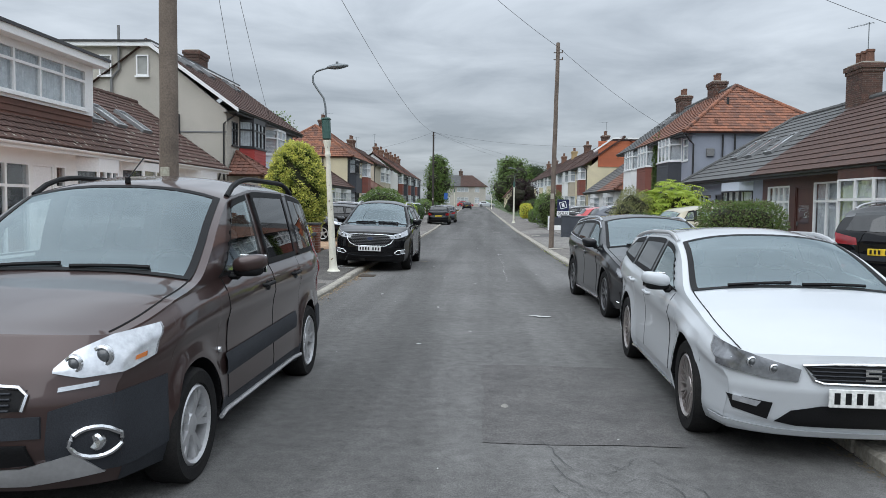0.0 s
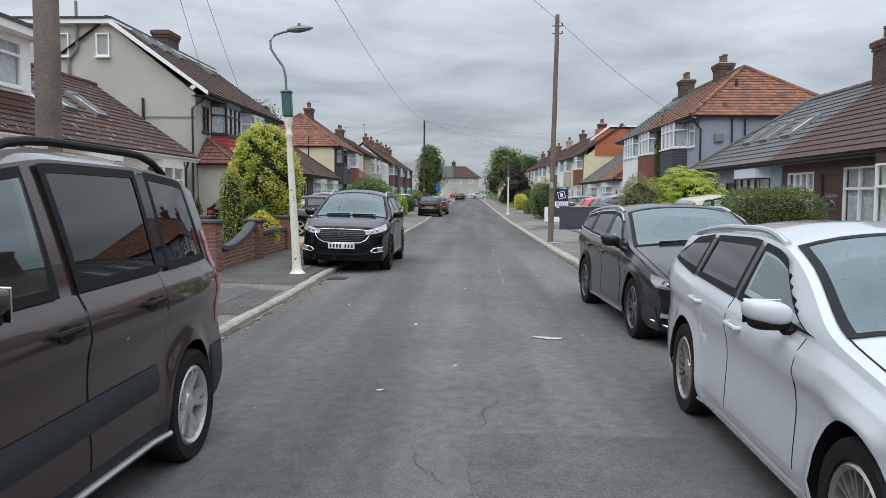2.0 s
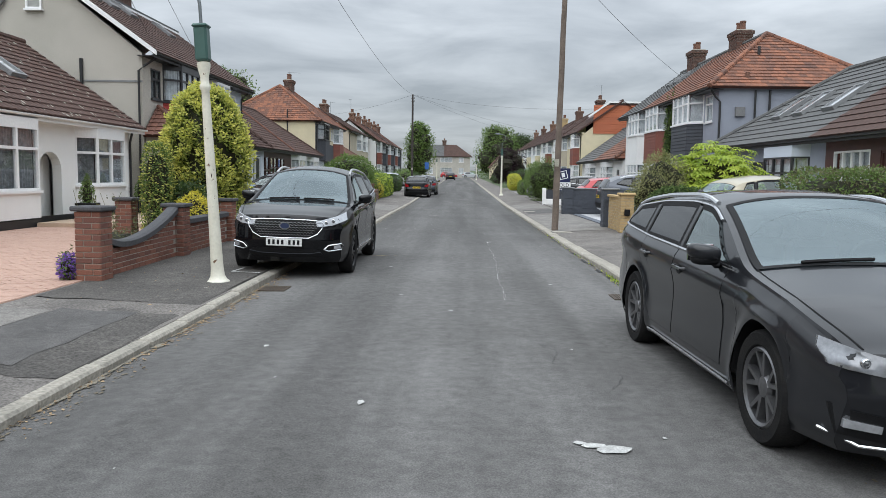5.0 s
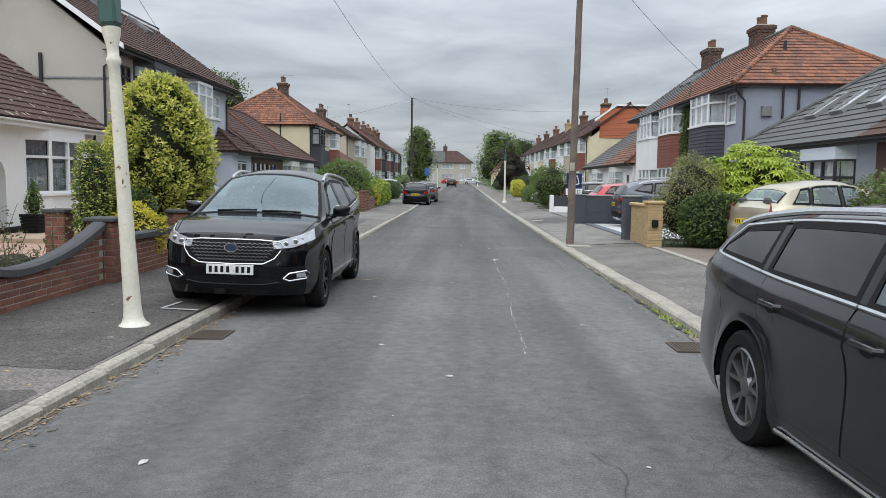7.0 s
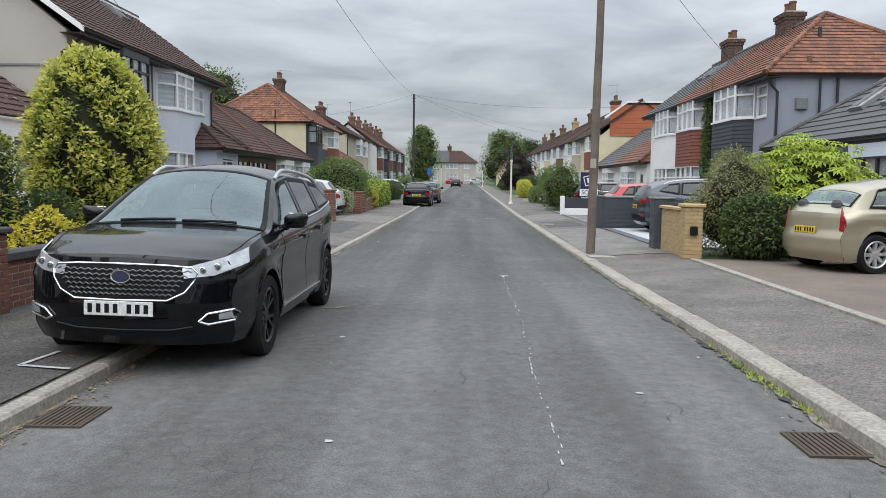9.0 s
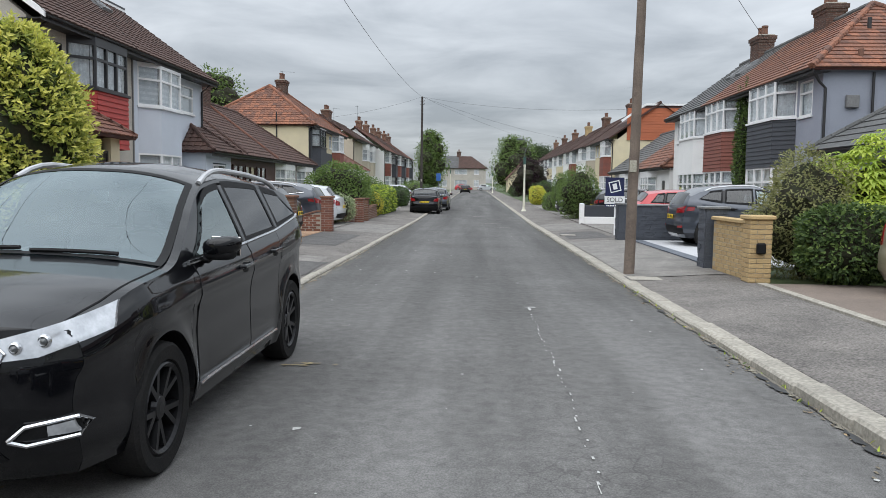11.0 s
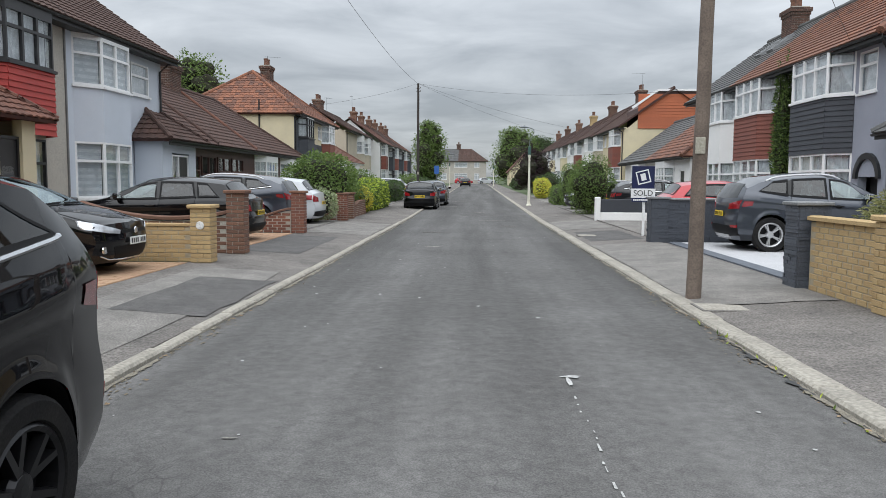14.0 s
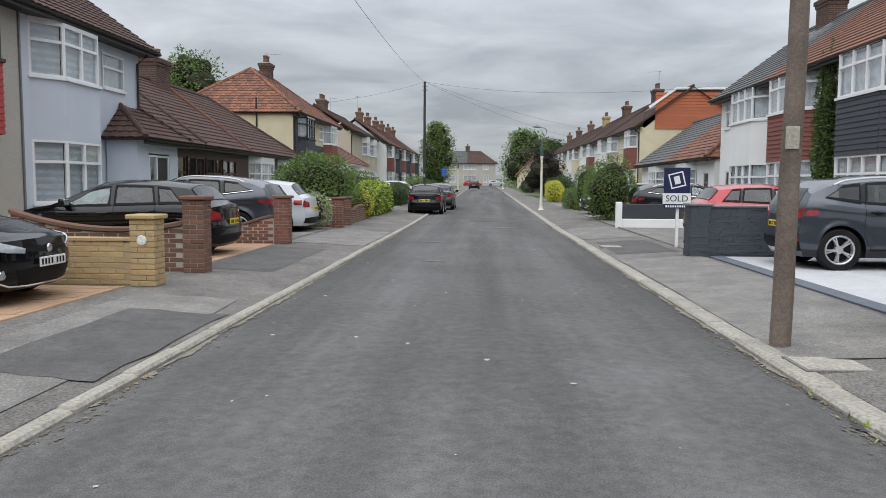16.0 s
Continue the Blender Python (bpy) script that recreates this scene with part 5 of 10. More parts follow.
m.box((11.3, 39.8, -0.3), (11.35, 41.1, 2.3), M_DARKROOM)
m.ob("porch_arch", R2, "arched porch opening, its shade a near-black sheet")
pipe(R2, [(10.5, 39.3, 5.3), (10.75, 39.42, 5.0), (10.95, 39.42, 4.8), (10.95, 39.42, 0.2)], 0.045)
pipe(R2, [(12.4, 39.4, 5.3), (12.4, 39.4, 3.2)], 0.045)
pipe(R2, [(13.0, 39.4, 5.3), (13.0, 39.4, 3.2)], 0.05)
m = Mesh()
m.cbox((11.6, 39.38, 4.2), (12.0, 39.5, 4.6), 0.02, M_GREYPIPE)
m.ob("alarm_box", R2, "grey box on the wall")
pipe(R2, [(13.35, 41.8, 6.6), (13.35, 41.8, 7.5)], 0.07, M_BLACKPIPE, "vent_pipe")
pipe(R2, [(12.2, 39.9, 5.5), (12.2, 39.9, 6.1)], 0.09, M_POT, "flue")
slT, nnT = Vector((4.0, 0, 2.98)).normalized(), Vector((-2.98, 0, 4.0)).normalized()
for yy in (52.2, 53.6):
    skylight(R2, (12.6, yy, 5.42 + 2.2 * 2.98 / 4.0 + 0.02), (0, 1, 0), slT, 0.7, 1.1, nnT)

# R3: bungalow pair, orange and grey tiles
R3 = house_root("bungalow", 1, 66, "white bungalow pair with orange and grey roof tiles")
plain_shell(R3, 1, 58.2, 75.0, 2.75, 8.0, M_WHITE, holes=[(1.0, 1.9, 0.0, 2.2), (3.0, 6.0, 0.9, 2.4), (10.0, 13.0, 0.9, 2.4)])
pitched(R3, 1, 58.0, 75.3, 2.75, 5.7, x_e=10.4, x_r=14.4, hip0=4.2, mats=[M_TILEO, M_TILEG], split=66.5, g=rise(66), gut=M_BLACKPIPE, tw=0.35, ch=0.33, flat=True)
for a in (61.3, 68.3):
    bay(R3, 1, a, a + 3.0, [(0, 0.95, M_WHITE, False), (0.95, 2.4, "window", False), (2.4, 2.85, M_UPVC, False)], 0.45, 0.5)
door(R3, front(1, 58.2), 1.0, 1.9, 0.05, 2.2, M_BLACKF)

# R4: cream house with an orange tile-hung loft, then a long row
R4 = two_storey(1, 76.0, 89.0, 5.4, 8.2, M_CREAM, M_TILEB, "cream two-storey house with orange tile-hung loft dormer", clad=[M_BROWNCLAD, M_BEIGE])
m = Mesh()
boarding(m, Frame(11.9, 75.95, 1, 0, 0, -1), 0, 5.5, 5.5, 8.0, M_ORANGECLAD, 0.0, 0.2)
tagged(m.ob("cladding", R4, "orange hung tiles"), kind="stuff")
m = Mesh()
m.prism([(11.9, 5.5), (11.9, 7.0), (13.4, 8.2), (17.6, 8.2), (17.6, 5.5)], 1, 75.99, 80, M_WOOD)
m.ob("loft_dormer", R4, "orange tile-hung loft extension")
m = Mesh()
m.prism([(11.5, 6.9), (13.3, 8.2), (13.3, 8.35), (11.4, 7.05)], 1, 75.85, 75.94, M_UPVC)
m.ob("bargeboard", R4)
m = Mesh()
m.prism([(13.3, 8.2), (18, 8.2), (18, 8.35), (13.3, 8.35)], 1, 75.85, 80.2, M_UPVC)
m.ob("flat_roof", R4)
chimney(R4, 14.4, 87.0, 8.0, 9.6, 0.9, 1.4, 2)
for i, (a, wm, bm_) in enumerate(((89.6, M_WHITE, M_BRICKB), (102.8, M_CREAM, M_BRICKY), (116.0, M_WHITE, M_BRICKB), (129.2, M_LILAC, M_BRICKB), (142.4, M_WHITE, M_BRICKB))):
    hh = two_storey(1, a, a + 12.6, 5.4, 8.2, wm, M_TILEB, "two-storey terrace pair with white bays and brown roof", clad=[M_WHITE, M_BROWNCLAD] if i == 0 else [M_WHITE, M_CREAM])
    chimney(hh, 14.4, a + 11.2, 8.0 + rise(a), 9.3 + rise(a), 0.9, 1.4, 2, bm_)

# the end of the street: a facing pair, and a gabled cottage on the corner
def end_house():
    y, g = 198.0, rise(198)
    h = root("end_house", (-3, y, g), "two-storey pair facing down the street, grey render, brown roof", "house")
    fr = Frame(-10.5, y, 1, 0, 0, -1)
    spans = [(0.8, 3.8), (5.6, 8.6), (10.2, 11.4)]
    wall(h, fr, 13, -0.3 + g, 5.2 + g, [(a, b, z0 + g, z1 + g) for a, b in spans for z0, z1 in ((0.9, 2.4), (3.8, 5.0))], M_PEBBLE, "front_wall")
    for a, b in spans:
        for z0, z1 in ((0.9, 2.4), (3.8, 5.0)):
            window(h, fr, a, b, z0 + g, z1 + g, 3, 0.66)
    m = Mesh()
    m.box((-10.5, y + 0.252, -0.3 + g), (-10.25, y + 8, 5.2 + g), M_PEBBLE)
    m.box((2.25, y + 0.252, -0.3 + g), (2.5, y + 8, 5.2 + g), M_PEBBLE)
    m.ob("side_wall", h)
    tiles(h, (-11, y - 0.4, 5.2 + g), (-4, y - 0.4, 5.2 + g), (-4, y + 4, 8.2 + g), (-7, y + 4, 8.2 + g), M_TILEG)
    tiles(h, (-4, y - 0.4, 5.2 + g), (3, y - 0.4, 5.2 + g), (-1, y + 4, 8.2 + g), (-4, y + 4, 8.2 + g), M_TILEB)
    tiles(h, (3, y - 0.4, 5.2 + g), (3, y + 8.4, 5.2 + g), (-1, y + 4, 8.2 + g), (-1, y + 4, 8.2 + g), M_TILEB)
    tiles(h, (-11, y - 0.4, 5.2 + g), (-11, y + 8.4, 5.2 + g), (-7, y + 4, 8.2 + g), (-7, y + 4, 8.2 + g), M_TILEG)
    chimney(h, -4, y + 4, 8 + g, 9.4 + g, 1.2, 0.8, 2)
    g2 = rise(165)
    c = root("cottage", (9, 165, g2), "small cream gabled cottage on the corner", "house")
    m = Mesh()
    m.prism([(6.2, -0.3 + g2), (6.2, 2.8 + g2), (9.4, 6.2 + g2), (12.6, 2.8 + g2), (12.6, -0.3 + g2)], 1, 160, 168, M_CREAM)
    m.ob("gable_wall", c)
    window(c, Frame(8.6, 160, 1, 0, 0, -1), 0, 1.4, 2.9 + g2, 4.0 + g2, 2, None, out=0.09)
    for sx in (-1, 1):
        tiles(c, (9.4 + sx * 3.6, 159.7, 2.4 + g2), (9.4 + sx * 3.6, 168.3, 2.4 + g2), (9.4, 168.3, 6.3 + g2), (9.4, 159.7, 6.3 + g2), M_TILEM)


end_house()
# plain back gardens close the place off: a far line of houses behind each row is hidden by the fronts

# ---- parked cars ----
def paint(name, color, metal=0.35, rough=0.35, spec=0.4):
    return mat(name, color, rough, metal, second=tuple(c * 0.93 for c in color), scale=1.5, fine=400, coat=0.85 if sum(color) < 0.06 else 1.0, spec=spec)


C_BROWN = paint("brown_car_paint", (0.060, 0.037, 0.034), 0.4, 0.28, 0.2)
C_WHITE = paint("white_car_paint", (0.53, 0.552, 0.575), 0.0, 0.4)
C_DGREY = paint("dark_grey_car_paint", (0.013, 0.0138, 0.0165), 0.0, 0.3, 0.15)
C_BLACK = paint("black_car_paint", (0.0032, 0.0034, 0.0046), 0.0, 0.3, 0.05)
C_GOLD = paint("pale_gold_car_paint", (0.47, 0.42, 0.31), 0.6, 0.35)
C_GREY = paint("slate_grey_car_paint", (0.055, 0.063, 0.080), 0.5, 0.3)
C_RED = paint("red_car_paint", (0.45, 0.012, 0.02), 0.1, 0.3)
C_SILVER = paint("silver_car_paint", (0.42, 0.43, 0.45), 0.7, 0.35)
C_GLASS = glass("car_glass", (0.72, 0.80, 0.79), 0.12, (0.9, 1.0, 1.0), 2.8)
C_SCREEN = glass("windscreen_glass", (0.60, 0.69, 0.70), 0.14, (0.80, 0.93, 0.97), 3.0)
C_PRIV = glass("privacy_glass", (0.09, 0.105, 0.11), 0.07, (1.0, 1.0, 1.0), 4.2)
C_TRIM = mat("black_car_plastic", (0.010, 0.010, 0.011), 0.6, scale=4, fine=120, bump=0.1, spec=0.2)
C_GTRIM = mat("grey_car_plastic", (0.035, 0.038, 0.045), 0.65, scale=4, fine=160, bump=0.15, spec=0.25)
C_CHROME = mat("chrome", (0.78, 0.79, 0.81), 0.22, 1.0, scale=2, fine=20)
C_ALLOY = mat("alloy", (0.60, 0.60, 0.61), 0.35, 0.6, scale=4, fine=50)
C_MALLOY = mat("machined_alloy", (0.50, 0.46, 0.44), 0.28, 0.8, second=(0.36, 0.33, 0.32), scale=5, fine=50)
C_GALLOY = mat("grey_machined_alloy", (0.20, 0.20, 0.205), 0.3, 0.7, second=(0.12, 0.12, 0.125), scale=5, fine=50)
C_DALLOY = mat("black_alloy", (0.02, 0.02, 0.022), 0.3, 0.5, scale=4, fine=50)
C_TYRE = mat("tyre_rubber", (0.013, 0.013, 0.014), 0.9, second=(0.022, 0.021, 0.02), scale=6, fine=90, bump=0.2, spec=0.15)
C_LAMP = mat("clear_headlamp", (0.74, 0.76, 0.79), 0.2, 0.6, second=(0.46, 0.48, 0.51), scale=16, fine=60, coat=1.0)
C_LAMPD = mat("dark_headlamp", (0.36, 0.37, 0.39), 0.18, 0.6, second=(0.10, 0.103, 0.11), scale=8, fine=60, coat=1.0)
C_LENS = mat("lamp_lens", (0.05, 0.055, 0.06), 0.05, 0.0, second=(0.10, 0.105, 0.11), scale=20, coat=1.0)
C_TAIL = mat("red_tail_lamp", (0.36, 0.012, 0.018), 0.15, 0.1, second=(0.18, 0.006, 0.01), scale=10, fine=60, coat=1.0)
C_NAVY = mat("navy_enamel", (0.02, 0.035, 0.09), 0.3, second=(0.015, 0.025, 0.07), scale=5, coat=0.6)
C_AMBER = mat("amber_lens", (0.55, 0.16, 0.03), 0.2, scale=10, coat=1.0)
C_PLATEW = mat("white_plate", (0.72, 0.72, 0.70), 0.4, second=(0.68, 0.68, 0.66), scale=2)
C_PLATEY = mat("yellow_plate", (0.72, 0.50, 0.03), 0.4, second=(0.68, 0.47, 0.03), scale=2)
C_SEAT = mat("seat_fabric", (0.10, 0.10, 0.105), 0.9, second=(0.06, 0.06, 0.065), scale=6, fine=120)
C_MIRROR = mat("mirror_glass", (0.8, 0.8, 0.8), 0.02, 1.0, scale=1, fine=10)


class Car:
    """One car body as a smooth loft, nose towards -y. l runs from nose to tail, z up, w sideways."""

    def __init__(self, L, W, H, axles, R, top, belt, nose, tail, sill=0.2, tumble=0.42, drop=0.10, sweep=0.26, tsweep=0.16, nose_in=0.1, tail_in=0.07):
        self.L, self.hw, self.H, self.ax, self.R, self.sill = L, W / 2, H, axles, R, sill
        self.tumble, self.dropv, self.sweep, self.tsweep, self.ni, self.ti = tumble, drop, sweep, tsweep, nose_in, tail_in
        s = np.linspace(0, L, 400)
        k = np.exp(-0.5 * (np.arange(-24, 25) / 7.0) ** 2)
        k /= k.sum()

        def smooth(pts):
            y = np.interp(s, [p[0] for p in pts], [p[1] for p in pts])
            return np.convolve(np.pad(y, 24, "edge"), k, "valid")
        self.s, self.tp, self.bp = s, smooth(top), smooth(belt)
        self.nose, self.tail = nose, tail

    def top(self, l):
        return float(np.interp(l, self.s, self.tp))

    def belt(self, l):
        return min(float(np.interp(l, self.s, self.bp)), self.top(l) - 0.03)

    def rail(self, l):
        t, b = self.top(l), self.belt(l)
        return max(b + 0.012, t - self.dropv * min(1.0, 0.35 + (t - b) / 0.5))

    def plan(self, l):
        a = max(0.0, (0.9 - l) / 0.9)
        b = max(0.0, (l - self.L + 0.9) / 0.9)
        return self.hw - self.ni * a ** 2.2 - self.ti * b ** 2.2

    def lat(self, l, z):
        """Half width at l and height z, without the ends' sweep."""
        b, w = self.belt(l), self.plan(l)
        q = (min(z, b) - self.sill) / max(0.1, b - self.sill)
        w -= float(np.interp(q, [-0.2, 0, 0.10, 0.2, 0.32, 0.55, 0.70, 0.77, 0.81, 0.92, 1.0], [0.12, 0.06, 0.028, 0.018, 0.022, 0.032, 0.024, 0.004, 0.0, 0.020, 0.062]))
        # lips round the wheel arches
        for a in self.ax:
            d = math.hypot(l - a, z - self.R) - self.R - 0.055
            if d < 0.3:
                w += 0.024 * math.exp(-(d / 0.075) ** 2) * min(1.0, max(0.0, (l - 0.34) / 0.3)) * min(1.0, max(0.0, (self.L - 0.34 - l) / 0.3))
        if z > b:
            d = z - b
            w -= self.tumble * d + 0.10 * d * d
        return max(w, 0.05)

    def ends(self, l, w, z):
        """Moves the ends in by the nose and tail profiles."""
        fx = float(np.interp(z, [p[0] for p in self.nose], [p[1] for p in self.nose])) + self.sweep * min(1.05, abs(w) / self.hw) ** 3.2
        rx = float(np.interp(z, [p[0] for p in self.tail], [p[1] for p in self.tail])) + self.tsweep * min(1.05, abs(w) / self.hw) ** 3.2
        f, r = 0.75, 0.6
        if l < f:
            l = fx + l * (1 - fx / f)
        if l > self.L - r:
            e = self.L - l
            l = self.L - (rx + e * (1 - rx / r))
        return l

    def P(self, l, w, z):
        return (w, self.ends(l, w, z) - self.L / 2, z)

    def side(self, l, z, off=0.0, sgn=1):
        w = self.lat(l, z)
        x, y, zz = self.P(l, w, z)
        return (sgn * (x + off), y, zz)

    def roof(self, l, f, off=0.0):
        zr, t = self.rail(l), self.top(l)
        w = self.lat(l, zr)
        z = zr + (t - zr) * (1 - abs(f) ** 2.6)
        p = self.P(l, w * f, z)
        return (p[0], p[1], p[2] + off)

    def face(self, w, z, off=0.0):
        sg, lim = math.copysign(1.0, w), self.lat(0.0, z) - 0.004
        if abs(w) > lim:
            # round the corner and on along the wing
            x, y, zz = self.side((abs(w) - lim) * 2.2, z, off, sg)
            return (x, y - off * 0.5, zz)
        x, y, zz = self.P(0.0, w, z)
        return (x + sg * off * (abs(w) / lim) ** 5, y - off, zz)

    def back(self, w, z, off=0.0):
        w = math.copysign(min(abs(w), self.lat(self.L, z) - 0.004), w)
        x, y, zz = self.P(self.L, w, z)
        return (x, y + off, zz)

    def foot(self, l):
        z = self.sill
        ra = self.R + 0.055
        for a in self.ax:
            d = l - a
            if abs(d) < ra:
                z = max(z, self.R + math.sqrt(ra * ra - d * d))
        return z


def car_build(name, c, body_mat, label, wins, screen, rear, group="", priv_from=9, detail=True, rim=None, spokes=10, clad=None, twin=False, rails=None, chrome_line=False, spoke_w=None, spread=0.11):
    """Body, glazing, doors, wheels, mirrors and inside. wins: (lower front, lower rear, upper front, upper rear) for each side light;
    screen and rear: (lower, upper) along the length, on the top surface."""
    e = root(name, (0, 0, 0), label, "car", group)
    rim = rim or C_ALLOY

    def in_win(l, z, m):
        lo, hi = c.belt(l) + 0.03, c.rail(l) - 0.035
        if hi - lo < 0.06:
            return None
        r = (z - lo) / (hi - lo)
        k = m / (hi - lo)
        if not -k < r < 1 + k:
            return None
        for i, (a, b, a2, b2) in enumerate(wins):
            rr = min(max(r, 0), 1)
            if a + (a2 - a) * rr - m < l < b + (b2 - b) * rr + m:
                return i
        return None

    step = 0.035 if detail else 0.09
    ls = list(np.linspace(0, c.L, int(c.L / step)))
    for a in c.ax:
        ra = c.R + 0.055
        ls += [a - ra + 0.001, a + ra - 0.001, a - ra - 0.004, a + ra + 0.004]
    ls = sorted(ls)
    nl, ng, nr = (24, 9, 12) if detail else (10, 5, 5)
    m = Mesh()
    m.smooth = True
    bs, tr, gt = m.slot(body_mat), m.slot(C_TRIM), m.slot(clad or C_TRIM)
    idx = {}

    def add(p):
        m.v.append(p)
        return len(m.v) - 1
    for j, l in enumerate(ls):
        b, zr = c.belt(l), c.rail(l)
        zf = c.foot(l)
        for sg in (1, -1):
            for k in range(nl + 1):
                idx[j, k, sg] = add(c.side(l, zf + (b - zf) * k / nl, 0, sg))
            for k in range(1, ng + 1):
                idx[j, nl + k, sg] = add(c.side(l, b + (zr - b) * k / ng, 0, sg))
            for k in range(1, nr + 1):
                idx[j, nl + ng + k, sg] = add(c.roof(l, sg * (1 - k / nr)))
    for j in range(len(ls) - 1):
        l = (ls[j] + ls[j + 1]) / 2
        b, zr, zf = c.belt(l), c.rail(l), c.foot(l)
        for k in range(nl + ng + nr):
            for sg in (1, -1):
                s = bs
                if k < nl:
                    z = zf + (b - zf) * (k + 0.5) / nl
                    if clad and z < c.sill + 0.14:
                        s = gt
                elif k < nl + ng:
                    z = b + (zr - b) * (k - nl + 0.5) / ng
                    if in_win(l, z, -0.035) is not None:
                        continue
                else:
                    f = 1 - (k - nl - ng + 0.5) / nr
                    hole = False
                    for (a, q) in (screen, rear):
                        if a is None:
                            continue
                        lo, hi = min(a, q), max(a, q)
                        if lo + 0.05 < l < hi - 0.04 and f < 0.88:
                            hole = True
                    if hole:
                        continue
                q4 = (idx[j, k, sg], idx[j + 1, k, sg], idx[j + 1, k + 1, sg], idx[j, k + 1, sg])
                m.f.append(q4 if sg > 0 else q4[::-1])
                m.m.append(s)
    # nose and tail faces
    for end, l, fn in ((0, 0.0, c.face), (1, c.L, c.back)):
        b, zr, zf = c.belt(l), c.rail(l), c.sill
        zs = [zf + (b - zf) * k / nl for k in range(nl + 1)] + [b + (zr - b) * k / ng for k in range(1, ng + 1)]
        rows = []
        for k, z in enumerate(zs):
            w = c.lat(l, z)
            fr_ = (k / (len(zs) - 1)) ** 3
            row = []
            for i in range(25):
                f = i / 12 - 1
                z2 = z + fr_ * (c.top(l) - zr) * (1 - abs(f) ** 2.6)
                row.append(fn(w * f, z2))
            rows.append(row)
        m.grid(rows, body_mat)
    body = m.ob("body", e, world=False)

    def put(mesh, nm, parent=None, lab=""):
        mesh.smooth = True
        return mesh.ob(nm, parent or e, lab, world=False)

    # glazing
    n = 14 if detail else 6
    for i, (a, b, a2, b2) in enumerate(wins):
        for sg in (1, -1):
            g = Mesh()
            rows = []
            for r in range(n // 2 + 1):
                t = r / (n // 2)
                row = []
                for q in range(n + 1):
                    u = q / n
                    l = (a + (b - a) * u) * (1 - t) + (a2 + (b2 - a2) * u) * t
                    lo, hi = c.belt(l) + 0.03, c.rail(l) - 0.035
                    row.append(c.side(l, lo + (max(hi, lo + 0.01) - lo) * t, 0.012, sg))
                rows.append(row)
            g.grid(rows, C_PRIV if i >= priv_from else C_GLASS)
            o = put(g, "side_window")
            o.visible_shadow = False
            path = [(k / 10, 0.0) for k in range(10)] + [(1.0, k / 6) for k in range(6)] + [(1 - k / 10, 1.0) for k in range(10)] + [(0.0, 1 - k / 6) for k in range(7)]
            ring = []
            for inset in (-0.02, 0.022):
                row = []
                for u, t in path:
                    hgt = max(0.08, c.rail((a2 + b2) / 2) - c.belt((a + b) / 2) - 0.065)
                    du, dt = inset / max(0.2, b - a), inset / hgt
                    u2, t2 = min(max(u, du), 1 - du) if inset > 0 else du + u * (1 - 2 * du), min(max(t, dt), 1 - dt) if inset > 0 else dt + t * (1 - 2 * dt)
                    l = (a + (b - a) * u2) * (1 - t2) + (a2 + (b2 - a2) * u2) * t2
                    lo, hi = c.belt(l) + 0.03, c.rail(l) - 0.035
                    row.append(c.side(l, lo + (max(hi, lo + 0.01) - lo) * t2, 0.016, sg))
                ring.append(row)
            sl_ = Mesh()
            sl_.grid(ring, C_TRIM)
            put(sl_, "window_seal", o)
        if i and not (clad is C_GTRIM and i == 1 and detail):
            # gloss black pillar between this light and the one before
            pa, pa2 = wins[i - 1][1], wins[i - 1][3]
            for sg in (1, -1):
                g = Mesh()
                rows = []
                for r in range(7):
                    t, row = r / 6, []
                    for q in range(4):
                        l = (pa + (a - pa) * q / 3) * (1 - t) + (pa2 + (a2 - pa2) * q / 3) * t
                        lo, hi = c.belt(l) + 0.03, c.rail(l) - 0.035
                        row.append(c.side(l, lo + (max(hi, lo + 0.01) - lo) * t, 0.015, sg))
                    rows.append(row)
                g.grid(rows, C_BLACK)
                put(g, "pillar", None, "gloss black pillar")
        if chrome_line:
            for sg in (1, -1):
                g = Mesh()
                g.tube([c.side(a - 0.03 + (b - a + 0.09) * k / 10, c.belt(a - 0.03 + (b - a + 0.09) * k / 10) + 0.016, 0.014, sg) for k in range(11)], 0.013, C_CHROME, 6)
                put(g, "window_trim", None, "chrome strip under the window")
                if chrome_line == "full":
                    g = Mesh()
                    top_ = [(a2 - 0.04 + (b2 - a2 + 0.09) * k / 10, 1.0) for k in range(11)]
                    if i == len(wins) - 1:
                        top_ += [(b2 + 0.05 + (b + 0.03 - b2 - 0.05) * k / 6, 1 - k / 6) for k in range(1, 7)]
                    g.tube([c.side(l, c.belt(l) + 0.02 + max(0.02, c.rail(l) - c.belt(l) - 0.035) * t, 0.009, sg) for l, t in top_], 0.011, C_CHROME, 6)
                    put(g, "window_trim", None, "chrome strip over the window")
    for nm, (a, q) in (("windscreen", screen), ("rear_window", rear)):
        if a is None:
            continue
        g = Mesh()
        g.grid([[c.roof(a + (q - a) * r / n, -0.93 + 1.86 * k / n, 0.005) for k in range(n + 1)] for r in range(n + 1)], C_PRIV if nm == "rear_window" and priv_from < 9 else C_SCREEN)
        o = put(g, nm)
        o.visible_shadow = False
        path = [(k / 12, 0.0) for k in range(12)] + [(1.0, k / 12) for k in range(12)] + [(1 - k / 12, 1.0) for k in range(12)] + [(0.0, 1 - k / 12) for k in range(13)]
        ring = []
        for iu, it in ((0.0, 0.0), (0.032, 0.045)):
            ring.append([c.roof(a + (q - a) * min(max(t, it), 1 - it), -0.94 + 1.88 * min(max(u, iu), 1 - iu), 0.008) for u, t in path])
        sl_ = Mesh()
        sl_.grid(ring, C_TRIM)
        put(sl_, "window_seal", o)
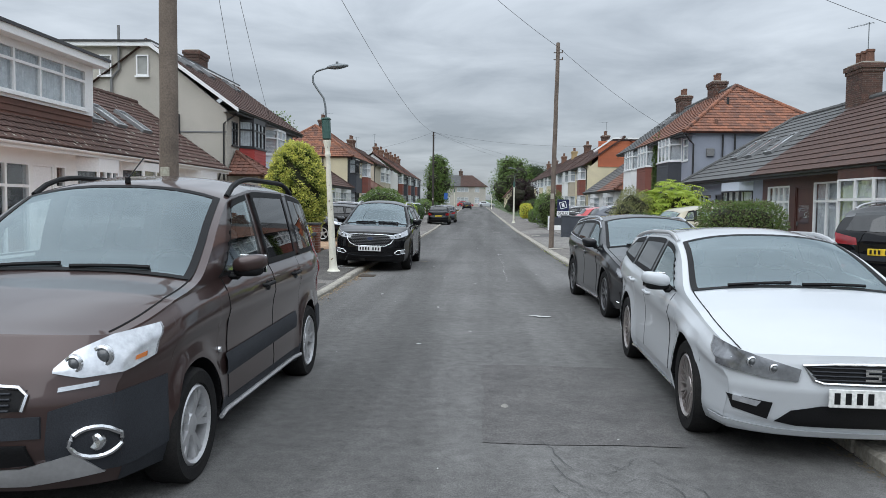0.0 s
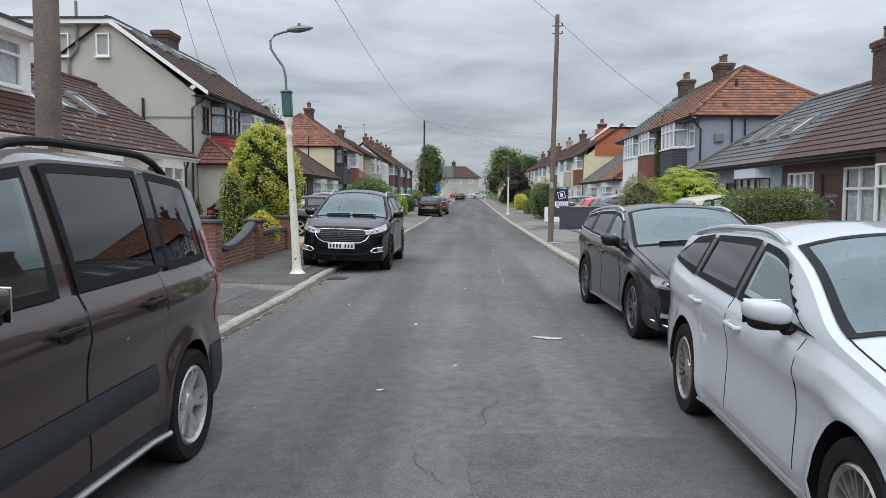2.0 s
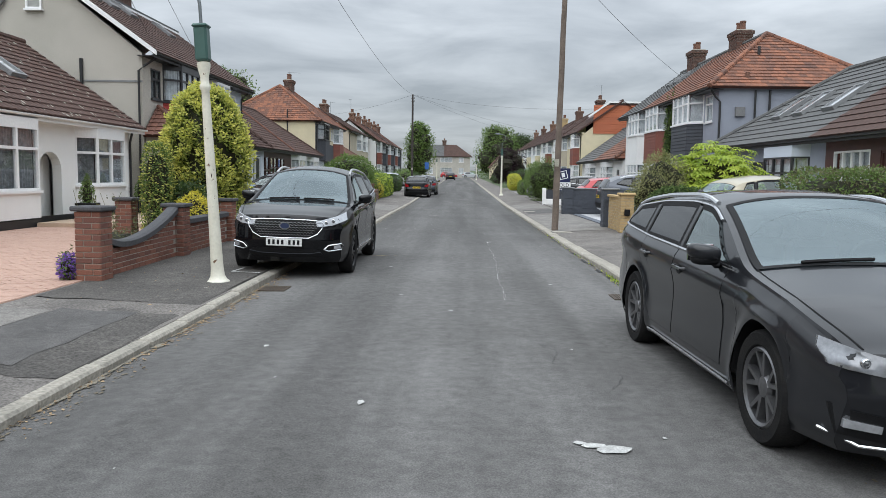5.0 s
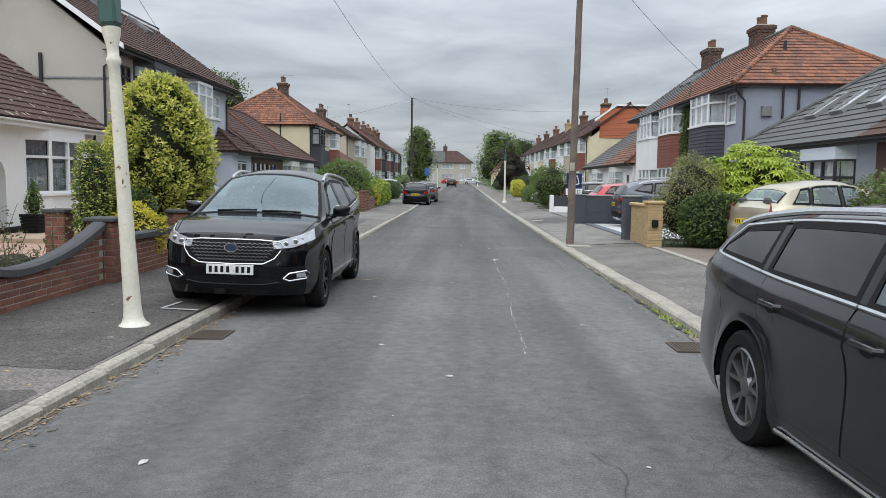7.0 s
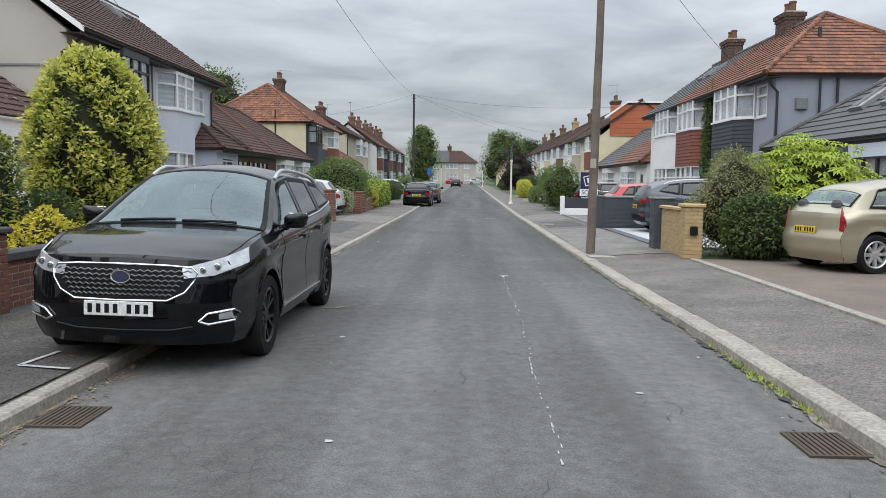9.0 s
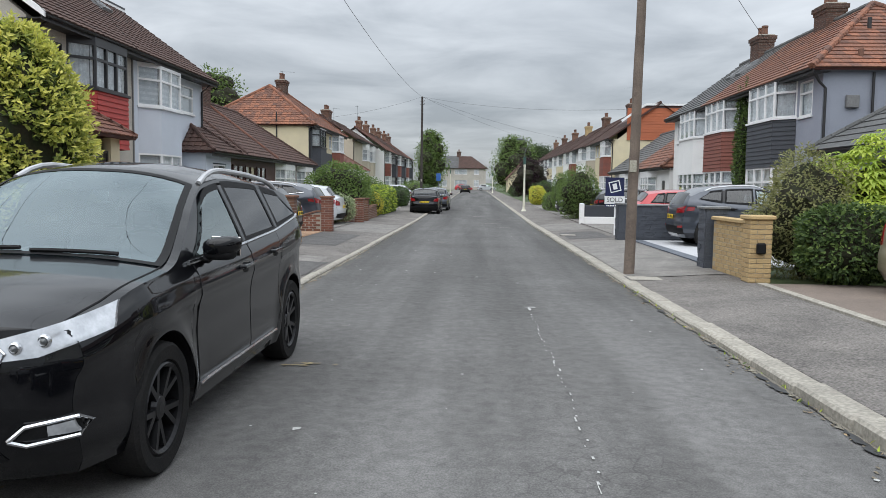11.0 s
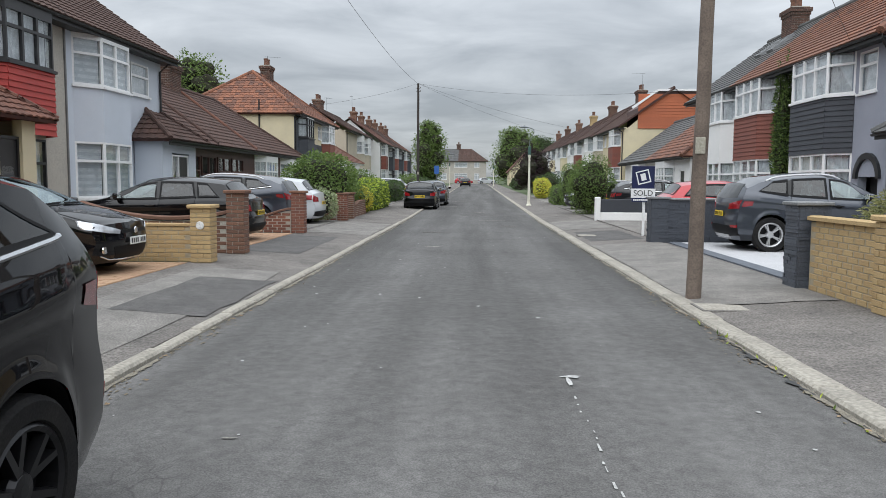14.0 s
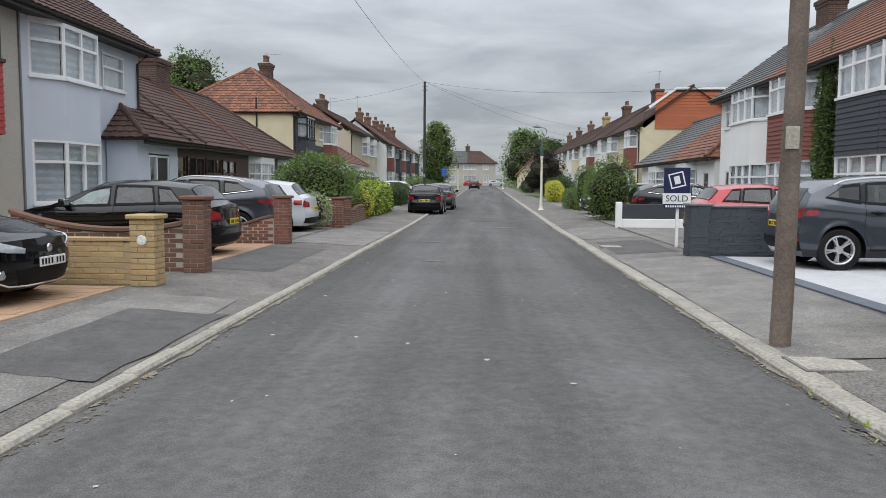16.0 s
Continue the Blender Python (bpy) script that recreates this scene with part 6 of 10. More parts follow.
    # doors, with a dark gap round each
    d0 = wins[0][0] + 0.04
    d1 = wins[1][0] - 0.01 if len(wins) > 1 else wins[0][1]
    d2 = min(wins[1][1] + 0.02, c.ax[1] - 0.12) if len(wins) > 1 else None
    for a, b, nm in ((d0, d1, "front_door"), (d1, d2, "rear_door")):
        if b is None:
            continue
        for sg in (1, -1):
            g = Mesh()
            K = 12
            zlo = c.sill + 0.13
            rows = []
            for r in range(K + 1):
                row = []
                for k in range(K + 1):
                    l = a + 0.008 + (b - a - 0.016) * k / K
                    lo = zlo
                    for ax in c.ax:
                        d = l - ax
                        if abs(d) < c.R + 0.1:
                            lo = max(lo, c.R + math.sqrt((c.R + 0.1) ** 2 - d * d))
                    hi = c.belt(l) + 0.006
                    row.append(c.side(l, lo + (hi - lo) * r / K, 0.004, sg))
                rows.append(row)
            g.grid(rows, body_mat)
            dr = put(g, nm)
            s = Mesh()
            edge = [rows[r][0] for r in range(K, -1, -1)] + rows[0] + [rows[r][K] for r in range(K + 1)]
            s.tube([(p[0] - sg * 0.003, p[1], p[2]) for p in edge], 0.0022 if body_mat is C_WHITE else 0.0038, C_TRIM, 4)
            put(s, "door_gap", dr)
            h = Mesh()
            lh = b - 0.2
            zh = c.belt(lh) - 0.12
            p0, p1 = c.side(lh - 0.09, zh, 0.03, sg), c.side(lh + 0.1, zh + 0.005, 0.03, sg)
            q0, q1 = c.side(lh - 0.1, zh, 0.0, sg), c.side(lh + 0.11, zh + 0.005, 0.0, sg)
            h.tube([q0, p0, p1, q1], 0.014, body_mat if clad is None else C_TRIM, 8)
            put(h, "door_handle", dr)
            if body_mat is C_WHITE or not detail:
                continue
            # flat black ellipse painting the shade of the scoop behind the handle
            sc = Mesh()
            pts = [c.side(lh + 0.005 + 0.062 * math.cos(k * math.tau / 16), zh - 0.012 + 0.036 * math.sin(k * math.tau / 16), 0.0055, sg) for k in range(16)]
            sc.add(pts, [tuple(range(16))], C_TRIM)
            put(sc, "handle_recess", dr)
    # bonnet gap
    for sg in (1, -1):
        g = Mesh()
        g.tube([c.roof(0.05 + (screen[0] - 0.02) * k / 12, sg * 0.93, 0.001) for k in range(13)], 0.005, C_TRIM, 4)
        put(g, "bonnet_gap")
    # underside and wheel wells
    u = Mesh()
    u.cbox((-c.hw + 0.22, -c.L / 2 + 0.3, c.sill - 0.02), (c.hw - 0.22, c.L / 2 - 0.25, c.sill + 0.12), 0.04, C_TRIM)
    for a in c.ax:
        ra = c.R + 0.06
        for sg in (1, -1):
            u.grid([[(sg * w, a - c.L / 2 + ra * math.cos(math.pi * k / 12), c.R + ra * math.sin(math.pi * k / 12)) for k in range(13)] for w in (c.hw - 0.16, c.hw - 0.38)], C_TRIM)
            u.grid([[c.side(a + ra * math.cos(math.pi * k / 12), c.R + ra * math.sin(math.pi * k / 12), -0.012, sg) for k in range(13)], [(sg * (c.hw - 0.16), a - c.L / 2 + ra * math.cos(math.pi * k / 12), c.R + ra * math.sin(math.pi * k / 12)) for k in range(13)]], C_TRIM)
            u.box((sg * (c.hw - 0.4), a - c.L / 2 - ra, c.sill), (sg * (c.hw - 0.38), a - c.L / 2 + ra, c.R + ra), C_TRIM)
    put(u, "underbody")
    # wheels
    ty = Mesh()
    R = c.R
    rr = R * 0.70
    ty.lathe([(rr, -0.10), (R * 0.93, -0.105), (R * 0.985, -0.085), (R, -0.05), (R, 0.05), (R * 0.985, 0.085), (R * 0.93, 0.105), (rr + 0.01, 0.10), (rr, 0.08)], (0, 0, 0), 0, C_TYRE, 36, False)
    ty.smooth = True
    ri = Mesh()
    ri.lathe([(rr + 0.004, 0.085), (rr - 0.012, 0.10), (rr - 0.03, 0.085), (rr - 0.035, 0.0)], (0, 0, 0), 0, rim, 36, False)
    # black disc behind the spokes, coloured for the shade in the gaps
    ri.lathe([(0.02, 0.0), (rr - 0.03, 0.0), (rr - 0.03, -0.02), (0.02, -0.02)], (0, 0, 0), 0, C_TRIM, 24)
    ri.lathe([(0.075, 0.0), (0.075, 0.05), (0.06, 0.075), (0.025, 0.08), (0.001, 0.08)], (0, 0, 0), 0, rim, 16)
    for k in range(spokes):
        for dv in ((-spread, spread) if twin else (0.0,)):
            a = k * math.tau / spokes
            ca, sa = math.cos(a), math.sin(a)
            a2 = a + dv
            cb, sb = math.cos(a2), math.sin(a2)
            w0, w1 = (0.02, 0.015) if twin else ((0.035, 0.028) if spokes > 6 else (0.05, 0.06))
            w0, w1 = spoke_w or (w0, w1)
            inner, outer = Vector((0, ca, sa)) * 0.06, Vector((0, cb, sb)) * (rr - 0.012)
            t = Vector((0, -sb, cb))
            vs = []
            for p, w, x0, x1 in ((inner, w0, 0.03, 0.072), (outer, w1, 0.045, 0.088)):
                vs += [tuple(p + t * w + Vector((x0, 0, 0))), tuple(p - t * w + Vector((x0, 0, 0))), tuple(p - t * w * 0.7 + Vector((x1, 0, 0))), tuple(p + t * w * 0.7 + Vector((x1, 0, 0)))]
            ri.add(vs, [(0, 1, 5, 4), (1, 2, 6, 5), (2, 3, 7, 6), (3, 0, 4, 7), (4, 5, 6, 7)], rim)
    td, rd = ty.data("tyre"), ri.data("rim")
    for a in c.ax:
        for sg in (1, -1):
            t = new("wheel", td)
            t.parent = e
            t.location = (sg * (c.hw - 0.115), a - c.L / 2, R)
            t.rotation_euler = (random.random() * 3, 0, 0 if sg > 0 else math.pi)
            q = new("rim", rd)
            q.parent = t
    # mirrors
    lm = wins[0][0] + 0.20
    zm = c.belt(lm) + 0.06
    for sg in (1, -1):
        x, y, z = c.side(lm, zm, 0, sg)
        g = Mesh()
        g.blob((x + sg * 0.150, y - 0.005, z + 0.035), (0.112, 0.068, 0.056), body_mat, 0.72, 20)
        g.v = [(vx, vy + 0.25 * max(0.0, abs(vx) - abs(x) - 0.15) * (1 if vy < y else 0.4), vz + 0.12 * (abs(vx) - abs(x) - 0.15)) for vx, vy, vz in g.v]
        mo = put(g, "door_mirror")
        g = Mesh()
        g.blob((x + sg * 0.135, y + 0.012, z - 0.012), (0.100, 0.062, 0.042), C_TRIM, 0.75, 16)
        g.cbox((x - sg * 0.02, y - 0.025, z - 0.075), (x + sg * 0.09, y + 0.035, z - 0.03), 0.02, C_TRIM)
        g.cbox((x + sg * 0.06, y + 0.066, z - 0.03), (x + sg * 0.24, y + 0.074, z + 0.085), 0.004, C_MIRROR)
        put(g, "mirror_arm", mo)
    # inside
    lc, zb = screen[0], c.belt(screen[0] + 0.3)
    g = Mesh()
    g.cbox((-c.hw + 0.12, lc + 0.12 - c.L / 2, 0.45), (c.hw - 0.12, lc + 0.62 - c.L / 2, zb - 0.02), 0.06, C_TRIM)
    g.box((-c.hw + 0.14, lc + 0.3 - c.L / 2, 0.3), (c.hw - 0.14, c.L / 2 - 0.35, 0.36), C_TRIM)
    put(g, "dashboard")
    for sg in (1, -1):
        g = Mesh()
        y = lc + 1.15 - c.L / 2
        g.cbox((sg * 0.14, y, 0.36), (sg * 0.62, y + 0.5, 0.58), 0.06, C_SEAT)
        g.cbox((sg * 0.15, y + 0.46, 0.5), (sg * 0.61, y + 0.6, zb + 0.1), 0.06, C_SEAT)
        g.blob((sg * 0.38, y + 0.55, zb + 0.2), (0.125, 0.05, 0.085), C_SEAT)
        g.smooth = True
        put(g, "seat")
    g = Mesh()
    y = lc + 2.0 - c.L / 2
    if y < c.L / 2 - 0.8:
        g.cbox((-c.hw + 0.16, y, 0.36), (c.hw - 0.16, y + 0.5, 0.56), 0.06, C_SEAT)
        g.cbox((-c.hw + 0.2, y + 0.42, 0.5), (c.hw - 0.2, y + 0.56, zb + 0.05), 0.06, C_SEAT)
        for x in (-0.4, 0.4):
            g.cbox((x - 0.11, y + 0.47, zb + 0.05), (x + 0.11, y + 0.56, zb + 0.2), 0.04, C_SEAT)
        put(g, "rear_seat")
    g = Mesh()
    ring = [(0.37 + 0.18 * math.cos(k * math.tau / 16), lc + 0.72 - c.L / 2 + 0.07 * math.sin(k * math.tau / 16), zb - 0.0 + 0.165 * math.sin(k * math.tau / 16)) for k in range(17)]
    g.tube(ring, 0.016, C_TRIM, 6)
    put(g, "steering_wheel")
    # wipers
    for x0 in (0.05, -0.55):
        g = Mesh()
        g.tube([c.roof(screen[0] + 0.03 + 0.03 * k / 6, (x0 + 0.52 * k / 6) / c.hw, 0.02) for k in range(7)], 0.012, C_TRIM, 5)
        put(g, "wiper")
    if rails:
        for sg in (1, -1):
            g = Mesh()
            a, b = rails[0], rails[1]
            hgt = rails[3] if len(rails) > 3 else 0.045
            pts = [c.roof(a, sg * 0.97, 0.0)] + [c.roof(a + (b - a) * k / 12, sg * 0.97, hgt * math.sin(math.pi * min(1, k / 12 * 6, (12 - k) / 12 * 6) / 2)) for k in range(1, 12)] + [c.roof(b, sg * 0.97, 0.0)]
            g.tube(pts, 0.02, rails[2], 8)
            put(g, "roof_rail")
    return e, put


def sheet(c, fn, lower, upper, material, off, rows=5, mirror=True, name="", put=None, parent=None, lab="", sub=4):
    """A piece lying on the nose or tail, between two lines of (w, z) points; mirrored to the other side as a piece of its own."""
    def dense(pts):
        return [tuple(np.array(a) + (np.array(b) - np.array(a)) * k / sub) for a, b in zip(pts, pts[1:]) for k in range(sub)] + [pts[-1]]
    lo, up = dense(lower), dense(upper)
    out = []
    for sg in ((1, -1) if mirror else (1,)):
        g = Mesh()
        inner = [[fn(sg * (a[0] + (b[0] - a[0]) * r / rows), a[1] + (b[1] - a[1]) * r / rows, off) for a, b in zip(lo, up)] for r in range(rows + 1)]
        g.grid(inner, material)
        rim_ = inner[0] + [row[-1] for row in inner[1:]] + inner[-1][::-1][1:] + [row[0] for row in inner[::-1][1:]]
        base = [(p[0] * 0.997, p[1] + (0.03 if fn(0, 0.5)[1] < 0 else -0.03), p[2]) for p in rim_]
        g.grid([rim_, base], material)
        out.append(put(g, name, parent, lab))
    return out


def bowls(c, put, spots):
    """Round projectors inside a headlight: a bright ring about a dark glass dome."""
    for w, z, r in spots:
        for sg in (1, -1):
            x, y, zz = c.face(sg * w, z, 0.012)
            g = Mesh()
            g.lathe([(r * 0.62, -0.004), (r * 0.72, -0.010), (r * 0.95, -0.006), (r, 0.008)], (x, y, zz), 1, C_CHROME, 20, False)
            ring = put(g, "lamp_reflector")
            g = Mesh()
            g.lathe([(0.001, -0.016), (r * 0.3, -0.014), (r * 0.5, -0.009), (r * 0.64, 0.0)], (x, y, zz), 1, C_LENS, 20, False)
            put(g, "lamp_lens", ring)


def wrap(c, put, l0, l1, z0, z1, material, name, lab="", off=0.007, lean=0.0):
    """A piece that lies on both flanks, from l0 to l1 and z0 to z1; lean shifts its top along the car."""
    for sg in (1, -1):
        g = Mesh()
        g.grid([[c.side(l0 + (l1 - l0) * i / 10 + lean * r / 8, z0 + (z1 - z0) * r / 8, off * (0.3 if r in (0, 8) or i in (0, 10) else 1.0), sg) for i in range(11)] for r in range(9)], material)
        put(g, name, None, lab)


def plate(c, fn, z, material, put, w=0.26, h=0.055, off=0.02, tilt=0.0):
    """A number plate with seven plain bars."""
    x, y, zz = fn(0, z, off)
    sg = -1 if fn(0, 0.5)[1] < 0 else 1
    g = Mesh()
    g.cbox((-w, y, z - h), (w, y + sg * 0.012, z + h), 0.004, material)
    p = put(g, "number_plate")
    b = Mesh()
    for i in range(7):
        cx = -w * 0.82 + i * w * 0.245 + (0.04 if i > 3 else 0)
        b.box((cx - 0.017, y + sg * 0.012, z - h * 0.62), (cx + 0.017, y + sg * 0.014, z + h * 0.62), C_TRIM)
    bo = put(b, "plate_bar", p)
    bo["kind"] = "stuff"


def stand(e, x, y, z, rz, roll=0.0):
    e.matrix_basis = pose(x, y, z, 0, roll, rz)
    return e


FLAT_NOSE = [(0.15, 0.16), (0.3, 0.05), (0.5, 0.0), (0.65, 0.02), (0.8, 0.06), (0.95, 0.16), (1.2, 0.4)]
HATCH_TAIL = [(0.2, 0.14), (0.35, 0.04), (0.5, 0.0), (0.62, 0.03), (0.8, 0.06), (0.95, 0.10), (1.2, 0.22), (1.5, 0.42), (1.8, 0.6)]


# brown people carrier
def brown_van():
    c = Car(4.38, 1.82, 1.80, (0.93, 3.66), 0.325,
            [(0, 0.95), (0.12, 1.0), (0.5, 1.07), (1.0, 1.14), (1.18, 1.19), (1.55, 1.49), (1.95, 1.72), (2.5, 1.79), (3.4, 1.78), (4.1, 1.72), (4.38, 1.66)],
            [(0, 0.92), (0.5, 1.02), (1.0, 1.07), (1.5, 1.10), (4.38, 1.14)], [(0.15, 0.16), (0.3, 0.06), (0.45, 0.0), (0.65, 0.0), (0.8, 0.05), (0.95, 0.14), (1.2, 0.35)],
            [(0.2, 0.1), (0.4, 0.0), (0.6, 0.0), (0.8, 0.04), (1.1, 0.06), (1.5, 0.14), (1.8, 0.24)], 0.22, 0.20, 0.10, 0.42, 0.12, 0.12, 0.05)
    e, put = car_build("people_carrier", c, C_BROWN, "dark brown metallic people carrier with black roof rails",
                       [(1.42, 2.32, 1.95, 2.30), (2.50, 3.28, 2.45, 3.28), (3.42, 4.08, 3.42, 3.98)], (1.1, 1.92), (None, None), priv_from=1, spokes=5, twin=True, spoke_w=(0.028, 0.021), spread=0.19, clad=C_GTRIM, rails=(2.0, 3.75, C_TRIM, 0.07))
    f = c.face
    sheet(c, f, [(0.53, 0.79), (0.64, 0.76), (0.78, 0.77), (0.875, 0.815)], [(0.53, 0.81), (0.59, 0.88), (0.71, 0.945), (0.872, 0.965)], C_LAMP, 0.012, name="headlight", put=put, lab="large clear swept-back headlight")
    bowls(c, put, [(0.60, 0.825, 0.045), (0.695, 0.85, 0.055)])
    sheet(c, f, [(0.80, 0.812), (0.835, 0.82)], [(0.80, 0.832), (0.835, 0.842)], C_AMBER, 0.017, name="indicator", put=put)
    sheet(c, f, [(0.50, 0.32), (0.62, 0.30), (0.80, 0.30), (0.97, 0.33)], [(0.53, 0.62), (0.66, 0.66), (0.80, 0.68), (0.97, 0.69)], C_GTRIM, 0.006, name="bumper", put=put, lab="unpainted grey plastic bumper")
    sheet(c, f, [(0.0, 0.25), (0.4, 0.25), (0.70, 0.29)], [(0.0, 0.34), (0.4, 0.35), (0.62, 0.41)], C_ALLOY, 0.014, name="skid_plate", put=put, lab="silver skid plate")
    sheet(c, f, [(0.0, 0.35), (0.46, 0.37)], [(0.0, 0.47), (0.44, 0.47)], C_TRIM, 0.016, name="lower_grille", put=put)
    sheet(c, f, [(0.0, 0.62), (0.42, 0.63)], [(0.0, 0.74), (0.44, 0.72)], C_TRIM, 0.008, name="grille", put=put)
    for sg in (1, -1):
        for k in range(4):
            g = Mesh()
            g.tube([f(sg * (0.02 + 0.36 * i / 6), 0.635 + 0.025 * k, 0.014) for i in range(7)], 0.006, C_GTRIM, 5)
            put(g, "grille_bar")
        g = Mesh()
        g.tube([f(sg * w, z, 0.012) for w, z in ((0.0, 0.755), (0.2, 0.75), (0.41, 0.735), (0.445, 0.70), (0.43, 0.63))], 0.012, C_CHROME, 6)
        put(g, "grille_trim", None, "chrome grille edge")
        x, y, z = f(sg * 0.69, 0.455, 0.012)
        g = Mesh()
        g.tube([f(sg * (0.69 + 0.085 * math.cos(k * math.tau / 20)), 0.455 + 0.075 * math.sin(k * math.tau / 20), 0.012) for k in range(21)], 0.013, C_CHROME, 6)
        g.lathe([(0.001, -0.004), (0.03, -0.01), (0.042, 0.0), (0.045, 0.02)], (x, y + 0.012, z), 1, C_CHROME, 20, False)
        put(g, "fog_lamp", None, "round fog lamp in chrome ring")
        sheet(c, f, [(0.56, 0.705), (0.70, 0.72)], [(0.56, 0.725), (0.70, 0.74)], C_LAMP, 0.010, name="daylight_lamp", put=put) if sg > 0 else None
    for sg in (1, -1):
        g = Mesh()
        g.grid([[c.side(1.42 + 1.75 * i / 14, 0.50 + 0.14 * r / 3 + 0.03 * i / 14, 0.022 - (0.012 if r in (0, 3) else 0), sg) for i in range(15)] for r in range(4)], C_GTRIM)
        put(g, "rubbing_strip", None, "grey plastic side strip")
        g = Mesh()
        g.tube([c.side(1.3 + 2.0 * i / 12, 0.27, 0.012, sg) for i in range(13)], 0.016, C_ALLOY, 6)
        put(g, "sill_strip")
        g = Mesh()
        g.lathe([(0.001, 0.012), (0.018, 0.012), (0.022, 0.0)], c.side(1.33, 0.68, 0.002, sg), 0, C_CHROME, 12)
        put(g, "badge")
    b = c.back
    wrap(c, put, 4.25, 4.375, 0.72, 1.32, C_TAIL, "side_lamp", "tall red tail lamp", lean=-0.02)
    wrap(c, put, 4.06, 4.375, 0.23, 0.60, C_GTRIM, "bumper_corner", "grey plastic bumper corner", 0.012)
    sheet(c, b, [(0.62, 0.75), (0.84, 0.74)], [(0.60, 1.35), (0.78, 1.38)], C_TAIL, 0.012, name="tail_lamp", put=put)
    sheet(c, b, [(0.0, 1.10), (0.62, 1.12)], [(0.0, 1.62), (0.55, 1.58)], C_PRIV, 0.008, name="rear_window", put=put)
    sheet(c, b, [(0.0, 0.3), (0.5, 0.3), (0.86, 0.32)], [(0.0, 0.52), (0.5, 0.52), (0.88, 0.56)], C_GTRIM, 0.01, name="rear_bumper", put=put)
    sheet(c, f, [(0.0, 0.49), (0.5, 0.50)], [(0.0, 0.60), (0.5, 0.60)], C_GTRIM, 0.012, name="bumper_bar", put=put)
    plate(c, f, 0.545, C_PLATEW, put, off=0.026)
    plate(c, b, 0.68, C_PLATEY, put)
    # aerial
    g = Mesh()
    g.tube([c.roof(1.98, 0.0, 0.0), c.roof(1.98, 0.0, 0.04)], 0.02, C_TRIM, 8)
    p = c.roof(1.98, 0, 0.03)
    g.tube([p, (p[0], p[1] + 0.25, p[2] + 0.16)], 0.005, C_TRIM, 5)
    put(g, "aerial")
    return e


# white estate
ESTATE_TAIL = [(0.2, 0.12), (0.35, 0.02), (0.55, 0.0), (0.7, 0.04), (0.85, 0.07), (1.0, 0.12), (1.25, 0.35), (1.5, 0.6)]


def white_estate():
    c = Car(4.54, 1.80, 1.46, (0.86, 3.50), 0.325,
            [(0, 0.70), (0.1, 0.76), (0.5, 0.86), (1.15, 0.98), (1.32, 1.02), (1.75, 1.26), (2.15, 1.375), (2.6, 1.415), (3.3, 1.40), (4.0, 1.335), (4.3, 1.27), (4.54, 1.17)],
            [(0, 0.67), (0.5, 0.80), (1.2, 0.90), (2.2, 0.945), (3.4, 1.0), (4.0, 1.06), (4.54, 1.10)], FLAT_NOSE, ESTATE_TAIL, 0.19, 0.42, 0.09, 0.34, 0.15, 0.10, 0.08)
    e, put = car_build("estate_car", c, C_WHITE, "white estate car with black multi-spoke alloy wheels",
                       [(1.42, 2.42, 2.0, 2.4), (2.52, 3.32, 2.5, 3.26), (3.42, 4.10, 3.37, 3.72)], (1.22, 2.12), (None, None), priv_from=1, rim=C_MALLOY, spokes=10, twin=True, spoke_w=(0.008, 0.006), spread=0.14, rails=(2.2, 3.9, C_ALLOY, 0.03))
    f, b = c.face, c.back
    sheet(c, f, [(0.42, 0.555), (0.60, 0.565), (0.82, 0.605)], [(0.40, 0.63), (0.60, 0.685), (0.83, 0.76)], C_LAMPD, 0.018, name="headlight", put=put, lab="angular headlight with clear lens")
    bowls(c, put, [(0.54, 0.622, 0.032), (0.65, 0.65, 0.036)])
    sheet(c, f, [(0.0, 0.56), (0.30, 0.56), (0.33, 0.60)], [(0.0, 0.665), (0.36, 0.655), (0.38, 0.65)], C_TRIM, 0.006, name="grille", put=put)
    for sg in (1, -1):
        g = Mesh()
        g.tube([f(sg * w, z, 0.012) for w, z in ((0.0, 0.672), (0.2, 0.668), (0.39, 0.655), (0.33, 0.57), (0.28, 0.553), (0.0, 0.55))], 0.009, C_CHROME, 6)
        put(g, "grille_trim", None, "chrome grille frame")
        for k in range(4):
            g = Mesh()
            g.tube([f(sg * (0.0 + 0.34 * i / 8), 0.575 + 0.024 * k, 0.010 + 0.004 * (i % 2)) for i in range(9)], 0.005, C_GTRIM, 4)
            put(g, "grille_bar")
    g = Mesh()
    x, y, z = f(0, 0.61, 0.02)
    for q in ((-0.045, 0.045, 0.022, 0.036), (-0.045, 0.045, -0.006, 0.006), (-0.045, 0.045, -0.036, -0.022), (-0.045, -0.028, 0.0, 0.03), (0.028, 0.045, -0.03, 0.0)):
        g.box((q[0], y - 0.004, z + q[2]), (q[1], y, z + q[3]), C_CHROME)
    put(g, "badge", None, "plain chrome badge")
    wrap(c, put, 4.28, 4.52, 0.84, 0.98, C_TAIL, "side_lamp", "red wrap-round tail lamp")
    sheet(c, f, [(0.0, 0.27), (0.4, 0.27), (0.52, 0.29)], [(0.0, 0.42), (0.28, 0.41), (0.44, 0.37)], C_TRIM, 0.006, name="lower_grille", put=put)
    sheet(c, f, [(0.56, 0.30), (0.74, 0.345)], [(0.54, 0.41), (0.77, 0.43)], C_TRIM, 0.006, name="fog_recess", put=put)
    sheet(c, f, [(0.62, 0.375), (0.74, 0.395)], [(0.60, 0.41), (0.74, 0.43)], C_LAMP, 0.012, name="fog_lamp", put=put)
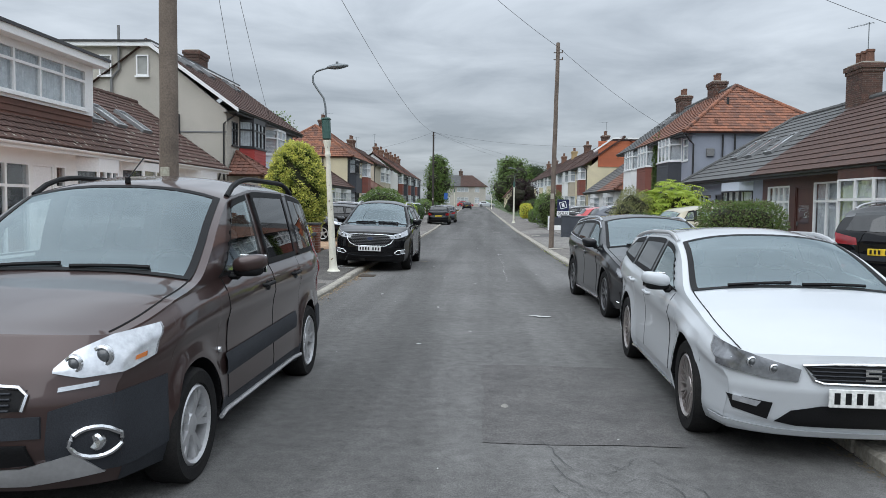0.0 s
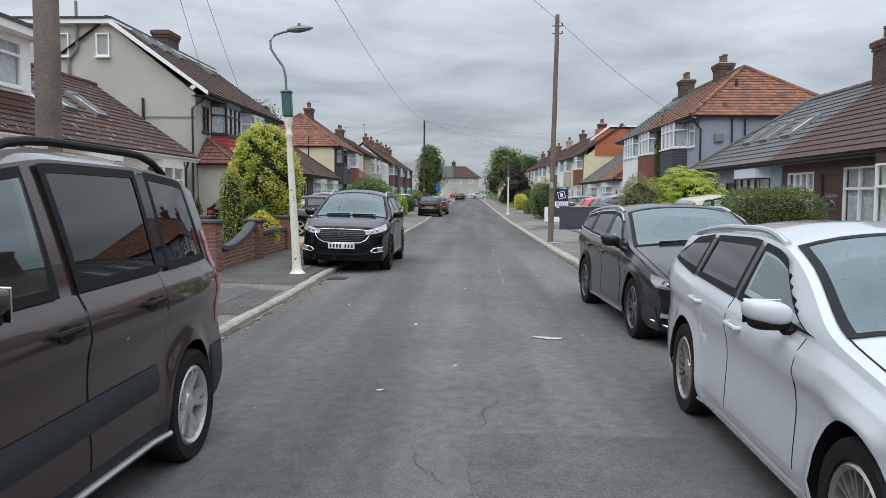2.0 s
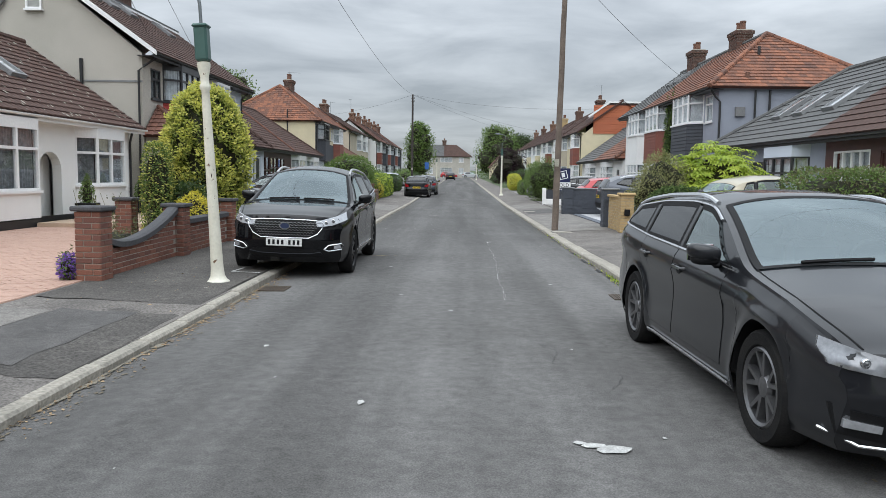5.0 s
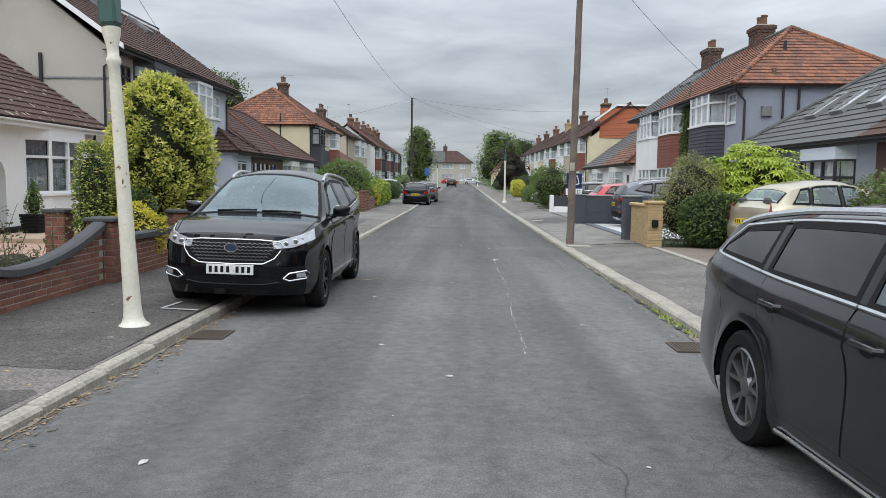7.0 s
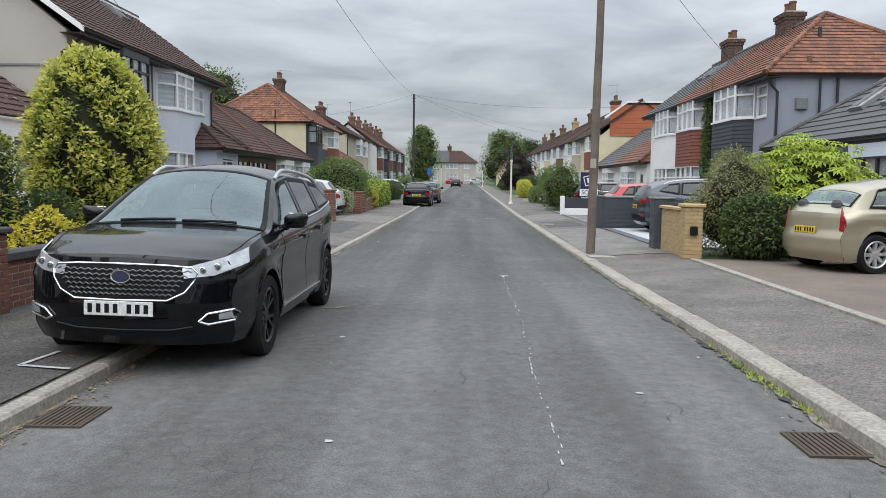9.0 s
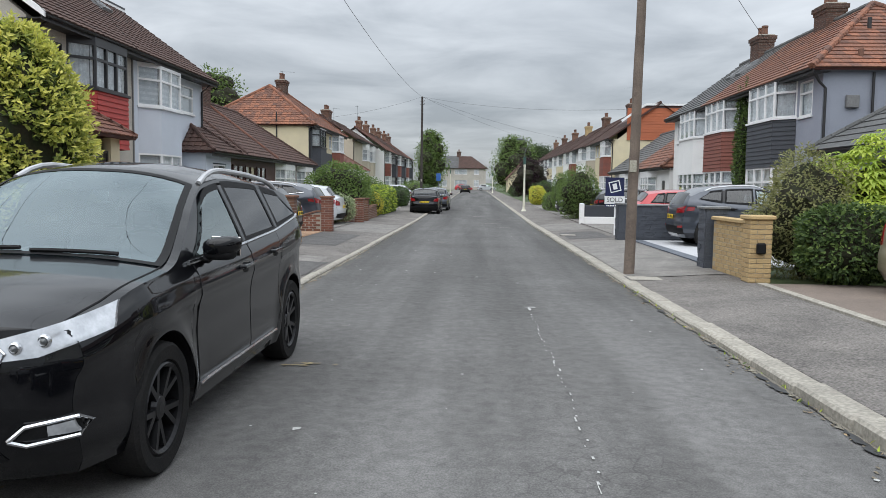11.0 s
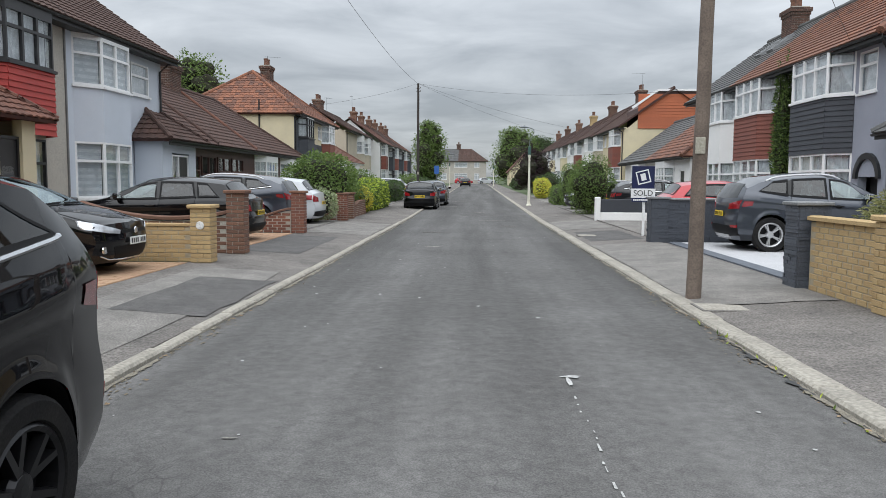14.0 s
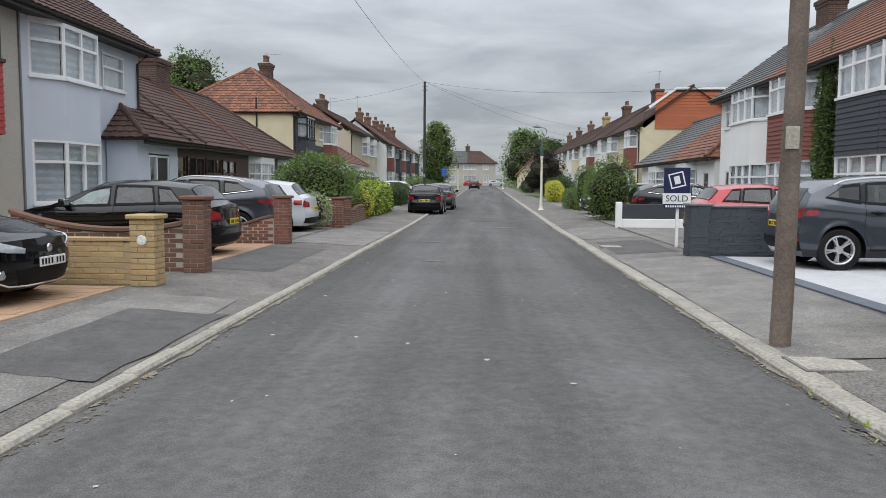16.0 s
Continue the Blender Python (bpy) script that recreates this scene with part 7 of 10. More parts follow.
    sheet(c, f, [(0.0, 0.20), (0.5, 0.20), (0.84, 0.23)], [(0.0, 0.235), (0.5, 0.24), (0.86, 0.27)], C_WHITE, 0.02, name="splitter", put=put)
    plate(c, f, 0.475, C_PLATEW, put, off=0.03)
    plate(c, b, 0.80, C_PLATEY, put)
    sheet(c, b, [(0.42, 0.84), (0.82, 0.84)], [(0.42, 0.95), (0.82, 1.0)], C_TAIL, 0.01, name="tail_lamp", put=put)
    sheet(c, b, [(0.0, 1.0), (0.6, 1.0)], [(0.0, 1.26), (0.52, 1.24)], C_PRIV, 0.008, name="rear_window", put=put)
    for sg in (1, -1):
        g = Mesh()
        g.tube([c.side(1.35 + 1.75 * i / 12, 0.215, 0.012, sg) for i in range(13)], 0.012, C_CHROME, 6)
        put(g, "sill_strip")
    return e


def dark_estate():
    c = Car(4.77, 1.84, 1.50, (0.92, 3.71), 0.34,
            [(0, 0.72), (0.1, 0.79), (0.5, 0.89), (1.2, 1.0), (1.38, 1.04), (1.85, 1.30), (2.25, 1.45), (2.7, 1.475), (3.4, 1.455), (4.1, 1.385), (4.45, 1.31), (4.77, 1.2)],
            [(0, 0.69), (0.5, 0.83), (1.2, 0.94), (2.2, 0.98), (3.4, 1.02), (4.2, 1.08), (4.77, 1.11)], FLAT_NOSE, ESTATE_TAIL, 0.19, 0.40, 0.09, 0.30, 0.15, 0.10, 0.08)
    e, put = car_build("estate_car", c, C_DGREY, "dark grey estate car with chrome window trim and roof rails",
                       [(1.5, 2.5, 2.05, 2.48), (2.6, 3.5, 2.58, 3.45), (3.6, 4.32, 3.55, 3.95)], (1.28, 2.2), (None, None), priv_from=1, rim=C_GALLOY, spokes=5, twin=True, spoke_w=(0.022, 0.016), spread=0.26, rails=(2.3, 4.15, C_CHROME, 0.03), chrome_line="full")
    f, b = c.face, c.back
    sheet(c, f, [(0.42, 0.60), (0.62, 0.61), (0.84, 0.64)], [(0.40, 0.675), (0.62, 0.70), (0.85, 0.755)], C_LAMPD, 0.010, name="headlight", put=put, lab="slim dark headlight")
    bowls(c, put, [(0.56, 0.648, 0.024), (0.72, 0.672, 0.026)])
    sheet(c, f, [(0.0, 0.56), (0.42, 0.57)], [(0.0, 0.69), (0.42, 0.68)], C_TRIM, 0.006, name="grille", put=put)
    for k in range(4):
        for sg in (1, -1):
            g = Mesh()
            g.tube([f(sg * 0.42 * i / 8, 0.575 + 0.035 * k, 0.014) for i in range(9)], 0.006, C_CHROME, 5)
            put(g, "grille_bar", None, "chrome grille bar")
    sheet(c, f, [(0.0, 0.26), (0.5, 0.26), (0.8, 0.30)], [(0.0, 0.40), (0.5, 0.40), (0.84, 0.44)], C_TRIM, 0.006, name="lower_grille", put=put)
    for sg in (1, -1):
        g = Mesh()
        g.tube([f(sg * w, z, 0.014) for w, z in ((0.0, 0.235), (0.4, 0.235), (0.7, 0.245), (0.86, 0.30))], 0.009, C_CHROME, 6)
        put(g, "bumper_trim")
        sheet(c, f, [(0.64, 0.33), (0.78, 0.34)], [(0.64, 0.37), (0.78, 0.385)], C_LAMP, 0.014, name="fog_lamp", put=put) if sg > 0 else None
        g = Mesh()
        g.tube([c.side(1.4 + 1.85 * i / 12, 0.23, 0.012, sg) for i in range(13)], 0.013, C_CHROME, 6)
        put(g, "sill_strip")
    plate(c, f, 0.48, C_PLATEW, put, off=0.03)
    plate(c, b, 0.78, C_PLATEY, put)
    sheet(c, b, [(0.42, 0.84), (0.83, 0.84)], [(0.42, 0.96), (0.83, 1.02)], C_TAIL, 0.01, name="tail_lamp", put=put)
    sheet(c, b, [(0.0, 1.03), (0.6, 1.03)], [(0.0, 1.3), (0.52, 1.28)], C_PRIV, 0.008, name="rear_window", put=put)
    return e


SUV_TAIL = [(0.25, 0.12), (0.4, 0.03), (0.6, 0.0), (0.75, 0.04), (0.95, 0.06), (1.1, 0.10), (1.35, 0.28), (1.6, 0.5)]
SUV_NOSE = [(0.2, 0.15), (0.35, 0.04), (0.55, 0.0), (0.75, 0.02), (0.9, 0.06), (1.02, 0.16), (1.3, 0.4)]


def suv(name, paint_, label, L=4.52, W=1.81, H=1.68, rim=None, spokes=5, twin=True, rails=C_ALLOY, kind="black", detail=True, priv=1, clad=None, spoke_w=None, spread=0.11):
    k, q = L / 4.52, H / 1.68
    top = [(0, 0.91), (0.1, 0.965), (0.5, 1.035), (1.0, 1.085), (1.2, 1.12), (1.65, 1.42), (2.05, 1.61), (2.5, 1.66), (3.1, 1.64), (3.7, 1.575), (4.1, 1.50), (4.52, 1.37)]
    belt = [(0, 0.86), (0.5, 0.99), (1.2, 1.05), (2.2, 1.085), (3.2, 1.14), (3.9, 1.23), (4.52, 1.28)]
    c = Car(L, W, H, (0.92 * k, 3.66 * k), 0.35, [(a * k, z * q) for a, z in top], [(a * k, z * q) for a, z in belt], SUV_NOSE, SUV_TAIL, 0.23, 0.43, 0.10, 0.34, 0.18, 0.10, 0.08)
    e, put = car_build(name, c, paint_, label, [tuple(v * k for v in w) for w in ((1.36, 2.36, 1.92, 2.34), (2.46, 3.22, 2.44, 3.16), (3.32, 3.98, 3.28, 3.62))], (1.1 * k, 2.02 * k), (None, None), priv_from=priv, rim=rim, spokes=spokes, twin=twin,
                       rails=(2.1 * k, 3.75 * k, rails, 0.05), spoke_w=spoke_w, spread=spread, chrome_line=kind == "black", detail=detail, clad=clad)
    f, b = c.face, c.back
    z = lambda v: v * q
    sheet(c, f, [(0.46, z(0.76)), (0.66, z(0.78)), (0.85, z(0.86))], [(0.44, z(0.835)), (0.66, z(0.90)), (0.86, z(0.975))], C_LAMP, 0.010, name="headlight", put=put, lab="bright swept headlight")
    bowls(c, put, [(0.58, z(0.82), 0.028), (0.67, z(0.845), 0.03)])
    sheet(c, f, [(0.0, z(0.60)), (0.34, z(0.60)), (0.46, z(0.66)), (0.53, z(0.75))], [(0.0, z(0.85)), (0.34, z(0.845)), (0.50, z(0.835)), (0.545, z(0.80))], C_TRIM, 0.006, name="grille", put=put)
    for sg in (1, -1):
        g = Mesh()
        g.tube([f(sg * w, z(v), 0.014) for w, v in ((0.0, 0.86), (0.34, 0.855), (0.51, 0.84), (0.55, 0.80), (0.53, 0.74), (0.47, 0.655), (0.35, 0.595), (0.0, 0.59))], 0.008, C_CHROME, 6)
        put(g, "grille_trim", None, "chrome grille frame")
        if detail:
            for r in range(6):
                g = Mesh()
                wmax = 0.38 + 0.026 * r
                g.tube([f(sg * wmax * i / 18, z(0.63 + 0.035 * r + 0.014 * (i % 2)), 0.014) for i in range(19)], 0.005, C_GALLOY, 4)
                put(g, "grille_mesh")
        g = Mesh()
        ring = [(0.56, 0.43), (0.62, 0.49), (0.78, 0.515), (0.82, 0.48), (0.78, 0.43), (0.62, 0.405), (0.56, 0.43)]
        g.tube([f(sg * w, z(v), 0.012) for w, v in ring], 0.010, C_CHROME, 6)
        put(g, "fog_surround", None, "chrome fog lamp surround")
    sheet(c, f, [(0.58, z(0.425)), (0.79, z(0.44))], [(0.62, z(0.48)), (0.78, z(0.505))], C_TRIM, 0.007, name="fog_recess", put=put)
    sheet(c, f, [(0.69, z(0.44)), (0.78, z(0.445))], [(0.69, z(0.485)), (0.77, z(0.50))], C_LAMP, 0.012, name="fog_lamp", put=put)
    sheet(c, f, [(0.0, z(0.30)), (0.45, z(0.31)), (0.55, z(0.34))], [(0.0, z(0.44)), (0.40, z(0.44)), (0.5, z(0.42))], C_TRIM, 0.006, name="lower_grille", put=put)
    for sg in (1, -1):
        g = Mesh()
        g.tube([f(sg * w, z(v), 0.014) for w, v in ((0.0, 0.36), (0.35, 0.365), (0.52, 0.39))], 0.006, C_GTRIM, 6)
        put(g, "bumper_trim")
        g = Mesh()
        g.tube([c.side((1.38 + 1.75 * i / 12) * k, 0.36, 0.012, sg) for i in range(13)], 0.013, C_CHROME if kind == "black" else C_TRIM, 6)
        put(g, "sill_strip")
    g = Mesh()
    x, y, zz = f(0, z(0.765), 0.018)
    g.lathe([(0.001, -0.006), (0.042, -0.006)], (x, y, zz), 1, C_NAVY, 20, False)
    g.lathe([(0.042, -0.006), (0.044, -0.010), (0.049, -0.010), (0.052, 0.006)], (x, y, zz), 1, C_CHROME, 20, False)
    g.v = [(vx * 1.55, vy, vz) for vx, vy, vz in g.v]
    put(g, "badge", None, "plain oval badge")
    plate(c, f, z(0.53), C_PLATEW, put, off=0.03)
    plate(c, b, z(0.78), C_PLATEY, put, off=0.02)
    sheet(c, b, [(0.44, z(0.88)), (0.84, z(0.90))], [(0.46, z(1.0)), (0.85, z(1.08))], C_TAIL, 0.012, name="tail_lamp", put=put)
    for sg in (1, -1):
        g = Mesh()
        g.grid([[c.side(c.L - 0.30 + 0.25 * i / 5, z(0.93 + 0.03 * (1 - i / 5)) + z(0.12 - 0.03 * (1 - i / 5)) * r / 3, 0.006, sg) for i in range(6)] for r in range(4)], C_TAIL)
        put(g, "side_lamp", None, "red wrap-round tail lamp")
    sheet(c, b, [(0.0, z(1.10)), (0.66, z(1.12))], [(0.0, z(1.44)), (0.56, z(1.41))], C_PRIV, 0.008, name="rear_window", put=put)
    sheet(c, b, [(0.0, z(0.32)), (0.5, z(0.32)), (0.84, z(0.34))], [(0.0, z(0.55)), (0.5, z(0.54)), (0.86, z(0.52))], C_TRIM, 0.008, name="rear_bumper", put=put)
    sheet(c, b, [(0.60, z(0.50)), (0.80, z(0.50))], [(0.60, z(0.55)), (0.80, z(0.56))], C_TAIL, 0.014, name="reflector", put=put)
    sheet(c, b, [(0.0, z(0.27)), (0.45, z(0.28))], [(0.0, z(0.34)), (0.45, z(0.34))], C_ALLOY, 0.014, name="skid_plate", put=put)
    return e


def hatch(name, paint_, label, L=4.3, W=1.80, H=1.46, rim=None, spokes=5, twin=True, round_=False, detail=True, face_dark=True):
    k, q = L / 4.3, H / 1.46
    if round_:
        top = [(0, 0.72), (0.1, 0.79), (0.5, 0.93), (0.95, 1.04), (1.4, 1.32), (1.75, 1.44), (2.2, 1.48), (2.8, 1.47), (3.5, 1.38), (3.9, 1.2), (4.15, 1.0), (4.3, 0.92)]
    else:
        top = [(0, 0.74), (0.1, 0.80), (0.5, 0.89), (1.0, 0.98), (1.15, 1.01), (1.6, 1.26), (2.0, 1.42), (2.4, 1.46), (3.0, 1.45), (3.72, 1.38), (4.08, 1.06), (4.3, 0.97)]
    belt = [(0, 0.71), (0.5, 0.83), (1.2, 0.93), (2.2, 0.95), (3.4, 1.0), (4.0, 0.99), (4.3, 0.9)]
    c = Car(L, W, H, (0.86 * k, 3.46 * k), 0.32, [(a * k, z * q) for a, z in top], [(a * k, z * q) for a, z in belt], FLAT_NOSE, [(0.2, 0.12), (0.35, 0.02), (0.55, 0.0), (0.7, 0.05), (0.9, 0.07), (1.1, 0.12), (1.4, 0.3)], 0.19, 0.42, 0.09, 0.36, 0.22, 0.10, 0.09)
    e, put = car_build(name, c, paint_, label, [tuple(v * k for v in w) for w in ((1.25, 2.25, 1.85, 2.23), (2.35, 3.1, 2.33, 3.02), (3.18, 3.6, 3.12, 3.35))], (1.06 * k, 1.98 * k), (4.08 * k, 3.72 * k), priv_from=1 if face_dark else 9, rim=rim, spokes=spokes, twin=twin, detail=detail)
    f, b = c.face, c.back
    z = lambda v: v * q
    sheet(c, f, [(0.42, z(0.60)), (0.62, z(0.62)), (0.82, z(0.67))], [(0.40, z(0.655)), (0.62, z(0.72)), (0.83, z(0.80))], C_LAMP, 0.010, name="headlight", put=put)
    sheet(c, f, [(0.0, z(0.60)), (0.38, z(0.61))], [(0.0, z(0.66)), (0.38, z(0.655))], C_TRIM, 0.006, name="grille", put=put)
    sheet(c, f, [(0.0, z(0.24)), (0.45, z(0.25))], [(0.0, z(0.44)), (0.52, z(0.42))], C_TRIM, 0.006, name="lower_grille", put=put)
    for sg in (1, -1):
        g = Mesh()
        g.tube([f(sg * w, z(v), 0.014) for w, v in ((0.0, 0.225), (0.3, 0.225), (0.55, 0.24), (0.7, 0.30))], 0.011, C_CHROME, 6)
        put(g, "bumper_trim")
        x, y, zz = f(sg * 0.66, z(0.38), 0.012)
        g = Mesh()
        g.lathe([(0.001, -0.01), (0.035, -0.01), (0.05, -0.012), (0.055, 0.01)], (x, y, zz), 1, C_CHROME, 16)
        put(g, "fog_lamp")
    g = Mesh()
    x, y, zz = f(0, z(0.635), 0.02)
    g.lathe([(0.03, -0.005), (0.042, -0.006), (0.05, 0.006)], (x, y, zz), 1, C_CHROME, 16)
    put(g, "badge", None, "plain chrome ring badge")
    plate(c, f, z(0.49), C_PLATEW, put, off=0.03)
    plate(c, b, z(0.66), C_PLATEY, put, off=0.02)
    if not round_:
        wrap(c, put, L - 0.36, L - 0.03, z(0.76), z(0.90), C_TAIL, "side_lamp", "red wrap-round tail lamp")
    sheet(c, b, *(([(0.66, z(0.66)), (0.86, z(0.66))], [(0.64, z(1.0)), (0.78, z(1.02))]) if round_ else ([(0.52, z(0.70)), (0.84, z(0.70))], [(0.54, z(0.83)), (0.80, z(0.90))])), C_TAIL, 0.012, name="tail_lamp", put=put)
    sheet(c, b, [(0.0, z(0.24)), (0.5, z(0.24)), (0.8, z(0.27))], [(0.0, z(0.42)), (0.5, z(0.42)), (0.84, z(0.40))], C_TRIM if face_dark else paint_, 0.008, name="rear_bumper", put=put)
    return e


stand(brown_van(), -2.44, 3.32 + 2.19, 0.0, -1.0)
stand(white_estate(), 2.45, 4.58 + 2.27, 0.0, -2.2)
stand(dark_estate(), 2.71, 10.15 + 2.385, 0.0, 2.0)
stand(suv("family_suv", C_BLACK, "glossy black family SUV with chrome grille frame", rim=C_DALLOY, spokes=5, spoke_w=(0.022, 0.02), spread=0.26), -2.45, 17.62 + 2.26, 0.03, 0.0, 1.3)
# cars on the drives and further along the street
P_ = PAVE + 0.03
stand(hatch("hatchback", C_BLACK, "black hatchback nosed out on a block-paved drive", 4.28), -7.1, 29.75, P_, 90)
stand(hatch("hatchback", C_BLACK, "black hatchback backed to the pavement beside brick piers", 4.38, W=1.82, H=1.45), -7.0, 35.9, P_, -90)
stand(suv("parked_suv", C_GREY, "dark grey estate SUV parked on a drive", 4.7, 1.84, 1.62, detail=False), -7.3, 40.2, P_, -90)
stand(hatch("hatchback", C_WHITE, "white hatchback parked on a drive", 4.1, H=1.5, detail=False), -6.9, 43.4, P_, -90)
stand(hatch("small_hatchback", C_GOLD, "rounded pale gold hatchback with steel wheels", 3.72, 1.66, 1.52, rim=C_ALLOY, spokes=8, twin=False, round_=True, face_dark=False), 7.55, 25.35, P_, 104)
stand(suv("compact_suv", C_GREY, "slate grey compact SUV on a pale drive", 4.05, 1.77, 1.62, spokes=5, twin=True, kind="grey", clad=C_GTRIM), 7.15, 34.9, P_, 90)
stand(hatch("hatchback", C_RED, "bright red hatchback on a drive behind a slate wall", 4.0, detail=False), 7.2, 41.0, P_, 90)
stand(suv("parked_suv", C_DGREY, "dark crossover parked behind a black panel wall", 4.3, 1.8, 1.55, detail=False), 7.4, 49.3, P_, 90)
stand(suv("parked_suv", C_BLACK, "dark SUV nosed onto a drive, yellow rear plate", 4.6, 1.85, 1.68, kind="grey"), 8.15, 14.1, P_, 135)
stand(hatch("hatchback", C_BLACK, "black hatchback parked half on the kerb", 4.0, 1.74, 1.48, detail=True), -2.8, 59.8, 0.08, 180)
stand(hatch("hatchback", C_GREY, "grey hatchback parked in line at the kerb", 4.1, detail=False), -2.5, 65.0, 0.14, 180)
stand(suv("parked_suv", C_DGREY, "dark grey car nosed out beside a brick pier", 4.2, 1.8, 1.55, detail=False), 6.6, 57.0, P_, -90)
stand(hatch("hatchback", C_SILVER, "silver hatchback parked on a front drive", 4.2, detail=False), -7.2, 68.0, P_ + 0.1, -90)
stand(hatch("hatchback", C_SILVER, "silver hatchback parked on a front drive", 4.2, detail=False), -7.0, 76.0, P_ + 0.2, -90)
stand(hatch("hatchback", C_BLACK, "dark hatchback parked far along the kerb", 4.2, detail=False), -1.7, 150.0, rise(150), 180)
stand(hatch("hatchback", C_WHITE, "white car parked before the end house", 4.2, detail=False), 2.6, 190.0, rise(190), 90)
stand(hatch("hatchback", C_RED, "red car parked before the end house", 4.2, detail=False), -2.6, 191.0, rise(190), 90)

# ---- leaf materials ----
def leaf_mat(name, a, b):
    m = mat(name, a, 0.5, second=b, scale=1.5, fine=20, island=0.75, spec=0.35)
    n, l = m.node_tree.nodes, m.node_tree.links
    p, o = n["Principled BSDF"], n["Material Output"]
    t, x = n.new("ShaderNodeBsdfTranslucent"), n.new("ShaderNodeMixShader")
    x.inputs[0].default_value = 0.4
    l.new(p.inputs["Base Color"].links[0].from_socket, t.inputs["Color"])
    l.new(p.outputs[0], x.inputs[1]), l.new(t.outputs[0], x.inputs[2]), l.new(x.outputs[0], o.inputs["Surface"])
    return m


F_VAR = leaf_mat("variegated_leaf", (0.74, 0.70, 0.20), (0.24, 0.29, 0.06))
F_GREEN = leaf_mat("green_leaf", (0.20, 0.285, 0.075), (0.08, 0.135, 0.038))
F_DARK = leaf_mat("dark_green_leaf", (0.09, 0.14, 0.045), (0.035, 0.065, 0.022))
F_LIME = leaf_mat("lime_leaf", (0.60, 0.67, 0.10), (0.28, 0.40, 0.06))
F_GOLD = leaf_mat("golden_leaf", (0.78, 0.66, 0.08), (0.40, 0.38, 0.06))
F_OLIVE = leaf_mat("olive_leaf", (0.19, 0.185, 0.085), (0.085, 0.095, 0.045))
F_PLUM = leaf_mat("plum_leaf", (0.045, 0.018, 0.026), (0.022, 0.012, 0.018))
F_PURPLE = leaf_mat("purple_petal", (0.30, 0.17, 0.55), (0.2, 0.1, 0.4))
# near-black for foliage cores: the shade deep inside, given as colour
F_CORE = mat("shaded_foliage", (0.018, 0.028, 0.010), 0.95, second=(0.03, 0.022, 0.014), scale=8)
F_BARK = mat("bark", (0.10, 0.075, 0.055), 0.95, second=(0.06, 0.045, 0.035), scale=6, fine=40, bump=0.6)


def leaves(m, rnd_, pts, size, material, droop=0.25, long=2.0):
    """Folded leaves at points (place, outward)."""
    vs, fs = [], []
    for p, nrm in pts:
        d = Vector((rnd_.gauss(0, 1), rnd_.gauss(0, 1), rnd_.gauss(-droop, 0.6))) + nrm * 0.9
        d.normalize()
        n2 = (nrm + Vector((rnd_.gauss(0, 0.5), rnd_.gauss(0, 0.5), 0.4 + rnd_.gauss(0, 0.4)))).normalized()
        s = d.cross(n2)
        if s.length < 1e-3:
            continue
        s.normalize()
        n2 = s.cross(d)
        a = size * rnd_.uniform(0.6, 1.25)
        w = a / long
        k = len(vs)
        vs += [tuple(p), tuple(p + d * a * 0.45 + s * w * 0.5 + n2 * w * 0.18), tuple(p + d * a), tuple(p + d * a * 0.45 - s * w * 0.5 + n2 * w * 0.18)]
        fs += [(k, k + 1, k + 2), (k, k + 2, k + 3)]
    m.add(vs, fs, material)


def lump(v, seed, amp, f=1.6):
    return 1 + amp * noise.noise(Vector(v) * f + Vector((seed * 7.3, seed * 3.1, seed)))


def shell_points(rnd_, c, r, n, seed, amp=0.28, inner=0.72, square=1.0, taper=0.0, f=1.6):
    """Points through the outer shell of a lumpy ellipsoid; square above 1 makes it boxier; taper narrows the top."""
    out = []
    while len(out) < n:
        v = Vector((rnd_.gauss(0, 1), rnd_.gauss(0, 1), rnd_.gauss(0, 1))).normalized()
        k = (abs(v.x) ** (2 * square) + abs(v.y) ** (2 * square) + abs(v.z) ** (2 * square)) ** (-1 / (2 * square))
        u = v * k * lump(v, seed, amp, f) * (inner + (1 - inner) * rnd_.random() ** 0.5)
        t = 1 - taper * max(0.0, (u.z + 1) / 2) ** 1.6
        out.append((Vector((c[0] + u.x * r[0] * t, c[1] + u.y * r[1] * t, c[2] + u.z * r[2])), v))
    return out


# solid body under the leaves; its dark colour is the painted inner shade
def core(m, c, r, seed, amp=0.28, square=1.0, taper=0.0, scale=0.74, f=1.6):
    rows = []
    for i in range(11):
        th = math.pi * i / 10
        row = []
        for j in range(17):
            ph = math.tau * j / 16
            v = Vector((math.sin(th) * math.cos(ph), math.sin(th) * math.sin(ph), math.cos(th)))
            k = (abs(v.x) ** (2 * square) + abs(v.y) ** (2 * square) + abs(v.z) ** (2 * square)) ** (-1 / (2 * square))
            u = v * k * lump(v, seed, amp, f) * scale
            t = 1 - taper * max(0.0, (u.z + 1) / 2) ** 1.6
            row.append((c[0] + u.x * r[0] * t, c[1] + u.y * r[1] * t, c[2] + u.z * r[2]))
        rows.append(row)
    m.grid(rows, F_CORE)


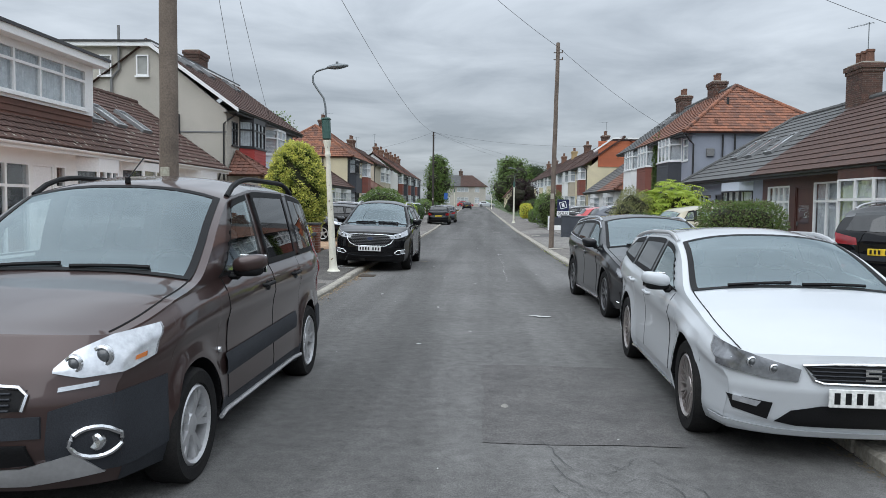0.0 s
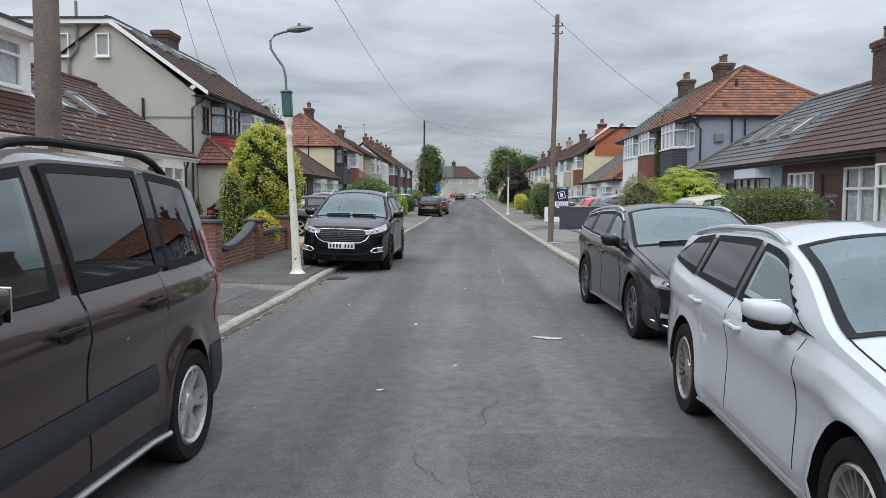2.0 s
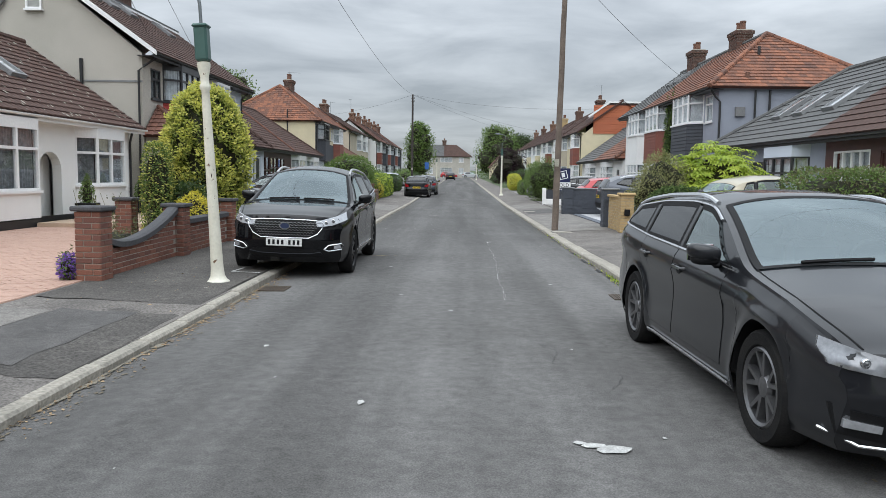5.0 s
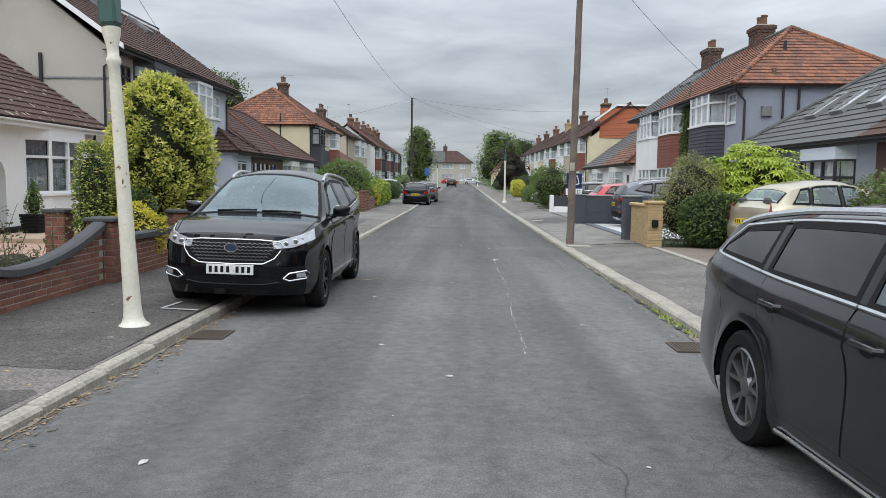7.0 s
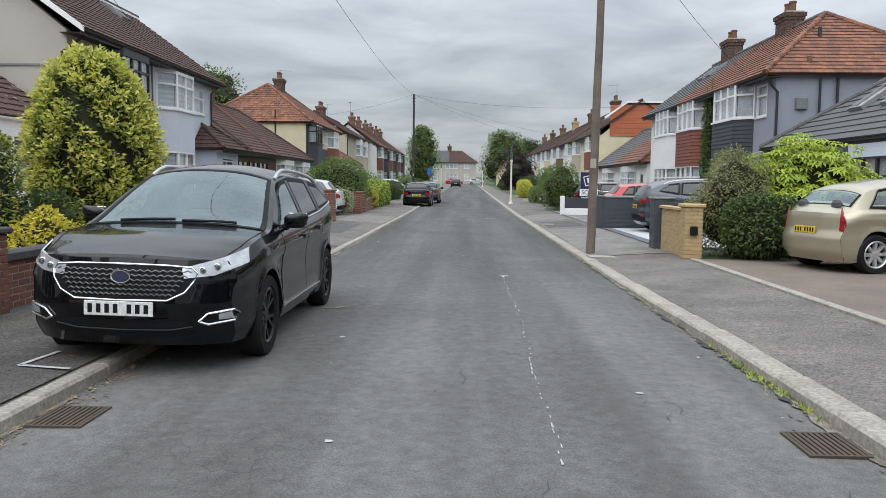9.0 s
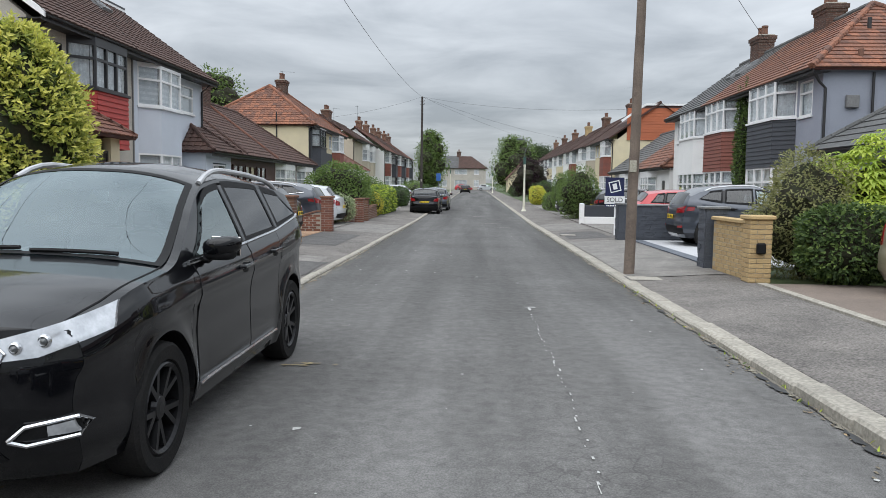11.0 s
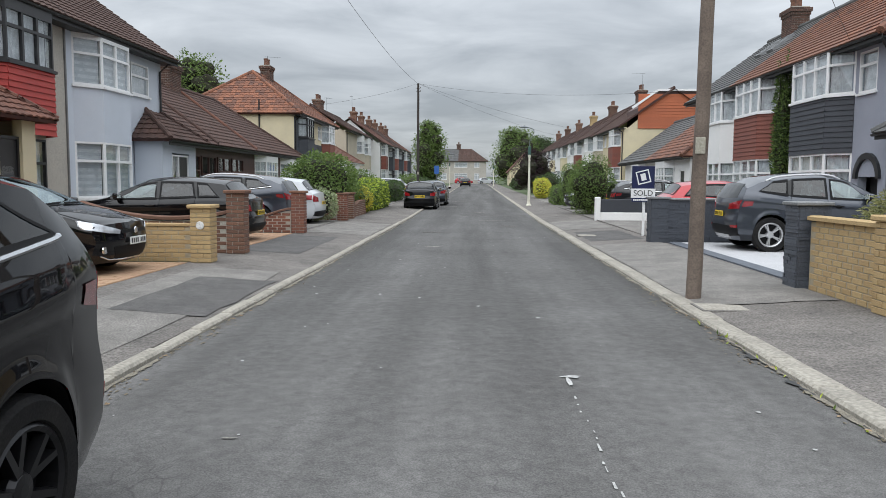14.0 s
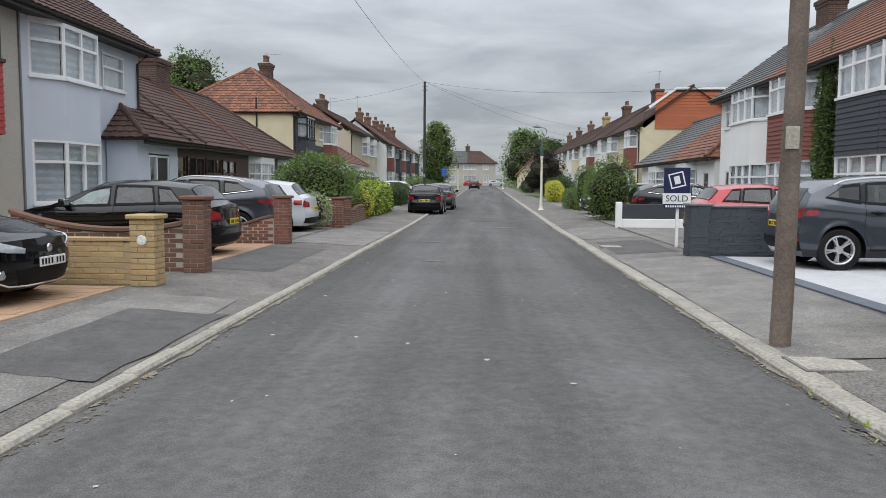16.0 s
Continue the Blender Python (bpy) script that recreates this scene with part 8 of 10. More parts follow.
def shrub(name, x, y, z0, r, h, material, label, n=5000, size=0.09, seed=1, amp=0.25, square=1.15, taper=0.0, second=None, long=2.0, cat="shrub", f=1.6):
    """A bush: short stems, a core coloured near-black for the shade inside, and thousands of leaves."""
    e = root(name, (x, y, z0), label, cat)
    rnd_ = random.Random(seed)
    c, rr = (x, y, z0 + h / 2), (r if not isinstance(r, tuple) else r[0], r if not isinstance(r, tuple) else r[1], h / 2)
    st = Mesh()
    for k in range(4):
        a = k * 1.57 + rnd_.random()
        st.tube([(x + 0.06 * math.cos(a), y + 0.06 * math.sin(a), z0 - 0.05), (x + rr[0] * 0.3 * math.cos(a), y + rr[1] * 0.3 * math.sin(a), z0 + h * 0.35)], 0.025, F_BARK, 6, 0.015)
    st.ob("stem", e)
    m = Mesh()
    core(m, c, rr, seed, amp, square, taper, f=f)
    leaves(m, rnd_, shell_points(rnd_, c, rr, n, seed, amp, 0.7, square, taper, f), size, material, long=long)
    if second:
        leaves(m, rnd_, shell_points(rnd_, c, rr, n // 2, seed, amp, 0.85, square, taper, f), size, second, long=long)
    m.ob("foliage", e)
    return e


def tree(name, x, y, h, r, material, label, seed=1, n=9000, size=0.22, trunk=0.3, conical=False, second=None):
    z0 = rise(y)
    e = root(name, (x, y, z0), label, "tree")
    rnd_ = random.Random(seed)
    t = Mesh()
    t.tube([(x, y, z0 - 0.1), (x + 0.05, y, z0 + h * 0.3), (x - 0.03, y + 0.05, z0 + h * 0.75)], 0.028 * h * 0.6, F_BARK, 9, 0.03)
    t.ob("trunk", e)
    cr = Mesh()
    for k in range(15):
        u = k / 14
        hz = z0 + h * (trunk + (0.93 - trunk) * u)
        prof = (1 - u) ** 0.75 if conical else math.sin(math.pi * (0.16 + 0.78 * u)) ** 0.7
        a = k * 2.4 + rnd_.random()
        d = r * prof * (0.55 if k % 3 else 0.25)
        cx, cy = x + d * math.cos(a), y + d * math.sin(a)
        if k % 2 == 0:
            lm = Mesh()
            lm.tube([(x, y, hz - 0.12 * h), (x + (cx - x) * 0.5, y + (cy - y) * 0.5, hz - 0.03 * h), (cx, cy, hz)], 0.05 * h / 8, F_BARK, 6, 0.015)
            lm.ob("limb", e)
        rr = r * (0.28 + 0.42 * prof)
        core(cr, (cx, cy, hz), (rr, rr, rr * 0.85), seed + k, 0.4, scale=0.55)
        leaves(cr, rnd_, shell_points(rnd_, (cx, cy, hz), (rr, rr, rr * 0.85), n // 15, seed + k, 0.45, 0.5), size, material if not second or k % 3 else second)
    cr.ob("crown", e)
    return e


# ---- garden walls, brick by brick ----
BM = Mesh()
BM.cbox((0.004, -0.052, 0.004), (0.221, 0.052, 0.071), 0.005, M_BRICK)
BM2 = Mesh()
BM2.cbox((0.004, -0.052, 0.004), (0.1085, 0.052, 0.071), 0.005, M_BRICK)


def brick_meshes(material):
    out = []
    for w in (0.221, 0.1085):
        q = Mesh()
        q.cbox((0.006, -0.052, 0.006), (w - 0.003, 0.052, 0.069), 0.004, material)
        out.append(q.data("brick"))
    return out


BRICKS = {"red": brick_meshes(M_BRICK), "brown": brick_meshes(M_BRICKB), "yellow": brick_meshes(M_BRICKY)}


def brick_wall(parent, a, b, z0, top, kind, mortar, seed=3, thick=0.105):
    """A single-skin wall from a to b in plan; top(u) gives its height at u from 0 to 1. Each brick is a piece of its own."""
    (xa, ya), (xb, yb) = a, b
    L = math.hypot(xb - xa, yb - ya)
    ang = math.atan2(yb - ya, xb - xa)
    d = ((xb - xa) / L, (yb - ya) / L)
    full, half = BRICKS[kind]
    r_ = random.Random(seed)
    n = int(L / 0.225)
    k = L / (n * 0.225) if n else 1
    hmax = max(top(i / 20) for i in range(21))
    for row in range(int(hmax / 0.075)):
        off = 0.5 if row % 2 else 0.0
        for i in range(-1 if off else 0, n + 1):
            s0 = (i + off) * 0.225 * k
            piece, half_ = full, False
            if s0 < 0:
                s0, piece, half_ = 0.0, half, True
            elif s0 + 0.15 > L + 0.02:
                continue
            elif s0 + 0.22 > L + 0.02:
                piece, half_ = half, True
            if (row + 1) * 0.075 > top(min(1, (s0 + (0.05 if half_ else 0.11)) / L)) + 0.02:
                continue
            o = new("brick", piece)
            o.parent = parent
            o.matrix_parent_inverse = Matrix.Translation(-Vector(parent.location))
            o.location = (xa + d[0] * s0, ya + d[1] * s0, z0 + row * 0.075)
            o.rotation_euler = (0, 0, ang + r_.uniform(-0.008, 0.008))
    m = Mesh()
    nx, ny = -d[1] * 0.045, d[0] * 0.045
    N = 20
    lo = [[(xa + d[0] * L * i / N + sx * nx, ya + d[1] * L * i / N + sx * ny, zz) for i in range(N + 1) for zz in (0,)] for sx in (1, -1)]
    rows = []
    for sx, lev in ((1, 0), (1, 1), (-1, 1), (-1, 0)):
        rows.append([(xa + d[0] * L * i / N + sx * nx, ya + d[1] * L * i / N + sx * ny, z0 - 0.1 if lev == 0 else z0 + top(i / N) - 0.02) for i in range(N + 1)])
    m.grid(rows, mortar)
    m.ob("mortar", parent)


def coping(parent, a, b, z0, top, material, w=0.16, t=0.06, name="coping"):
    m = Mesh()
    (xa, ya), (xb, yb) = a, b
    L = math.hypot(xb - xa, yb - ya)
    nx, ny = -(yb - ya) / L * w / 2, (xb - xa) / L * w / 2
    N = 24
    rows = []
    for s, dz in ((1, 0), (1, t * 0.75), (0.6, t), (-0.6, t), (-1, t * 0.75), (-1, 0), (1, 0)):
        rows.append([(xa + (xb - xa) * i / N + s * nx, ya + (yb - ya) * i / N + s * ny, z0 + top(i / N) + dz) for i in range(N + 1)])
    m.grid(rows, material)
    m.smooth = False
    return m.ob(name, parent)


def pier(parent, x, y, z0, h, kind, mortar, cap, w=0.34):
    full, half = BRICKS[kind]
    for row in range(int(h / 0.075)):
        for k in range(4):
            ang = k * math.pi / 2
            c, s = math.cos(ang), math.sin(ang)
            start = (-w / 2, -w / 2 + 0.052) if row % 2 else (-w / 2 + 0.0, -w / 2 + 0.052)
            for i, (s0, pc) in enumerate(((0.0, full), (0.2245, half)) if row % 2 else ((0.0, half), (0.112, full))):
                px, py = start[0] + s0, start[1]
                o = new("brick", pc)
                o.parent = parent
                o.matrix_parent_inverse = Matrix.Translation(-Vector(parent.location))
                o.location = (x + px * c - py * s, y + px * s + py * c, z0 + row * 0.075)
                o.rotation_euler = (0, 0, ang)
    m = Mesh()
    m.box((x - w / 2 + 0.012, y - w / 2 + 0.012, z0 - 0.1), (x + w / 2 - 0.012, y + w / 2 - 0.012, z0 + int(h / 0.075) * 0.075 - 0.006), mortar)
    m.ob("mortar", parent)
    zc = z0 + int(h / 0.075) * 0.075
    m = Mesh()
    m.cbox((x - w / 2 - 0.04, y - w / 2 - 0.04, zc), (x + w / 2 + 0.04, y + w / 2 + 0.04, zc + 0.065), 0.015, cap)
    m.ob("pier_cap", parent)


# curved red-brick front wall with dark coping
ZP = PAVE + 0.03
W1 = root("garden_wall", (-4.7, 19.5, ZP), "red brick front garden wall with curved dark coping and piers", "garden wall")
swoop = lambda u: 0.31 + 0.43 * u ** 2.2 + 0.16 * (1 - u) ** 6
brick_wall(W1, (-4.66, 16.65), (-4.72, 19.35), ZP, swoop, "red", M_MORTAR)
coping(W1, (-4.66, 16.65), (-4.72, 19.35), ZP, swoop, M_COPING, 0.2, 0.1)
flat5 = lambda u: 0.525
brick_wall(W1, (-4.72, 19.75), (-4.76, 22.3), ZP, flat5, "red", M_MORTAR, 5)
coping(W1, (-4.72, 19.75), (-4.76, 22.3), ZP, flat5, M_COPING, 0.2, 0.1)
pier(W1, -4.66, 16.45, ZP, 0.9, "red", M_MORTAR, M_COPING)
pier(W1, -4.72, 19.55, ZP, 0.83, "red", M_MORTAR, M_COPING)
pier(W1, -4.78, 22.5, ZP, 0.83, "red", M_MORTAR, M_COPING)
pier(W1, -6.7, 22.1, ZP, 0.83, "red", M_MORTAR, M_COPING)
W1b = root("garden_wall", (-4.45, 31.3, ZP), "low yellow brick wall and pier beside a drive", "garden wall")
low6 = lambda u: 0.6
brick_wall(W1b, (-6.3, 31.3), (-4.68, 31.3), ZP, low6, "yellow", M_MORTARY)
coping(W1b, (-6.3, 31.3), (-4.68, 31.3), ZP, low6, M_BRICKY, 0.14, 0.05)
pier(W1b, -4.5, 31.3, ZP, 0.9, "yellow", M_MORTARY, M_BRICKY)
m = Mesh()
m.lathe([(0.001, -0.012), (0.06, -0.012), (0.07, 0.0)], (-4.5, 31.125, ZP + 0.62), 1, C_PLATEW, 20)
m.ob("round_plaque", W1b, "round pale plaque")
W2 = root("garden_wall", (-4.4, 32.8, ZP), "brown brick wall with swept coping and tall pier", "garden wall")
sag = lambda u: 0.9 * (1 - u) ** 2 + 0.9 * u * (1 - u) + 0.74 * u ** 2
brick_wall(W2, (-7.4, 32.9), (-4.62, 32.9), ZP, sag, "brown", M_MORTAR, 6)
coping(W2, (-7.4, 32.9), (-4.62, 32.9), ZP, sag, M_BRICKB, 0.18, 0.07)
pier(W2, -4.42, 32.9, ZP, 1.13, "brown", M_MORTAR, M_BRICKB)
for k, (yy, kd, hh) in enumerate(((38.7, "red", 1.05), (45.4, "red", 0.95), (46.8, "brown", 0.95))):
    Wk = root("garden_wall", (-4.6, yy, ZP), "red brick wall and pier between two drives", "garden wall")
    pier(Wk, -4.6, yy, ZP, hh, kd, M_MORTAR, M_BRICKB)
    if k < 2:
        fl = lambda u: 0.5 + 0.12 * math.cos(u * 6)
        brick_wall(Wk, (-7.0, yy), (-4.8, yy), ZP, fl, kd, M_MORTAR, 8 + k)
        coping(Wk, (-7.0, yy), (-4.8, yy), ZP, fl, M_BRICKB, 0.16, 0.06)
    else:
        fl = lambda u: 0.55 - 0.12 * math.sin(math.pi * min(1, u * 2))
        brick_wall(Wk, (-4.62, 47.0), (-4.7, 51.5), ZP, fl, kd, M_MORTAR, 12)
        coping(Wk, (-4.62, 47.0), (-4.7, 51.5), ZP, fl, M_BRICKB, 0.16, 0.06)
# right: yellow brick wall and slate-clad piers
W5 = root("garden_wall", (4.4, 27.6, ZP), "yellow brick front wall with a square pier", "garden wall")
hi9 = lambda u: 0.9
brick_wall(W5, (4.42, 26.95), (4.40, 28.65), ZP, hi9, "yellow", M_MORTARY, 9)
coping(W5, (4.42, 26.95), (4.40, 28.65), ZP, hi9, M_BRICKY, 0.2, 0.06)
pier(W5, 4.44, 26.75, ZP, 1.0, "yellow", M_MORTARY, M_BRICKY)
m = Mesh()
m.cbox((4.36, 26.5, ZP + 0.45), (4.50, 26.57, ZP + 0.62), 0.02, C_TRIM)
m.ob("wall_light", W5, "small dark wall light")


def slate_block(name, x0, x1, y0, y1, z0, z1, label):
    """Strips of split slate laid on a block."""
    e = root(name, ((x0 + x1) / 2, (y0 + y1) / 2, z0), label, "garden wall")
    m = Mesh()
    m.box((x0, y0, z0 - 0.1), (x1, y1, z1), M_COPING)
    m.ob("block", e)
    r_ = random.Random(int(x0 * 100 + y0))
    st = Mesh()
    z = z0
    while z < z1 - 0.02:
        h = r_.choice((0.035, 0.05, 0.05, 0.06))
        h = min(h, z1 - z)
        for ax, lo, hi in ((0, x0, x1), (1, y0, y1)):
            for e_ in (0, 1):
                s = lo
                while s < hi - 0.01:
                    w = min(r_.uniform(0.12, 0.42), hi - s)
                    d = r_.uniform(0.008, 0.026)
                    if ax == 0:
                        ya, yb = (y0 - d, y0) if e_ == 0 else (y1, y1 + d)
                        st.box((s + 0.002, ya, z + 0.001), (s + w - 0.002, yb, z + h - 0.002), M_SLATE)
                    else:
                        xa, xb = (x0 - d, x0) if e_ == 0 else (x1, x1 + d)
                        st.box((xa, s + 0.002, z + 0.001), (xb, s + w - 0.002, z + h - 0.002), M_SLATE)
                    s += w
        z += h
    o = st.ob("slate_strip", e)
    o["kind"] = "stuff"
    m = Mesh()
    m.cbox((x0 - 0.05, y0 - 0.05, z1), (x1 + 0.05, y1 + 0.05, z1 + 0.05), 0.012, M_LEAD)
    m.ob("capstone", e)


slate_block("slate_pier", 4.24, 4.62, 28.75, 29.15, ZP, ZP + 1.08, "square pier clad in split grey slate")
slate_block("slate_pier", 4.10, 4.48, 36.45, 36.85, ZP, ZP + 1.0, "square pier clad in split grey slate")
slate_block("slate_wall", 4.48, 9.6, 36.5, 36.8, ZP, ZP + 0.97, "low wall clad in split grey slate")
m = Mesh()
m.cbox((4.4, 46.6, ZP - 0.1), (4.58, 46.9, ZP + 0.85), 0.02, M_WHITE)
m.cbox((4.58, 46.66, ZP - 0.1), (7.6, 46.84, ZP + 0.3), 0.015, M_WHITE)
m.cbox((4.6, 46.68, ZP + 0.3), (7.6, 46.8, ZP + 0.78), 0.01, M_DARKCLAD)
tagged(m.ob("panel_wall"), "white rendered low wall with a black panel above", "garden wall")

# ---- drives and surfacing ----
def blocks(name, x0, x1, y0, y1, z, material, label, bw=0.2, bh=0.1, near=0):
    """Paving blocks in stretcher rows on a bed."""
    m = Mesh()
    m.box((x0, y0, z - 0.12), (x1, y1, z - 0.008), material)
    r_ = random.Random(int(y0 * 10))
    ny = int((y1 - y0) / bh)
    vs, fs = [], []
    pieces = []
    pm = Mesh()
    pm.add([(0.003, 0.003, -0.015), (bw - 0.003, 0.003, -0.015), (bw - 0.003, bh - 0.003, -0.015), (0.003, bh - 0.003, -0.015), (0.007, 0.007, 0), (bw - 0.007, 0.007, 0), (bw - 0.007, bh - 0.007, 0), (0.007, bh - 0.007, 0)], [(4, 5, 6, 7), (0, 1, 5, 4), (1, 2, 6, 5), (2, 3, 7, 6), (3, 0, 4, 7)], material)
    pd = pm.data("block") if near else None
    for j in range(ny):
        a = y0 + j * bh
        s = x0 - (bw / 2 if j % 2 else 0)
        while s < x1 - 0.01:
            p, q = max(s, x0) + 0.003, min(s + bw, x1) - 0.003
            s += bw
            if q - p < 0.02:
                continue
            t = z + r_.uniform(-0.003, 0.003)
            if len(pieces) < near and p > x1 - 2.2 and q - p > bw - 0.02:
                pieces.append((p - 0.003, a, t))
                continue
            k = len(vs)
            vs += [(p, a + 0.003, z - 0.015), (q, a + 0.003, z - 0.015), (q, a + bh - 0.003, z - 0.015), (p, a + bh - 0.003, z - 0.015), (p + 0.004, a + 0.007, t), (q - 0.004, a + 0.007, t), (q - 0.004, a + bh - 0.007, t), (p + 0.004, a + bh - 0.007, t)]
            fs += [(k + 4, k + 5, k + 6, k + 7), (k, k + 1, k + 5, k + 4), (k + 1, k + 2, k + 6, k + 5), (k + 2, k + 3, k + 7, k + 6), (k + 3, k, k + 4, k + 7)]
    m.add(vs, fs, material)
    base = tagged(m.ob(name), label, "drive", kind="structure")
    for p in pieces:
        o = new("block", pd)
        o.parent, o.location = base, p
    return base


ZD = PAVE + 0.045
blocks("drive_pink", -10.4, -4.74, 9.5, 16.3, ZD, M_BLOCK, "pink block-paved front drive", near=150)
blocks("drive_pink_inner", -10.4, -4.82, 16.3, 24.15, ZD, M_BLOCK, "pink block-paved drive up to the patio step")
blocks("patio", -10.4, -6.8, 25.4, 32.6, ZD + 0.10, mat("buff_slab", (0.50, 0.38, 0.28), 0.88, second=(0.40, 0.30, 0.22), scale=3, fine=60, bump=0.2, island=0.5), "buff paved patio before the bungalow", 0.6, 0.45)
blocks("drive_pink_step", -10.4, -6.8, 24.15, 25.4, ZD, M_BLOCK, "pink block paving below the patio step")
blocks("drive_buff", -6.78, -4.72, 24.2, 31.1, ZD, M_BLOCK2, "buff and brown block-paved drive", 0.3, 0.2, near=120)
blocks("drive_buff_far", -10.3, -4.72, 33.1, 38.5, ZD, M_BLOCK2, "buff block-paved drive", 0.3, 0.2)


def slab(name, x0, x1, y0, y1, z, material, label):
    m = Mesh()
    nx, ny = max(1, int(abs(x1 - x0))), max(1, int((y1 - y0)))
    m.grid([[(x0 + (x1 - x0) * i / nx, y0 + (y1 - y0) * j / ny, z + rise(y0 + (y1 - y0) * j / ny)) for i in range(nx + 1)] for j in range(ny + 1)], material)
    m.grid([[(x, y, zz + rise(y)) for zz in (z - 0.1, z)] for x, y in ((x0, y0), (x1, y0), (x1, y1), (x0, y1), (x0, y0))], material)
    return tagged(m.ob(name), label, "paving", kind="structure")


slab("drive_grey", -10.3, -4.74, 38.8, 45.2, ZD, M_PAVE2, "grey concrete front drive")
slab("drive_left_far", -10.3, -4.74, 62, 84, ZD, M_PAVE2, "grey concrete front drives")
slab("drive_resin", 4.48, 10.3, 29.2, 36.4, ZD, M_WHITESTONE, "pale resin-bound front drive")
slab("drive_edge", 4.47, 4.75, 29.2, 36.4, ZD + 0.006, M_GREYEDGE, "grey block edging of the pale drive")
slab("drive_brown", 4.45, 10.3, 11.0, 26.4, ZD, mat("brown_drive", (0.21, 0.165, 0.135), 0.9, second=(0.15, 0.12, 0.10), scale=1.5, fine=50, bump=0.6), "brown-grey worn front drive")
slab("drive_kerb", 4.33, 4.47, 17.5, 26.4, ZD + 0.012, M_KERB, "pale concrete drive edging")
slab("drive_right_mid", 4.45, 10.3, 37.0, 58.0, ZD, M_PAVE2, "pale concrete front drives")
slab("drive_right_far", 4.45, 10.3, 58.2, 84.0, ZD, M_PAVE2, "grey concrete front drives")
bed = Mesh()
bed.prism([(-4.80, 16.65), (-4.80, 24.1), (-6.75, 24.1), (-6.78, 22.1), (-4.98, 16.65)], 2, ZD - 0.1, ZD + 0.03, M_SOIL)
tagged(bed.ob("bed_left"), "bare soil flower bed behind the brick wall", "flower bed", kind="structure")
# repairs, slabs and covers in the pavements
for i, (x0, x1, y0, y1, mt, lb) in enumerate((
        (-4.7, -4.1, 9.6, 14.3, M_PAVE2, "pale concrete pavement crossing"), (-4.05, -3.25, 12.2, 14.4, M_PATCH, "dark asphalt pavement repair"), (-4.7, -2.78, 15.0, 23.5, M_PAVE3, "old dark asphalt pavement with pale flecks"), (-3.55, -2.78, 11.9, 14.9, M_PAVE3, "old dark asphalt pavement strip"),
        (-4.3, -3.0, 24.5, 30.6, M_PAVE2, "worn pale pavement crossing"), (-3.9, -2.8, 26.6, 29.5, M_PATCH, "dark asphalt pavement repair"),
        (-4.7, -3.4, 33.4, 37.9, M_PATCH, "dark asphalt pavement repair"), (-4.6, -2.8, 39.2, 44.6, M_PAVE2, "pale pavement crossing"),
        (2.72, 4.35, 27.7, 36.5, M_PAVE2, "pale concrete pavement crossing"),
        (2.9, 4.2, 37.6, 41.0, M_PATCH, "dark asphalt pavement repair"), (2.75, 4.3, 42.2, 47.0, M_PAVE2, "pale pavement crossing"))):
    m = Mesh()
    k = 6
    rr_ = random.Random(i)
    m.grid([[(x0 + (x1 - x0) * a / k + rr_.uniform(-0.03, 0.03), y0 + (y1 - y0) * b / k + rr_.uniform(-0.05, 0.05), 0.004 + 0.0035 * (i % 3) + pave_top(x0 + (x1 - x0) * a / k, y0 + (y1 - y0) * b / k)) for a in range(k + 1)] for b in range(k + 1)], mt)
    tagged(m.ob("pavement_patch"), lb, "pavement patch", kind="structure")
for x, y in ((-3.38, 11.25), (2.95, 27.55), (3.15, 39.5)):
    m = Mesh()
    zc = pave_top(x, y)
    m.cbox((x - 0.33, y - 0.26, zc - 0.03), (x + 0.33, y + 0.26, zc + 0.012), 0.003, M_PAVE2)
    m.box((x - 0.30, y - 0.23, zc + 0.012), (x + 0.30, y + 0.23, zc + 0.014), M_KERB)
    tagged(m.ob("inspection_cover"), "pale concrete inspection cover set in the pavement", "cover")


def drain(x, y):
    e = root("drain_grating", (x, y, 0), "rusty iron road drain grating", "drain")
    m = Mesh()
    z = crown(x) + 0.004
    # shallow near-black slab under the bars; the pit's shade is its colour
    m.box((x - 0.155, y - 0.19, z - 0.02), (x + 0.155, y + 0.19, z), M_TAR)
    m.ob("pit", e)
    m = Mesh()
    for q in ((-0.175, -0.155, -0.21, 0.21), (0.155, 0.175, -0.21, 0.21), (-0.155, 0.155, -0.21, -0.19), (-0.155, 0.155, 0.19, 0.21)):
        m.box((x + q[0], y + q[2], z - 0.01), (x + q[1], y + q[3], z + 0.012), M_IRON)
    m.ob("frame", e)
    for k in range(9):
        b = Mesh()
        b.box((x - 0.148 + k * 0.0345, y - 0.188, z - 0.005), (x - 0.128 + k * 0.0345, y + 0.188, z + 0.011), M_IRON)
        b.ob("bar", e)


drain(-2.36, 16.7)
drain(2.25, 16.45)

